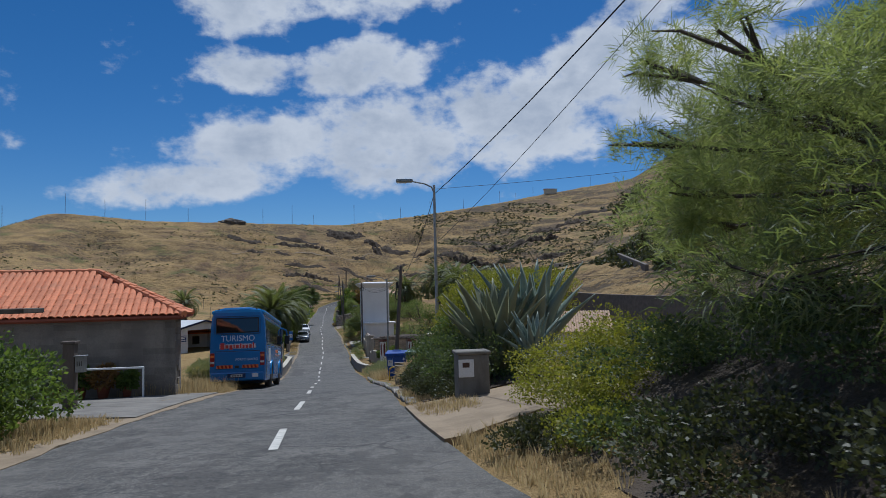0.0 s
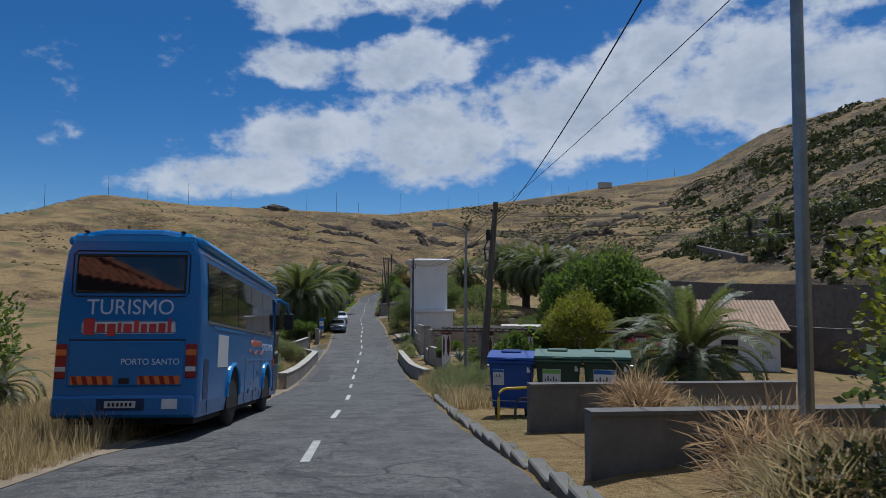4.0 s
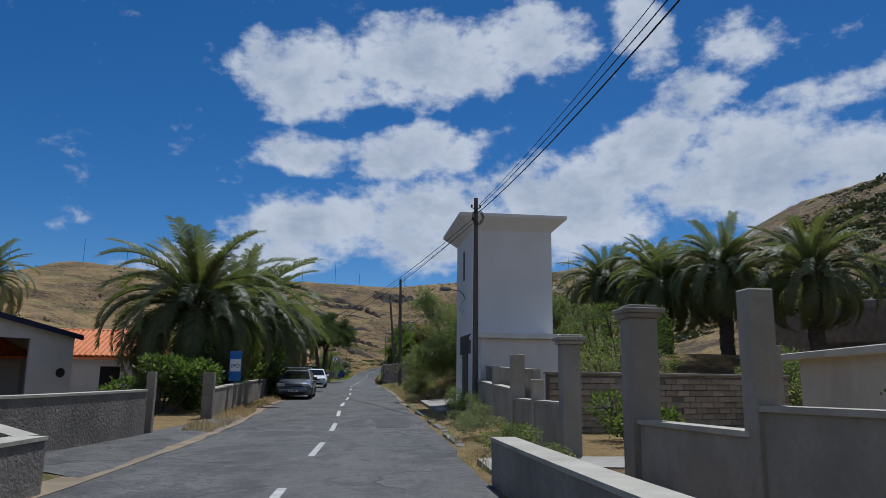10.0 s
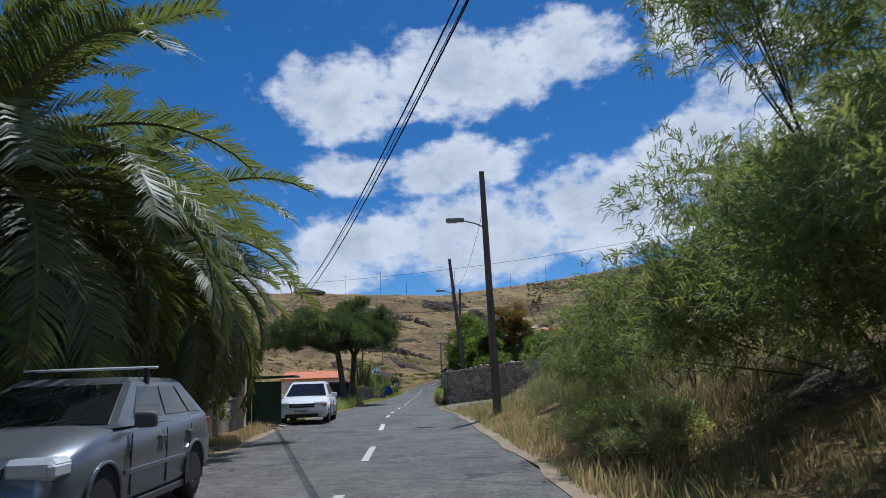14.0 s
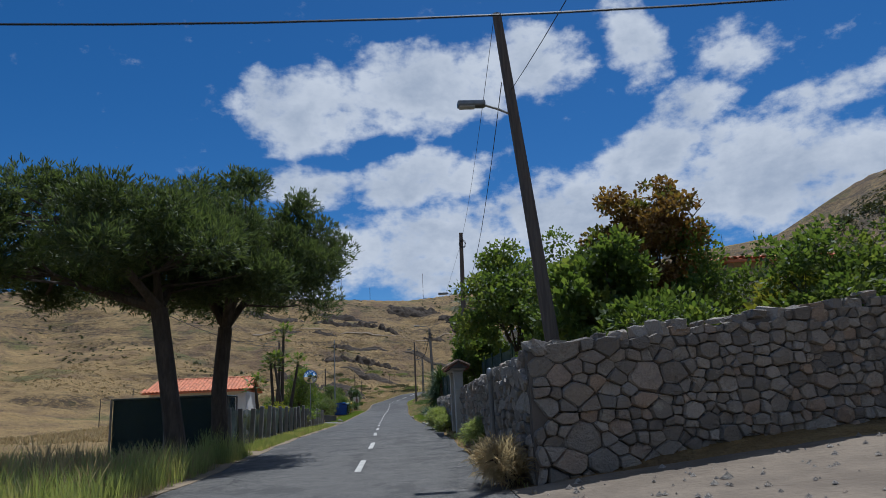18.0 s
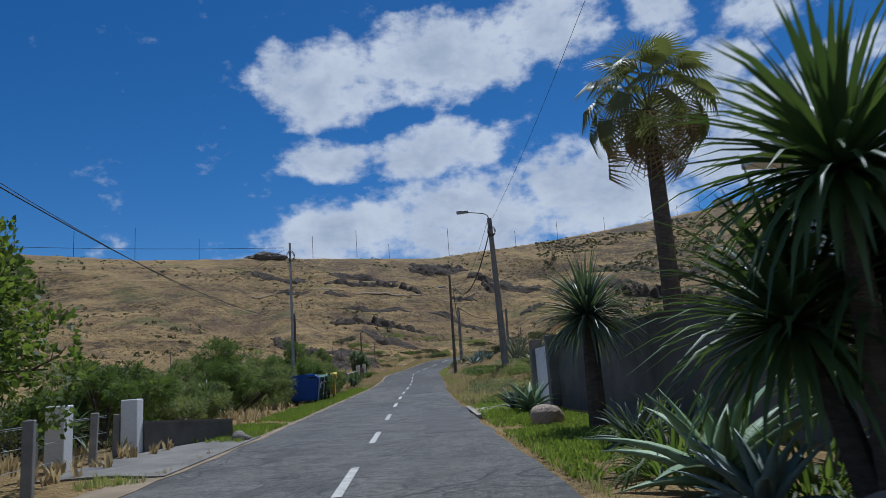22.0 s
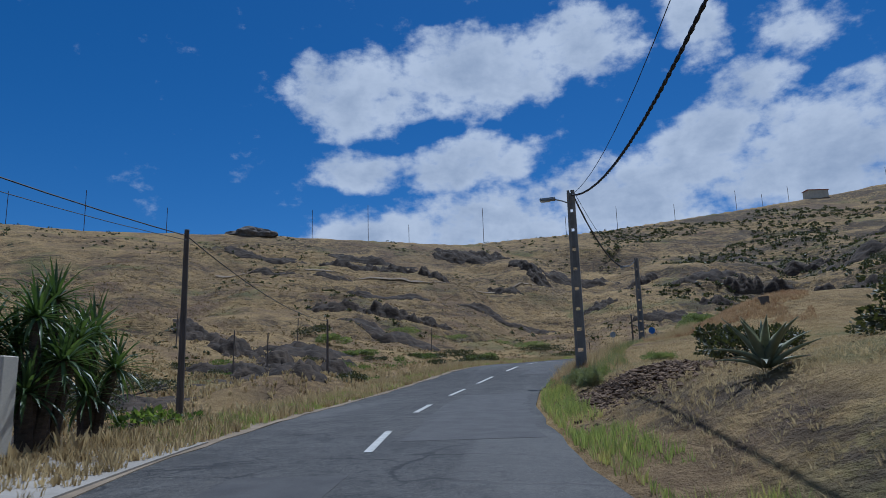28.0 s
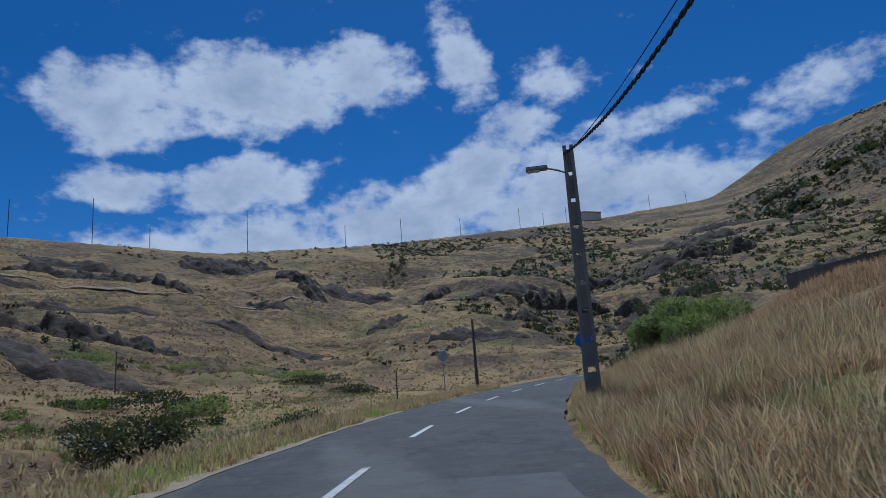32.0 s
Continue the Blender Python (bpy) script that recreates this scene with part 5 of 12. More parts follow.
slab("track", ((132.6, 1.8), (133.4, 1.8), (134.6, 17), (133.4, 17)), "pale worn wheel track in the drive", M_DIRT, lift=0.035, cuts=8)
slab("step", ((89.6, 2.6), (96.6, 2.6), (96.6, 4.1), (89.6, 4.1)), "concrete step in front of the tower door", lift=0.10, cuts=4)
slab("path", ((74.6, 2.0), (76.3, 2.0), (76.3, 9), (74.6, 9)), "narrow concrete path to the yard", cuts=6)


# ---- poles, lamps and wires ----
def pole(s, d, top, label, kind="wood", lamp=None, foot=None, lean=(0, 0), r=0.13, group="roadside poles", arm_h=None, gear=()):
    """A pole from the ground to a height over the road; lamp: (reach to the left, height over the road)."""
    f = place(s, d)
    if foot is not None:
        f = place(s, d, foot)
    z0 = line_at(s)[0][2]
    m = pose(f.x, f.y, f.z, 0, 0, turn_at(s))
    hgt = z0 + top - f.z
    ob = thing("utility_pole" if kind != "lamp" else "street_lamp", m, label, "pole" if kind != "lamp" else "street lamp", group)
    n = 9
    pts = [(lean[0] * i / n, lean[1] * i / n, -0.3 + (hgt + 0.3) * i / n) for i in range(n + 1)]
    if kind == "concrete":
        bm = bmesh.new()
        w0, w1 = 0.17, 0.10
        for sx in (-1, 1):
            q = []
            for i in range(n + 1):
                u = i / n
                w = w0 + (w1 - w0) * u
                q.append([bm.verts.new((pts[i][0] + sx * w + a, pts[i][1] + b, pts[i][2])) for a, b in ((-0.05, -0.10), (0.05, -0.10), (0.05, 0.10), (-0.05, 0.10))])
            for a, b in zip(q, q[1:]):
                for k in range(4):
                    bm.faces.new((a[k], a[(k + 1) % 4], b[(k + 1) % 4], b[k]))
            bm.faces.new(q[-1])
        part("shaft", bm, M_POLEC, ob)
        bm = bmesh.new()
        z = -0.3
        while z < hgt - 0.15:
            u = (z + 0.3) / (hgt + 0.3)
            w = w0 + (w1 - w0) * u
            x, y = lean[0] * u, lean[1] * u
            part("web", boxes((x - w, x + w, y - 0.06, y + 0.06, z, z + (0.66 if z > 0.4 else 1.1))), M_POLEC, ob)
            z += 0.80 if z > 0.4 else 1.25
    else:
        mat = {"wood": M_POLE, "steel": M_STEEL, "lamp": M_STEEL, "round": M_POLEC}[kind]
        part("shaft", tubes(pts, [r * (1 - 0.38 * i / n) for i in range(n + 1)], 10), mat, ob)
        if kind == "wood":
            part("cap", tubes([(lean[0], lean[1], hgt), (lean[0], lean[1], hgt + 0.03)], r * 0.66, 10), M_STEEL, ob)
    if lamp:
        reach, lh = lamp
        zl = z0 + lh - f.z
        u = min(1, zl / hgt)
        x0, y0 = lean[0] * u, lean[1] * u
        part("arm", tubes([(x0, y0, zl - 0.35), (x0 - 0.1, y0, zl - 0.12), (x0 - 0.35, y0, zl), (x0 - reach + 0.3, y0, zl + 0.10)], 0.028, 6), M_STEEL, ob)
        bm = bmesh.new()
        box(bm, x0 - reach - 0.32, x0 - reach + 0.32, y0 - 0.12, y0 + 0.12, zl + 0.06, zl + 0.19, 0.045, 2)
        head = part("lamp_head", bm, M_STEEL, ob, "grey lamp head")
        part("diffuser", boxes((x0 - reach - 0.28, x0 - reach + 0.08, y0 - 0.095, y0 + 0.095, zl + 0.035, zl + 0.07), bevel=0.012), M_LAMPGL, head)
    for g in gear:
        if g == "insulator":
            bm = bmesh.new()
            for dx in (-0.16, 0.16):
                lathe(bm, [(0.02, 0), (0.045, 0.03), (0.03, 0.06), (0.05, 0.09), (0.02, 0.12)], 8, (lean[0] + dx, lean[1], hgt - 0.35))
                tube(bm, [(lean[0], lean[1], hgt - 0.42), (lean[0] + dx, lean[1], hgt - 0.35)], 0.012, 5)
            part("insulator", bm, M_BLACK, ob)
        if g == "box":
            part("cable_box", boxes((lean[0] * 0.8 - 0.26, lean[0] * 0.8 - 0.10, -0.1, 0.1, hgt * 0.80, hgt * 0.80 + 0.42), bevel=0.03), M_BLACK, ob)
            part("cable_loop", tubes([(lean[0] * 0.8 - 0.2, 0, hgt * 0.80), (lean[0] * 0.75 - 0.3, 0, hgt * 0.76), (lean[0] * 0.75 - 0.26, 0, hgt * 0.70), (lean[0] * 0.72 - 0.1, 0, hgt * 0.69)], 0.03, 6), M_BLACK, ob)
        if g == "coil":
            bm = bmesh.new()
            for j in range(3):
                ring = [(lean[0] + 0.05 + (0.17 + 0.03 * j) * math.cos(w / 10 * 2 * math.pi), lean[1] - 0.12 - 0.02 * j, hgt - 0.75 + (0.2 + 0.05 * j) * math.sin(w / 10 * 2 * math.pi)) for w in range(11)]
                tube(bm, ring, 0.014, 5)
            part("cable_coil", bm, M_WIRE, ob)
    return ob


pole(26.6, 3.9, 7.65, "slim grey street lamp behind the bushes", "lamp", lamp=(1.15, 7.7), r=0.075)
pole(50.5, 3.6, 6.95, "slim grey street lamp in tall dry grass", "lamp", lamp=(1.15, 7.0), r=0.085)
pole(47.1, 3.75, 7.4, "leaning dark wooden utility pole with a black cable box", "wood", lean=(0.55, 0.0), r=0.16, gear=("box", "insulator"))
pole(88.4, 3.8, 8.15, "dark wooden pole with coiled cable before the tower", "wood", r=0.12, gear=("coil", "insulator"))
pole(117.6, 2.85, 8.5, "tall weathered wooden pole with a street lamp", "wood", lamp=(1.05, 6.65), lean=(-0.15, 0.0), r=0.15)
pole(143.2, 3.55, 10.1, "leaning wooden pole with a street lamp over the stone wall", "wood", lamp=(0.95, 7.75), lean=(-0.85, 0.0), r=0.17)
pole(173.5, 4.6, 12.1, "very tall dark wooden pole with a street lamp", "wood", lamp=(1.3, 8.0), lean=(0.2, -0.3), r=0.2, gear=("coil",))
pole(208.5, 4.75, 9.3, "grey concrete pole with a street lamp among scrub", "round", lamp=(1.45, 9.6), lean=(-0.25, 0.0), r=0.2, gear=("coil",))
pole(239.6, 3.1, 9.8, "rough grey wooden pole with a street lamp in dry grass", "wood", lamp=(0.85, 8.6), lean=(0.05, -0.4), r=0.17)
pole(267.0, 3.0, 7.6, "pierced concrete pole with a street lamp in dry grass", "concrete", lamp=(0.95, 7.2), lean=(0.05, 0.0))
pole(295.0, 2.55, 7.45, "pierced concrete pole with a street lamp at the bend", "concrete", lamp=(0.95, 6.75), lean=(0.1, 0.0))
pole(136.3, -9.5, 7.9, "wooden cable pole in the meadow", "wood", r=0.12, gear=("coil",))
pole(208.2, -6.3, 8.55, "thin steel cable pole behind the bins", "steel", r=0.085, gear=("coil",))
pole(184.6, -8.7, 6.45, "wooden cable pole on the slope", "wood", r=0.13)
pole(222.9, -9.0, 5.9, "wooden cable pole in the scrub", "wood", r=0.12)
pole(257.2, -8.0, 5.2, "thin wooden cable pole at the gully", "wood", r=0.11)
pole(278.3, -14.1, 3.3, "thin wooden cable pole beyond the gully", "wood", r=0.09)
pole(318.0, -5.6, 4.3, "thin wooden pole beyond the bend", "wood", r=0.11)
pole(101.8, -6.1, 4.4, "thin grey post behind the garden wall", "steel", r=0.05)
for s, d, top in ((279.6, -22.2, 3.1), (266.0, -22.0, 4.2), (285.0, -24.0, 5.0), (300.0, -36.0, 8.0), (308.4, -70.0, 12.0), (236.0, -15.0, 3.6), (231.0, -12.0, 4.6), (320.0, -12.0, 4.4), (318.0, -34.0, 5.5),
                  (290.0, -40.0, 8.4), (262.0, -36.0, 10.5), (246.0, -42.0, 11.5), (309.0, 2.0, 6.0), (214.0, -34.0, 11.0)):
    f = place(s, d)
    hgt = 2.4 if d > -20 else 3.2
    ob = solid("fence_post", bm_mesh("fence_post", tubes([(0, 0, -0.3), (0.03, 0, hgt * 0.5), (0.05, 0.02, hgt)], [0.055, 0.05, 0.045], 6), M_POLE), pose(f.x, f.y, f.z), "thin weathered wooden post on the slope", "post", "posts on the slope")
# masts along the skyline
for x, y, hgt in ((-226, 418, 13), (-205, 424, 11), (-183, 431, 14), (-160, 440, 9), (-118, 461, 10), (-101, 472, 13), (-88, 481, 7), (-62, 497, 14), (-30, 519, 8), (-8, 533, 10), (18, 545, 7), (48, 560, 9), (62, 569, 6), (78, 582, 8), (130, 598, 9), (152, 600, 7), (-240, 380, 12), (-250, 345, 9)):
    z = land1(x, y)
    mast = thing("mast", pose(x, y, z), "thin wire-stayed mast on the skyline", "mast", "skyline masts")
    part("rod", tubes([(0, 0, -1), (0, 0, hgt)], 0.10, 5), M_RUST, mast)


def cable(points, sag, r, name="cable", label="thin black overhead cable", twist=0):
    """A hanging cable through (s, d, h over the road) points."""
    ws = [place(*p) for p in points]
    pts = []
    for a, b, g in zip(ws, ws[1:], sag if isinstance(sag, (list, tuple)) else [sag] * (len(ws) - 1)):
        for i in range(17):
            u = i / 16
            pts.append(a.lerp(b, u) - Vector((0, 0, 4 * g * u * (1 - u))))
    bm = bmesh.new()
    if twist:
        for ph in (0, math.pi):
            fine = []
            for a, b in zip(pts, pts[1:]):
                n = max(1, int((b - a).length / 0.10))
                fine += [a.lerp(b, i / n) for i in range(n)]
            tube(bm, [q + Vector((math.cos(i * 1.05 + ph) * r * 0.5, 0, math.sin(i * 1.05 + ph) * r * 0.5)) for i, q in enumerate(fine)], r * 0.72, 5)
    else:
        tube(bm, pts, r, 5)
    return solid(name, bm_mesh(name, bm, M_WIRE), Matrix(), label, "cable", "overhead cables")


cable([(-20, 6.3, 8.6), (26.6, 3.9, 7.3), (47.1, 4.6, 6.95)], [0.9, 0.35], 0.014)
cable([(47.1, 4.75, 6.95), (88.4, 3.9, 7.62)], 0.98, 0.016)
cable([(47.1, 4.65, 7.0), (88.4, 3.85, 7.75)], 0.95, 0.011)
cable([(-20, 5.9, 9.6), (47.1, 4.5, 7.2), (88.4, 3.9, 7.9)], [1.3, 0.92], 0.008)
cable([(26.6, 3.9, 7.5), (34.0, 42.0, 15.5)], 0.9, 0.008)
cable([(47.1, 4.5, 6.3), (52.0, 40.0, 8.6)], 0.6, 0.012)
cable([(47.1, 4.5, 6.9), (56.0, 44.0, 11.3)], 0.7, 0.010)
for k, (da, hb) in enumerate(((3.72, 7.0), (3.8, 7.25), (3.65, 6.8))):
    cable([(88.4, da, 7.4 - 0.12 * k), (139.8, -8.35, hb)], 1.75 + 0.08 * k, 0.013 if k != 1 else 0.007)
cable([(136.3, -9.5, 6.2), (134.5, 16.7, 6.65)], 0.8, 0.014)
cable([(136.3, -9.5, 7.6), (134.5, 17.2, 9.9)], 0.5, 0.010)
cable([(136.3, -9.5, 6.9), (150.0, -9.8, 6.1), (184.6, -8.7, 6.35)], [0.3, 0.7], 0.010)
cable([(136.3, -9.5, 6.7), (150.0, -9.8, 5.9), (184.6, -8.7, 6.15), (222.6, -8.9, 5.6), (257.2, -8.0, 5.05), (278.3, -14.1, 3.2)], [0.3, 0.7, 0.8, 0.7, 0.5], 0.016)
cable([(184.6, -8.6, 6.2), (222.6, -8.8, 5.45), (257.2, -7.9, 4.9)], 0.9, 0.009)
cable([(117.6, 2.7, 7.2), (143.2, 2.9, 8.2)], 0.9, 0.008)
cable([(143.2, 2.7, 8.4), (173.5, 4.7, 8.4)], 1.4, 0.010)
cable([(143.2, 2.6, 9.9), (173.5, 4.75, 11.4), (208.5, 4.5, 9.0)], [0.5, 0.6], 0.007)
cable([(173.5, 4.7, 7.4), (179.0, 12.0, 7.0)], 0.25, 0.02)
cable([(208.2, -6.6, 8.3), (204.0, -40.0, 11.0)], 0.5, 0.012)
cable([(208.2, -6.6, 8.2), (268.0, -46.0, 14.0)], 1.6, 0.010)
cable([(208.5, 4.47, 8.61), (239.6, 3.45, 9.07)], 2.1, 0.035, label="thick twisted black overhead cable", twist=1)
cable([(239.6, 3.47, 8.1), (267.0, 3.09, 7.41)], 1.7, 0.035, label="thick twisted black overhead cable", twist=1)
cable([(267.0, 3.07, 7.6), (295.0, 2.5, 7.22)], 1.5, 0.035, label="thick twisted black overhead cable", twist=1)
cable([(208.5, 4.4, 9.2), (239.6, 3.4, 9.3), (267.0, 3.2, 7.5), (295.0, 2.6, 7.2)], [1.5, 1.3, 1.0], 0.010)


# ---- walls along the road ----
def wall_run(name, pts, height, thick, material, label, coping=None, cap_t=0.06, over=0.03, step=1.2, foot=-0.4, flat=None, cat="wall", group=""):
    """A wall through (s, d) points; height over the road (or over flat ground); coping: its material."""
    ob = thing(name, stand(pts[0][0], pts[0][1], h=0), label, cat, group, "")
    inv = ob.matrix_world.inverted()
    row = []
    for (s0, d0, *_), (s1, d1, *_) in zip(pts, pts[1:]):
        n = max(1, int(math.hypot(s1 - s0, d1 - d0) / step))
        row += [(s0 + (s1 - s0) * i / n, d0 + (d1 - d0) * i / n) for i in range(n)]
    row.append(pts[-1][:2])
    tot = len(row) - 1
    hs = height if isinstance(height, (list, tuple)) else (height, height)

    def run(h_lo, h_hi, t):
        bm = bmesh.new()
        rings = []
        for i, (s, d) in enumerate(row):
            p = place(s, d, 0)
            q = place(*row[min(i + 1, tot)], 0) - place(*row[max(i - 1, 0)], 0)
            q.z = 0
            q.normalize()
            side = Vector((q.y, -q.x, 0)) * t / 2
            hh = hs[0] + (hs[-1] - hs[0]) * i / tot
            rings.append([bm.verts.new(inv @ (p + v)) for v in (-side + Vector((0, 0, h_lo(hh))), side + Vector((0, 0, h_lo(hh))), side + Vector((0, 0, h_hi(hh))), -side + Vector((0, 0, h_hi(hh))))])
        for a, b in zip(rings, rings[1:]):
            for k in range(4):
                bm.faces.new((a[k], a[(k + 1) % 4], b[(k + 1) % 4], b[k]))
        bm.faces.new(rings[0][::-1])
        bm.faces.new(rings[-1])
        return bm

    part("body", run(lambda h: foot, lambda h: h - (cap_t if coping else 0), thick), material, ob)
    if coping:
        part("coping", run(lambda h: h - cap_t + 0.001, lambda h: h, thick + 2 * over), coping, ob)
    return ob


wall_run("parapet", [(52.5, -4.35), (72.4, -4.25)], (0.72, 0.72), 0.38, M_RENDER, "rough grey roadside parapet with pale coping", M_CAP, 0.05, 0.02)
wall_run("parapet", [(72.4, -4.3), (73.6, -6.6)], (0.72, 1.12), 0.30, M_RENDER, "short return of the grey parapet", M_CAP, 0.05, 0.02)
wall_run("garden_wall", [(73.6, -6.6), (81.0, -5.7)], (1.12, 1.12), 0.28, M_RENDER, "weathered grey garden wall beside a gate", M_CAP, 0.05, 0.02)
wall_run("parapet", [(56.6, 2.55), (62.0, 2.15), (73.4, 1.98)], (0.66, 0.66), 0.34, M_RENDER, "smooth grey roadside parapet with pale coping", M_CAP, 0.05, 0.02)
wall_run("garden_wall", [(87.0, -5.25), (116.4, -5.5)], (1.0, 1.0), 0.25, M_RENDER, "stained grey garden wall under the palms", M_CAP, 0.05, 0.02)
wall_run("block_wall", [(28.4, 2.4), (28.6, 6.5)], (0.78, 0.78), 0.22, M_CONC_D, "low dark block wall in the weeds", M_CONC_D, 0.05, 0.03)
wall_run("block_wall", [(33.4, 2.8), (33.8, 8.2)], (0.95, 0.95), 0.22, M_CONC_D, "low dark block wall beside the bins", M_CONC_D, 0.05, 0.03)
wall_run("yard_wall", [(65.3, 4.6), (69.4, 3.9)], (1.25, 1.25), 0.24, M_YARD, "low yard wall hung with ivy", M_CAP, 0.06, 0.04)
wall_run("yard_wall", [(69.5, 3.85), (72.6, 3.9)], (1.0, 0.96), 0.22, M_YARD, "low dark yard wall with pale coping", M_CAP, 0.06, 0.04)
wall_run("yard_wall", [(76.7, 3.85), (82.0, 3.9)], (1.07, 0.97), 0.22, M_YARD, "low dark yard wall with pale coping", M_CAP, 0.06, 0.04)
wall_run("yard_wall", [(82.0, 3.95), (89.2, 4.0)], (1.2, 1.35), 0.24, M_YARD, "grey block yard wall beside the tower", M_CAP, 0.05, 0.03)
wall_run("yard_wall", [(81.6, 4.35), (89.2, 4.45)], (1.75, 1.85), 0.2, M_YARD, "upper grey wall of the yard", M_CAP, 0.05, 0.03)
wall_run("boundary_wall", [(178.5, 6.4), (184.0, 5.4), (193.0, 4.55)], (2.35, 2.25), 0.25, M_CONC_D, "tall dark grey rendered boundary wall", M_CONC_D, 0.06, 0.03)
wall_run("house_wall", [(167.8, 8.4), (178.2, 6.9)], (3.1, 3.0), 0.3, M_STONE_D, "tall dark grey wall below the white house", M_CONC_D, 0.06, 0.02)
wall_run("low_wall", [(187.8, -6.2), (190.3, -4.9)], (0.75, 0.55), 0.3, M_CONC_D, "low dark block wall at the driveway", M_CONC_D, 0.05, 0.02)
wall_run("garden_wall", [(238.5, -7.8), (245.6, -6.9)], (0.95, 1.0), 0.25, M_CONC_D, "stained garden wall beside the wooden gate", M_CAP, 0.06, 0.03)
wall_run("retaining_wall", [(42, 31), (75, 27), (100, 26)], (2.4, 3.4), 0.6, M_STONE_D, "long dry-stone terrace wall on the slope")
wall_run("retaining_wall", [(40, 40), (80, 36), (120, 34)], (5.4, 6.4), 0.6, M_STONE_D, "long dry-stone terrace wall higher up")
for xa, ya, xb, yb in ((44, 150, 52, 205), (56, 150, 64, 215), (70, 140, 76, 230)):
    za, zb = land1(xa, ya), land1(xb, yb)
    va = Vector((xb - xa, yb - ya, 0))
    bm = boxes((-0.4, 0.4, 0, va.length, -1.5, 1.3), bevel=0.1)
    terr = tagged(new("terrace_wall", bm_mesh("terrace_wall", bm, M_STONE_D)), "old dry-stone terrace wall on the slope", "wall", "", "structure")
    terr.matrix_world = pose(xa, ya, za, math.degrees(math.atan2(zb - za, va.length)), 0, math.degrees(math.atan2(-va.x, va.y)))
wall_run("retaining_wall", [(289, 11.5), (295, 11), (302, 10)], (3.4, 3.6), 0.5, M_STONE_D, "old dry-stone field wall in hay")


def pillar(s, d, top, w, label, material, cap=None, group="gate pillars", name="pillar", bottom=-0.4, turn=0.0, panel=None):
    p = place(s, d, 0)
    ob = thing(name, pose(p.x, p.y, p.z, 0, 0, turn_at(s) + turn), label, "pillar", group)
    part("shaft", boxes((-w / 2, w / 2, -w / 2, w / 2, bottom, top), bevel=0.015), material, ob)
    if cap:
        part("capital", boxes((-w / 2 - 0.05, w / 2 + 0.05, -w / 2 - 0.05, w / 2 + 0.05, top, top + 0.07),
                              (-w / 2 - 0.09, w / 2 + 0.09, -w / 2 - 0.09, w / 2 + 0.09, top + 0.07, top + 0.14), (-w / 2, w / 2, -w / 2, w / 2, top + 0.14, top + 0.19), bevel=0.01), cap, ob)
    if panel:
        for ang in (0, 90, 180, 270):
            bm = bmesh.new()
            a, b = w * 0.26, w * 0.12
            prism(bm, [(-b, 0.95), (b, 0.95), (b, 1.10), (a, 1.22), (a, top - 0.35), (b, top - 0.22), (b, top - 0.08), (-b, top - 0.08), (-b, top - 0.22), (-a, top - 0.35), (-a, 1.22), (-b, 1.10)], -w / 2 - 0.012, -w / 2 + 0.004)
            o = part("panel", bm, panel, ob, "dark red inset panel")
            o.matrix_basis = pose(0, 0, 0, 0, 0, ang)
    return ob


# the yard: pergola, pillars, gates
PERG = ((65.0, 4.5), (63.3, 6.9), (61.1, 9.2), (58.7, 11.3), (56.6, 14.0))
for s, d in PERG:
    pillar(s, d, 2.28, 0.40, "white pergola pillar with dark red panels", M_WHITE, M_OXIDE, "pergola pillars", "pergola_pillar", turn=32, panel=M_OXIDE)
for s, d in ((67.6, 7.2), (65.8, 9.6), (63.4, 11.8)):
    pillar(s, d, 2.28, 0.36, "grey rendered inner pergola pillar", M_CONC, M_CONC, "pergola pillars", "pergola_pillar", turn=32)
ob = thing("pergola", stand(65.0, 4.5, h=0), "dark weathered timber pergola over the yard", "pergola")
inv = ob.matrix_world.inverted()
for (s0, d0), (s1, d1) in list(zip(PERG, PERG[1:])) + [((67.6, 7.2), (65.8, 9.6)), ((65.8, 9.6), (63.4, 11.8)), ((65.6, 3.7), (65.0, 4.5))]:
    bm = bmesh.new()
    a, b = inv @ place(s0, d0, 2.56), inv @ place(s1, d1, 2.56)
    tube(bm, [a, b], 0.10, 4)
    part("beam", bm, M_BEAM, ob)
for i in range(20):
    u = i / 19 * 3.2
    k = min(int(u), 3)
    s0, d0 = PERG[k][0] + (PERG[k + 1][0] - PERG[k][0]) * (u - k), PERG[k][1] + (PERG[k + 1][1] - PERG[k][1]) * (u - k)
    part("rafter", tube(bmesh.new(), [inv @ place(s0 - 0.35, d0 - 0.3, 2.72), inv @ place(s0 + 2.9, d0 + 2.75, 2.72)], 0.065, 4), M_BEAM, ob)
for s, d, top, w in ((76.5, 3.85, 2.2, 0.36), (72.8, 3.9, 2.4, 0.42)):
    pillar(s, d, top, w, "grey moulded gate pillar of the yard", M_CONC, M_CONC, "yard gate pillars", "gate_pillar")
for s, d, top, w in ((69.5, 3.85, 2.4, 0.26), (82.0, 3.9, 2.15, 0.36), (79.4, 3.85, 1.5, 0.26), (85.4, 3.95, 1.85, 0.24), (84.0, 12.6, 2.6, 0.4)):
    pillar(s, d, top, w, "plain grey block pillar of the yard wall", M_YARD, None, "yard wall pillars", "wall_pillar")


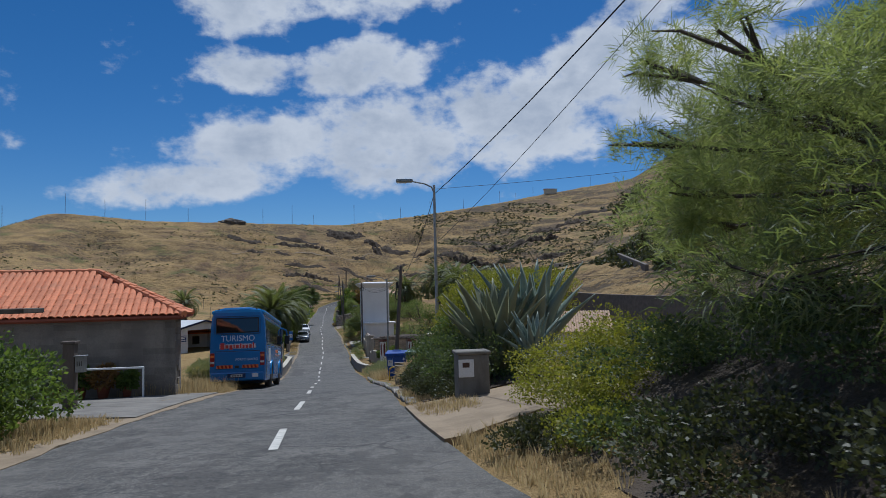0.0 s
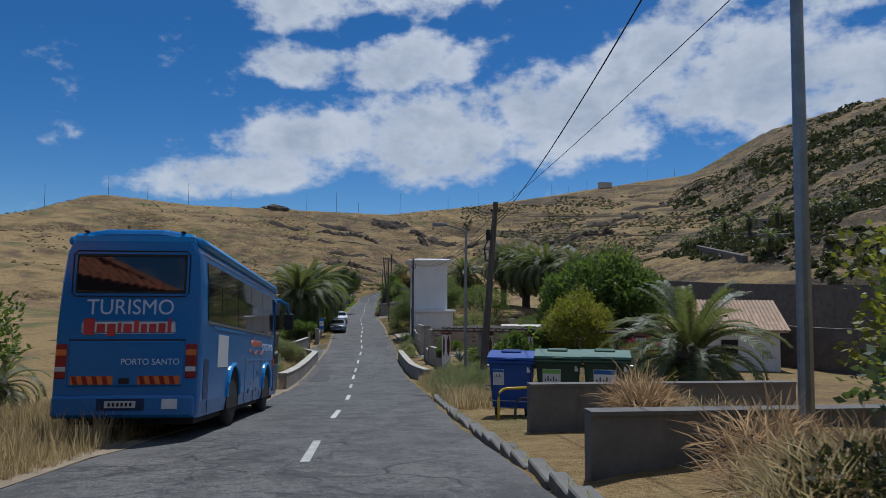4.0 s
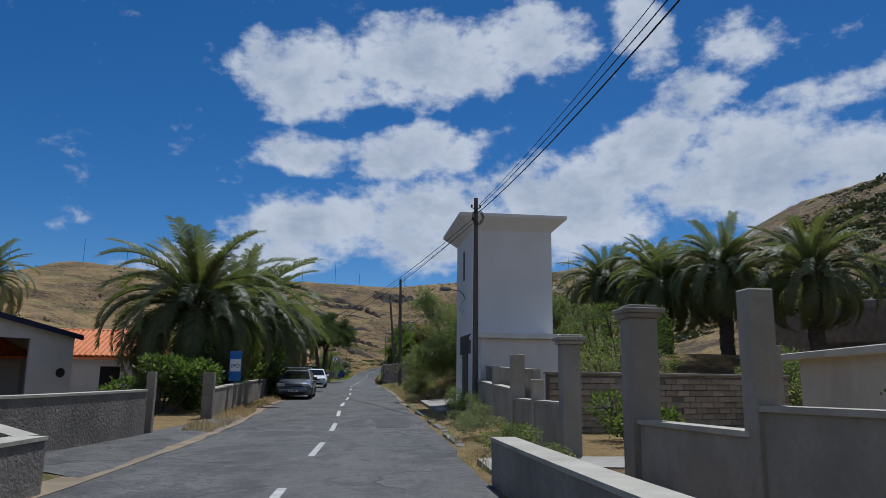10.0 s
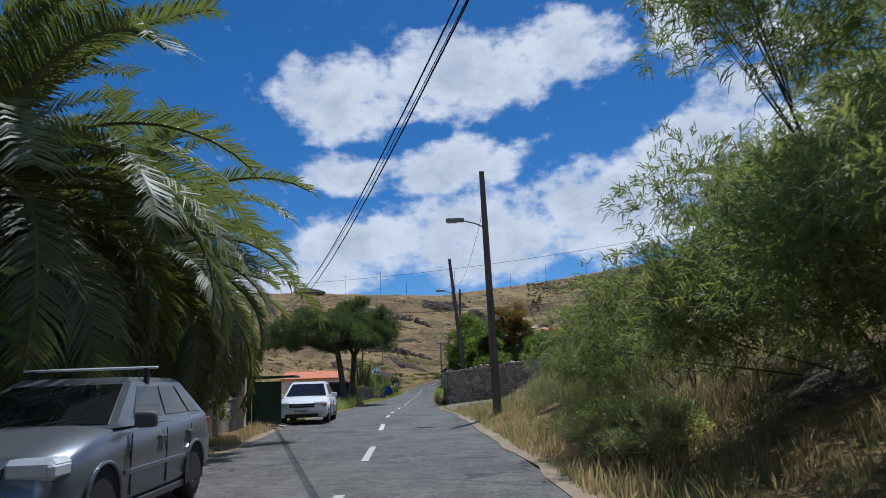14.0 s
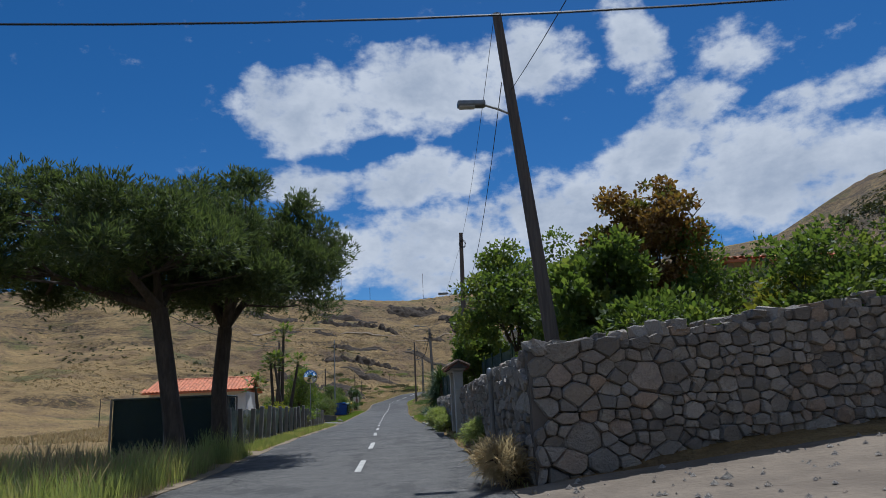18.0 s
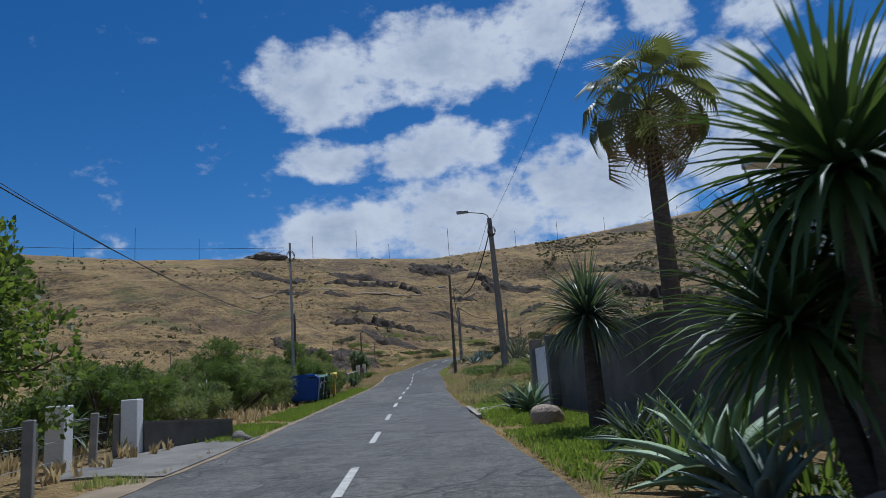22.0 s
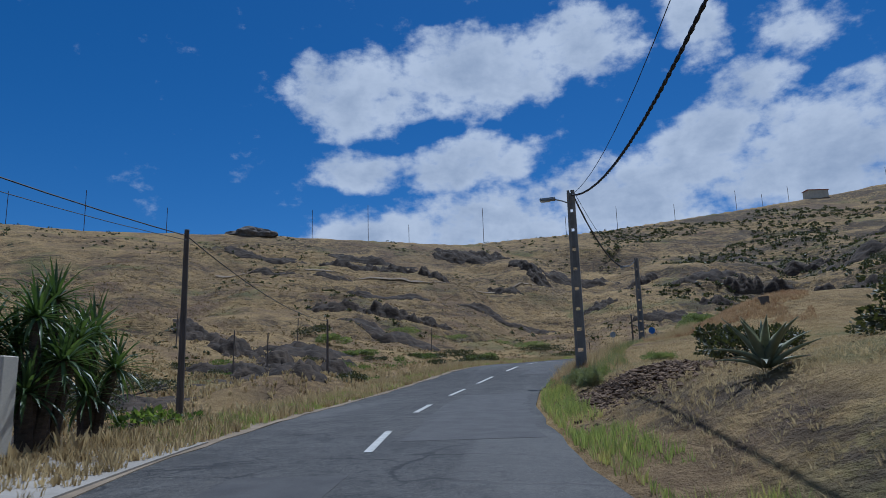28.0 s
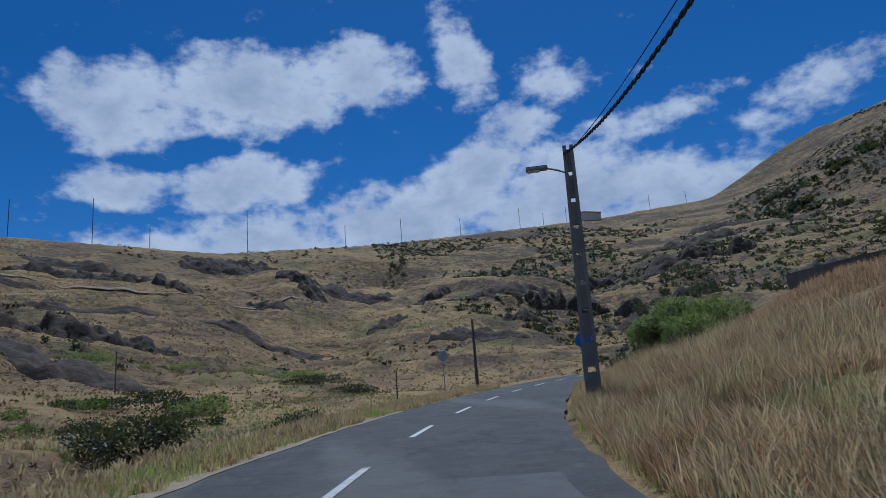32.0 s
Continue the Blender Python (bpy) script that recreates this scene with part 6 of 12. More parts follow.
def railing(name, pts, h0, h1, label, material, gap=0.13, r=0.008, cat="railing"):
    ob = thing(name, stand(pts[0][0], pts[0][1], h=0), label, cat)
    inv = ob.matrix_world.inverted()
    for (s0, d0), (s1, d1) in zip(pts, pts[1:]):
        for h in (h0 + 0.08, h1):
            part("rail", tubes([inv @ place(s0, d0, h), inv @ place(s1, d1, h)], r * 1.9, 5), material, ob)
        n = max(2, int(math.hypot(s1 - s0, d1 - d0) / gap))
        for i in range(n + 1):
            a = inv @ place(s0 + (s1 - s0) * i / n, d0 + (d1 - d0) * i / n, h0)
            part("bar", tubes([a, a + Vector((0, 0, h1 - h0 + (0.05 if i % 4 == 0 else 0)))], r, 5), material, ob)
    return ob


railing("railing", [(65.0, 4.8), (63.3, 6.9), (61.1, 9.2), (58.7, 11.3)], 0.1, 1.0, "thin rusty iron railing between the pergola pillars", M_RUST, gap=0.22)
# yard house with flat cream roof, and the tiled house behind it
def house_box(name, s, d, turn, w, l, h, label, wall=None, bottom=-0.5, holes=(), h0=0.0):
    p = place(s, d, h0)
    ob = thing(name, pose(p.x, p.y, p.z, 0, 0, turn_at(s) + turn), label, "house")
    t = 0.22
    for nm, dims in (("wall", (-w / 2, w / 2, 0, t, bottom, h)), ("wall", (-w / 2, w / 2, l - t, l, bottom, h)), ("wall", (-w / 2, -w / 2 + t, t, l - t, bottom, h)), ("wall", (w / 2 - t, w / 2, t, l - t, bottom, h))):
        part(nm, boxes(dims), wall or M_WHITE, ob)
    for face, a, z0, ww, hh, kind in holes:      # face f/l/r: front, left, right
        fw = 0.05
        mat = {"dark": M_DARK, "door": M_DOOR, "glass": M_GLASS, "blue": M_SIGNB}[kind]
        bm = boxes((a - ww / 2, a + ww / 2, -0.012, 0.03, z0, z0 + hh))
        fr = boxes((a - ww / 2 - fw, a + ww / 2 + fw, -0.03, 0.0, z0 + hh, z0 + hh + fw), (a - ww / 2 - fw, a - ww / 2, -0.03, 0.0, z0, z0 + hh), (a + ww / 2, a + ww / 2 + fw, -0.03, 0.0, z0, z0 + hh), (a - ww / 2 - fw, a + ww / 2 + fw, -0.05, 0.0, z0 - fw, z0))
        o = part("door" if kind in ("door",) else "window", bm, mat, ob)
        f2 = part("frame", fr, M_WHITE if kind != "dark" else M_CREAM, o)
        mm = {"f": Matrix(), "l": pose(-w / 2, l / 2, 0, 0, 0, -90), "r": pose(w / 2, l / 2, 0, 0, 0, 90)}[face]
        o.matrix_basis = mm
    return ob


def flat_roof(ob, w, l, h, t=0.18, over=0.35, material=None):
    part("roof", boxes((-w / 2 - over, w / 2 + over, -over, l + over, h, h + t), bevel=0.02), material or M_CREAM, ob)


def tile_slope(ob, a, b, c, e, material, rows, name="tile", rnd=1, maxn=300, ridge=True):
    """Barrel tiles over a roof slope: a-b the eave, e-c the ridge (local points)."""
    a, b, c, e = (Vector(q) for q in (a, b, c, e))
    n = max(2, int((b - a).length / 0.24))
    bm = bmesh.new()
    for i in range(7):
        pass
    vs = []
    for y, r in ((0, 0.125), (1.12, 0.108)):
        for i in range(6):
            w = math.pi * i / 5
            vs.append((math.cos(w) * r, y, math.sin(w) * r * 0.62))
    fs = [(i, i + 1, i + 7, i + 6) for i in range(5)]
    vs += [(x * 0.86, y, z * 0.8 - 0.012) for x, y, z in vs[:6]]
    fs += [(i + 1, i, 12 + i, 13 + i) for i in range(5)]
    me = mesh_of("tile", vs, fs, material)
    up = ((e + c) - (a + b)).normalized()
    run = (b - a).normalized()
    nrm = run.cross(up).normalized()
    h = ((e - a) - run * (e - a).dot(run)).length
    step = h / rows
    left, right = (e - a).dot(run), (b - a).length - (c - b).dot(run) * -1 if False else (c - a).dot(run)
    wid = (b - a).length
    joined_v, joined_f, made = [], [], 0
    rot = Matrix((run, up, nrm)).transposed()
    for j in range(rows):
        u = j / rows
        lo, hi = left * (u + 0.5 / rows), wid + (right - wid) * (u + 0.5 / rows)
        for i in range(n + 1):
            x = wid * i / n
            if x < lo - 0.05 or x > hi + 0.05:
                continue
            q = a + run * x + up * (step * j) + nrm * (0.03 + 0.006 * ((i * 7 + j * 3) % 3))
            m = Matrix.Translation(q) @ rot.to_4x4() @ pose(0, 0, 0, 2.0, 0, ((i * 13 + j * 7) % 5 - 2) * 0.6) @ Matrix.Diagonal((1, step, 1, 1))
            if made < maxn:
                o = new(name, me)
                o.parent, o.matrix_basis = ob, m
                made += 1
            else:
                k = len(joined_v)
                joined_v += [m @ Vector(v) for v in vs]
                joined_f += [tuple(k + w for w in f) for f in fs]
    if joined_v:
        o = new("tiles", mesh_of("tiles", joined_v, joined_f, material))
        o.parent = ob
        tagged(o, "", "", "", "stuff")


def roof_board(ob, pts, material, t=0.07, name="roof_deck"):
    bm = bmesh.new()
    top = [bm.verts.new(p) for p in pts]
    bot = [bm.verts.new((p[0], p[1], p[2] - t)) for p in pts]
    n = len(pts)
    bm.faces.new(top)
    bm.faces.new(bot[::-1])
    for i in range(n):
        bm.faces.new((top[i], bot[i], bot[(i + 1) % n], top[(i + 1) % n]))
    return part(name, bm, material, ob)


def ridge_tiles(ob, p, q, material, r=0.13, step=0.4):
    p, q = Vector(p), Vector(q)
    n = max(2, int((q - p).length / step))
    for i in range(n):
        a, b = p.lerp(q, i / n), p.lerp(q, min(1.0, (i + 1.12) / n))
        part("ridge_tile", tubes([a + Vector((0, 0, 0.05)), b + Vector((0, 0, 0.035))], [r, r * 0.85], 8), material, ob)


# house with the orange hipped roof and bare block walls
p = place(26.2, -5.6, 0)
hipped = thing("tiled_house", pose(p.x, p.y, p.z, 0, 0, turn_at(27)), "bare grey block house with an orange hipped tile roof", "house")
WH, LH, EAVE = 15.0, 6.0, 2.87
SIDE = ((0.0, 0.0), (-0.12, 1.45), (-3.3, LH))        # the gable end: a short return, then a slanting back corner
for dims in ((-WH, 0, 0, 0.2, -0.5, EAVE), (-WH, -3.3, LH - 0.2, LH, -0.5, EAVE), (-0.32, -0.12, 0.2, 1.45, -0.5, EAVE), (-WH, -WH + 0.2, 0.2, LH - 0.2, -0.5, EAVE)):
    part("wall", boxes(dims), M_SMEAR, hipped)
bm = bmesh.new()
slant = [[bm.verts.new((x, y, z)) for x, y in ((-0.12, 1.45), (-3.3, LH), (-3.44, LH - 0.14), (-0.28, 1.32))] for z in (-0.5, EAVE)]
for i in range(4):
    bm.faces.new((slant[0][i], slant[0][(i + 1) % 4], slant[1][(i + 1) % 4], slant[1][i]))
bm.faces.new(slant[1])
part("wall", bm, M_SMEAR, hipped)
ov, rise = 0.38, 1.7
e0, e1, e2, e3 = (-WH - ov, -ov, EAVE), (ov, -ov, EAVE), (ov - 0.1, 1.6, EAVE), (-WH - ov, LH + ov, EAVE)
e4 = (-3.2, LH + ov, EAVE)
r0, r1 = (-WH + 2.6, LH / 2, EAVE + rise), (-3.5, LH / 2, EAVE + rise)
roof_board(hipped, [e0, e1, r1, r0], M_RIDGE)
roof_board(hipped, [e1, e2, r1], M_RIDGE)
roof_board(hipped, [e2, e4, r1], M_RIDGE)
roof_board(hipped, [e4, e3, r0, r1], M_RIDGE)
tile_slope(hipped, e2, e4, r1, r1, M_TILE, 9, maxn=60)
tile_slope(hipped, e0, e1, r1, r0, M_TILE, 9, maxn=300)
tile_slope(hipped, e1, e2, r1, r1, M_TILE, 9, maxn=120)
for a, b in ((e1, r1), (e2, r1), (e4, r1), (r0, r1)):
    ridge_tiles(hipped, a, b, M_TILE)
part("cornice", boxes((-WH - 0.16, 0.12, -0.16, 0.0, EAVE - 0.14, EAVE - 0.02), (-0.14, 0.06, 0.0, 1.5, EAVE - 0.14, EAVE - 0.02)), M_RIDGE, hipped)
# its forecourt
post = thing("letterbox_post", stand(19.2, -6.6, h=0), "dark timber gatepost with a grey letterbox", "post")
part("shaft", boxes((-0.14, 0.14, -0.14, 0.14, -0.3, 1.75), (-0.18, 0.18, -0.18, 0.18, 1.75, 1.82), bevel=0.015), M_BEAM, post)
lb = part("letterbox", boxes((0.15, 0.37, -0.12, 0.10, 1.02, 1.42), (0.12, 0.40, -0.15, 0.13, 1.42, 1.45), bevel=0.012), M_STEEL, post, "grey metal letterbox")
part("number_bars", boxes((0.20, 0.22, -0.126, -0.121, 1.18, 1.30), (0.25, 0.27, -0.126, -0.121, 1.18, 1.30), (0.30, 0.32, -0.126, -0.121, 1.18, 1.30)), M_BLACK, lb)
porch = thing("porch_roof", stand(19.0, -9.6, h=0), "dark timber porch roof over the forecourt gate", "porch")
part("roof", boxes((-4.0, 2.2, -0.6, 0.6, 2.55, 2.68), bevel=0.02), M_BEAM, porch)
part("post", boxes((-0.1, 0.1, -0.1, 0.1, -0.3, 2.55), bevel=0.01), M_WOODB, porch)
rail = thing("white_rail", stand(24.9, -6.35, turn=0, h=0.1), "white painted steel rail before the pot plants", "rail")
part("post", tubes([(0, 0, -0.1), (0, 0, 0.98)], 0.035, 8), M_WHITE, rail)
part("post", tubes([(-5.2, 0, -0.1), (-5.2, 0, 0.98)], 0.035, 8), M_WHITE, rail)
part("bar", tubes([(0.03, 0, 0.96), (-5.2, 0, 0.96)], 0.035, 8), M_WHITE, rail)

# meter post on the ramp
mp = thing("meter_post", stand(16.0, 3.3, h=0), "grey concrete meter post with a white hatch", "meter post")
part("body", boxes((-0.36, 0.36, -0.3, 0.3, -0.4, 1.16), (-0.40, 0.40, -0.34, 0.34, 1.16, 1.24), bevel=0.02), M_CONC_D, mp)
hatch = part("hatch", boxes((-0.35, 0.0, -0.325, -0.3, 0.66, 1.06), bevel=0.008), M_WHITE, mp, "white meter hatch")
part("window", boxes((-0.26, -0.1, -0.33, -0.326, 0.88, 0.99)), M_RUST, hatch)

# long low orange-roofed workshop and the white shed
def gable_shed():
    a, b = place(89.24, -18.39, 0), place(95.75, -12.93, 0)
    ang = math.degrees(math.atan2(b.y - a.y, b.x - a.x))
    w = math.hypot(b.x - a.x, b.y - a.y)
    ob = thing("metal_shed", pose(a.x, a.y, a.z - 0.3, 0, 0, ang), "white sheet-metal shed with a dark open doorway", "shed")
    eave, apex, l = 3.29, 4.13, 14.0
    x0, x1, top = w * 0.19, w * 0.78, 3.1
    bm = bmesh.new()
    for q in ([(0, 0), (x0, 0), (x0, top), (0, top)], [(x1, 0), (w, 0), (w, top), (x1, top)], [(0, top), (w, top), (w, eave), (w / 2, apex), (0, eave)]):
        prism(bm, q, 0, 0.12)
    part("front_wall", bm, M_SHED, ob)
    part("side_wall", boxes((0, 0.12, 0.12, l, 0, eave)), M_SHED, ob)
    part("side_wall", boxes((w - 0.12, w, 0.12, l, 0, eave)), M_SHED, ob)
    part("back_wall", boxes((0.12, w - 0.12, l - 0.12, l, 0, eave)), M_SHED, ob)
    for sg in (0, 1):
        xs = (-0.25, w / 2) if sg == 0 else (w / 2, w + 0.25)
        zs = (eave - 0.04, apex + 0.06) if sg == 0 else (apex + 0.06, eave - 0.04)
        part("roof", prism(bmesh.new(), [(xs[0], zs[0]), (xs[1], zs[1]), (xs[1], zs[1] + 0.08), (xs[0], zs[0] + 0.08)], -0.2, l + 0.2), M_SHED, ob)
        part("verge_trim", prism(bmesh.new(), [(xs[0], zs[0] - 0.12), (xs[1], zs[1] - 0.12), (xs[1], zs[1] + 0.10), (xs[0], zs[0] + 0.10)], -0.27, -0.2), M_SHEDTR, ob, "dark blue verge trim")
    part("interior", boxes((0.15, w - 0.15, 6.0, 6.1, 0, eave - 0.1)), M_DARK, ob)
    part("interior_floor", boxes((0.15, w - 0.15, 0.1, 6.0, 0.29, 0.31)), M_CONC_D, ob)
    board = part("sign_board", boxes((0.25, 1.4, -0.05, -0.01, 1.75, 2.5), bevel=0.01), M_NAVY, ob, "navy sign with white bars")
    for z, ln in ((2.3, 0.95), (2.1, 0.8), (1.88, 0.9)):
        part("bar", boxes((0.35, 0.35 + ln, -0.058, -0.051, z, z + 0.11)), M_SIGNW, board)
    part("round_sign", lathe(bmesh.new(), [(0.2, -0.02), (0.2, 0.0)], 16, (w - 0.5, -0.01, 1.7), "y"), M_BLACK, ob)


gable_shed()
p = place(98.0, -10.4, 0)
ws = thing("orange_roof_house", pose(p.x, p.y, p.z, 0, 0, turn_at(98)), "low white house with a bright orange roof", "house")
for dims in ((-10, 0, 0, 0.2, -1.2, 2.0), (-0.2, 0, 0.2, 6, -1.2, 2.0), (-10, 0, 5.8, 6, -1.2, 2.0), (-10, -9.8, 0.2, 5.8, -1.2, 2.0)):
    part("wall", boxes(dims), M_WHITE, ws)
for x in (-1.7, -4.4, -7.2):
    wn = part("window", boxes((x - 0.45, x + 0.45, -0.02, 0.01, 0.5, 1.55)), M_DARK, ws)
    part("sill", boxes((x - 0.52, x + 0.52, -0.07, -0.001, 0.43, 0.5)), M_CREAM, wn)
roof_board(ws, [(-10.4, -0.7, 1.95), (0.3, -0.7, 1.95), (-0.9, 2.6, 3.3), (-9.4, 2.6, 3.3)], M_TILEB, 0.1)
roof_board(ws, [(0.3, -0.7, 1.95), (0.3, 6.4, 1.95), (-0.9, 2.6, 3.3)], M_TILEB, 0.1)
roof_board(ws, [(0.3, 6.4, 1.95), (-10.4, 6.4, 1.95), (-9.4, 2.6, 3.3), (-0.9, 2.6, 3.3)], M_TILEB, 0.1)
roof_board(ws, [(-10.4, 6.4, 1.95), (-10.4, -0.7, 1.95), (-9.4, 2.6, 3.3)], M_TILEB, 0.1)
tile_slope(ws, (-10.4, -0.7, 1.97), (0.3, -0.7, 1.97), (-0.9, 2.6, 3.32), (-9.4, 2.6, 3.32), M_TILEB, 9, maxn=0)
ridge_tiles(ws, (-9.4, 2.6, 3.3), (-0.9, 2.6, 3.3), M_TILEB)
ridge_tiles(ws, (0.3, -0.7, 1.95), (-0.9, 2.6, 3.3), M_TILEB)

# white transformer tower
p = place(91.1, 4.15, 0)
tw = thing("transformer_tower", pose(p.x, p.y, p.z, 0, 0, turn_at(93)), "tall plain white tower with a flared cap and low annex", "tower")
TW, TL, TH = 3.4, 4.3, 7.55
part("body", boxes((0, TW, 0, TL, -0.4, TH), bevel=0.015), M_WHITE, tw)
bm = bmesh.new()
lo, hi = [(0.02, 0.02), (TW - 0.02, 0.02), (TW - 0.02, TL - 0.02), (0.02, TL - 0.02)], [(-0.62, -0.5), (TW + 0.55, -0.5), (TW + 0.55, TL + 0.5), (-0.62, TL + 0.5)]
ring = [[bm.verts.new((x, y, z)) for x, y in q] for q, z in ((lo, TH - 0.1), (hi, TH + 0.42), (hi, TH + 0.55), ([(0.3, 0.3), (TW - 0.3, 0.3), (TW - 0.3, TL - 0.3), (0.3, TL - 0.3)], TH + 0.68))]
for a, b in zip(ring, ring[1:]):
    for k in range(4):
        bm.faces.new((a[k], a[(k + 1) % 4], b[(k + 1) % 4], b[k]))
bm.faces.new(ring[-1])
part("cap", bm, M_WHITE, tw)
annex = part("annex", boxes((0.02, TW + 0.35, -1.75, -0.002, -0.4, 2.85), bevel=0.012), M_WHITE, tw)
part("annex_roof", boxes((-0.12, TW + 0.6, -1.95, -0.002, 2.85, 3.05), bevel=0.02), M_WHITE, annex)
door = part("door", boxes((-0.03, 0.02, 0.95, 2.35, 0.1, 2.35), bevel=0.01), M_DOOR, tw, "dark grey double steel door")
part("leaf_joint", boxes((-0.036, -0.031, 1.64, 1.66, 0.12, 2.33)), M_BLACK, door)
for z in (0.25, 1.2, 2.15):
    part("hinge", boxes((-0.05, -0.03, 0.93, 0.99, z, z + 0.1), (-0.05, -0.03, 2.31, 2.37, z, z + 0.1)), M_RUST, door)
vent = part("vent_panel", boxes((-0.03, 0.02, 0.35, 3.0, 2.35, 3.15), bevel=0.01), M_DOOR, tw, "dark louvred vent panel")
for i in range(9):
    part("louvre", boxes((-0.055, -0.032, 1.0, 2.3, 2.42 + i * 0.075, 2.45 + i * 0.075)), M_DOOR, vent)
part("high_vent", boxes((-0.02, 0.02, 2.0, 2.35, 5.6, 6.9)), M_DOOR, tw)
arm = part("wall_lamp", tubes([(-0.02, 1.75, 4.72), (-0.1, 1.75, 4.95), (-0.3, 1.75, 5.1), (-0.75, 1.72, 5.15)], 0.025, 6), M_STEEL, tw, "bracket lamp with loose cable")
part("lamp_head", boxes((-1.15, -0.65, 1.62, 1.84, 5.08, 5.22), bevel=0.04), M_STEEL, arm)
part("loose_cable", tubes([(-0.03, 1.75, 4.75), (-0.2, 1.75, 4.5), (-0.28, 1.72, 4.3), (-0.12, 1.72, 4.1), (-0.05, 1.74, 4.3)], 0.008, 4), M_WIRE, arm)

# roadside blue sign
sg = thing("blue_sign", stand(90.1, -5.0, h=0), "blue and white sheet sign on a thin post", "sign")
part("post", tubes([(0, 0, -0.2), (0, 0, 2.25)], 0.025, 6), M_STEEL, sg)
bd = part("board", boxes((-0.22, 0.22, -0.04, -0.015, 1.15, 2.25), bevel=0.008), M_SIGNB, sg)
part("panel", boxes((-0.19, 0.19, -0.046, -0.041, 1.5, 1.95)), M_SIGNW, bd)
tx = part("lettering", letters("IPO", 0.2, M_BLACK), None, bd)
tx.matrix_basis = pose(0, -0.05, 1.64, 90, 0, 0)

# gateposts and gates on the left
for s, d, top, w in ((81.4, -5.6, 1.55, 0.2), (86.6, -5.25, 1.5, 0.34)):
    pillar(s, d, top, w, "grey rendered square gatepost", M_RENDER, None, "driveway gateposts", "gatepost")
for s, d in ((116.7, -5.35), (119.0, -5.1)):
    pillar(s, d, 1.6 if s < 118 else 1.4, 0.3, "pale rendered gatepost beside a green gate", M_CREAM, None, "green gateposts", "gatepost")
gt = thing("green_gate", stand(117.9, -5.25, turn=-6, h=0), "dark green sheet-metal gate, closed", "gate")
for x in (-0.5, 0.5):
    leaf = part("leaf", boxes((x - 0.48, x + 0.48, -0.03, 0.03, 0.08, 1.45), bevel=0.01), M_BING, gt)
    part("frame", boxes((x - 0.48, x + 0.48, -0.045, -0.031, 0.08, 0.16), (x - 0.48, x + 0.48, -0.045, -0.031, 1.37, 1.45), (x - 0.48, x - 0.40, -0.045, -0.031, 0.16, 1.37), (x + 0.40, x + 0.48, -0.045, -0.031, 0.16, 1.37)), M_BING, leaf)
part("top_roof", boxes((-1.3, 1.5, -0.35, 0.35, 1.55, 1.62)), M_BING, gt)

# house with the long orange roof behind the net fence
p = place(176.2, -9.6, 0)
lh = thing("white_house", pose(p.x, p.y, p.z - 0.4, 0, 0, turn_at(176) + 3), "low white house with a shallow orange tile roof", "house")
for dims in ((-6, 0, 0, 0.2, -0.3, 3.0), (-0.2, 0, 0.2, 6, -0.3, 3.0), (-6, 0, 5.8, 6, -0.3, 3.0), (-6, -5.8, 0.2, 5.8, -0.3, 3.0)):
    part("wall", boxes(dims), M_WHITE, lh)
for x in (-4.3, -2.0):
    part("window", boxes((x - 0.45, x + 0.45, -0.02, 0.01, 1.0, 2.1)), M_DARK, lh)
roof_board(lh, [(-6.4, -0.5, 3.05), (0.4, -0.5, 3.05), (0.2, 3.0, 3.95), (-6.2, 3.0, 3.95)], M_TILE)
roof_board(lh, [(-6.4, 6.5, 3.05), (-6.2, 3.0, 3.95), (0.2, 3.0, 3.95), (0.4, 6.5, 3.05)], M_TILE)
tile_slope(lh, (-6.4, -0.5, 3.05), (0.4, -0.5, 3.05), (0.2, 3.0, 3.95), (-6.2, 3.0, 3.95), M_TILE, 8, maxn=230)
ridge_tiles(lh, (-6.2, 3.0, 3.95), (0.2, 3.0, 3.95), M_TILE)

# white two-storey house above the dark wall
hw = house_box("white_villa", 171.6, 13.6, 0, 8.0, 16.0, 6.0, "white rendered house with blue shutters and a tiled roof", M_WHITE, holes=(("l", -3.5, 4.0, 0.9, 1.1, "blue"), ("l", 3.0, 4.0, 0.9, 1.1, "blue"), ("f", -1.5, 4.0, 0.9, 1.1, "glass")))
part("eave_slab", boxes((-4.7, 4.7, -0.7, 16.7, 6.0, 6.16), bevel=0.02), M_WHITE, hw)
roof_board(hw, [(-4.4, -0.4, 6.18), (4.4, -0.4, 6.18), (0, 4.0, 8.0)], M_TILE_P)
roof_board(hw, [(-4.4, -0.4, 6.18), (0, 4.0, 8.0), (0, 12.0, 8.0), (-4.4, 16.4, 6.18)], M_TILE_P)
roof_board(hw, [(4.4, -0.4, 6.18), (4.4, 16.4, 6.18), (0, 12.0, 8.0), (0, 4.0, 8.0)], M_TILE_P)
tile_slope(hw, (-4.4, 16.4, 6.18), (-4.4, -0.4, 6.18), (0, 4.0, 8.0), (0, 12.0, 8.0), M_TILE_P, 10, maxn=0)
for x, y, t in ((-3.0, 9.0, 9.6), (-3.6, 2.5, 10.2)):
    an = part("aerial", tubes([(x, y, 6.3), (x + 0.1, y, t)], 0.03, 5), M_RUST, hw)
    part("crossbar", tubes([(x - 0.25, y, t - 0.3), (x + 0.4, y, t - 0.15)], 0.015, 4), M_RUST, an)

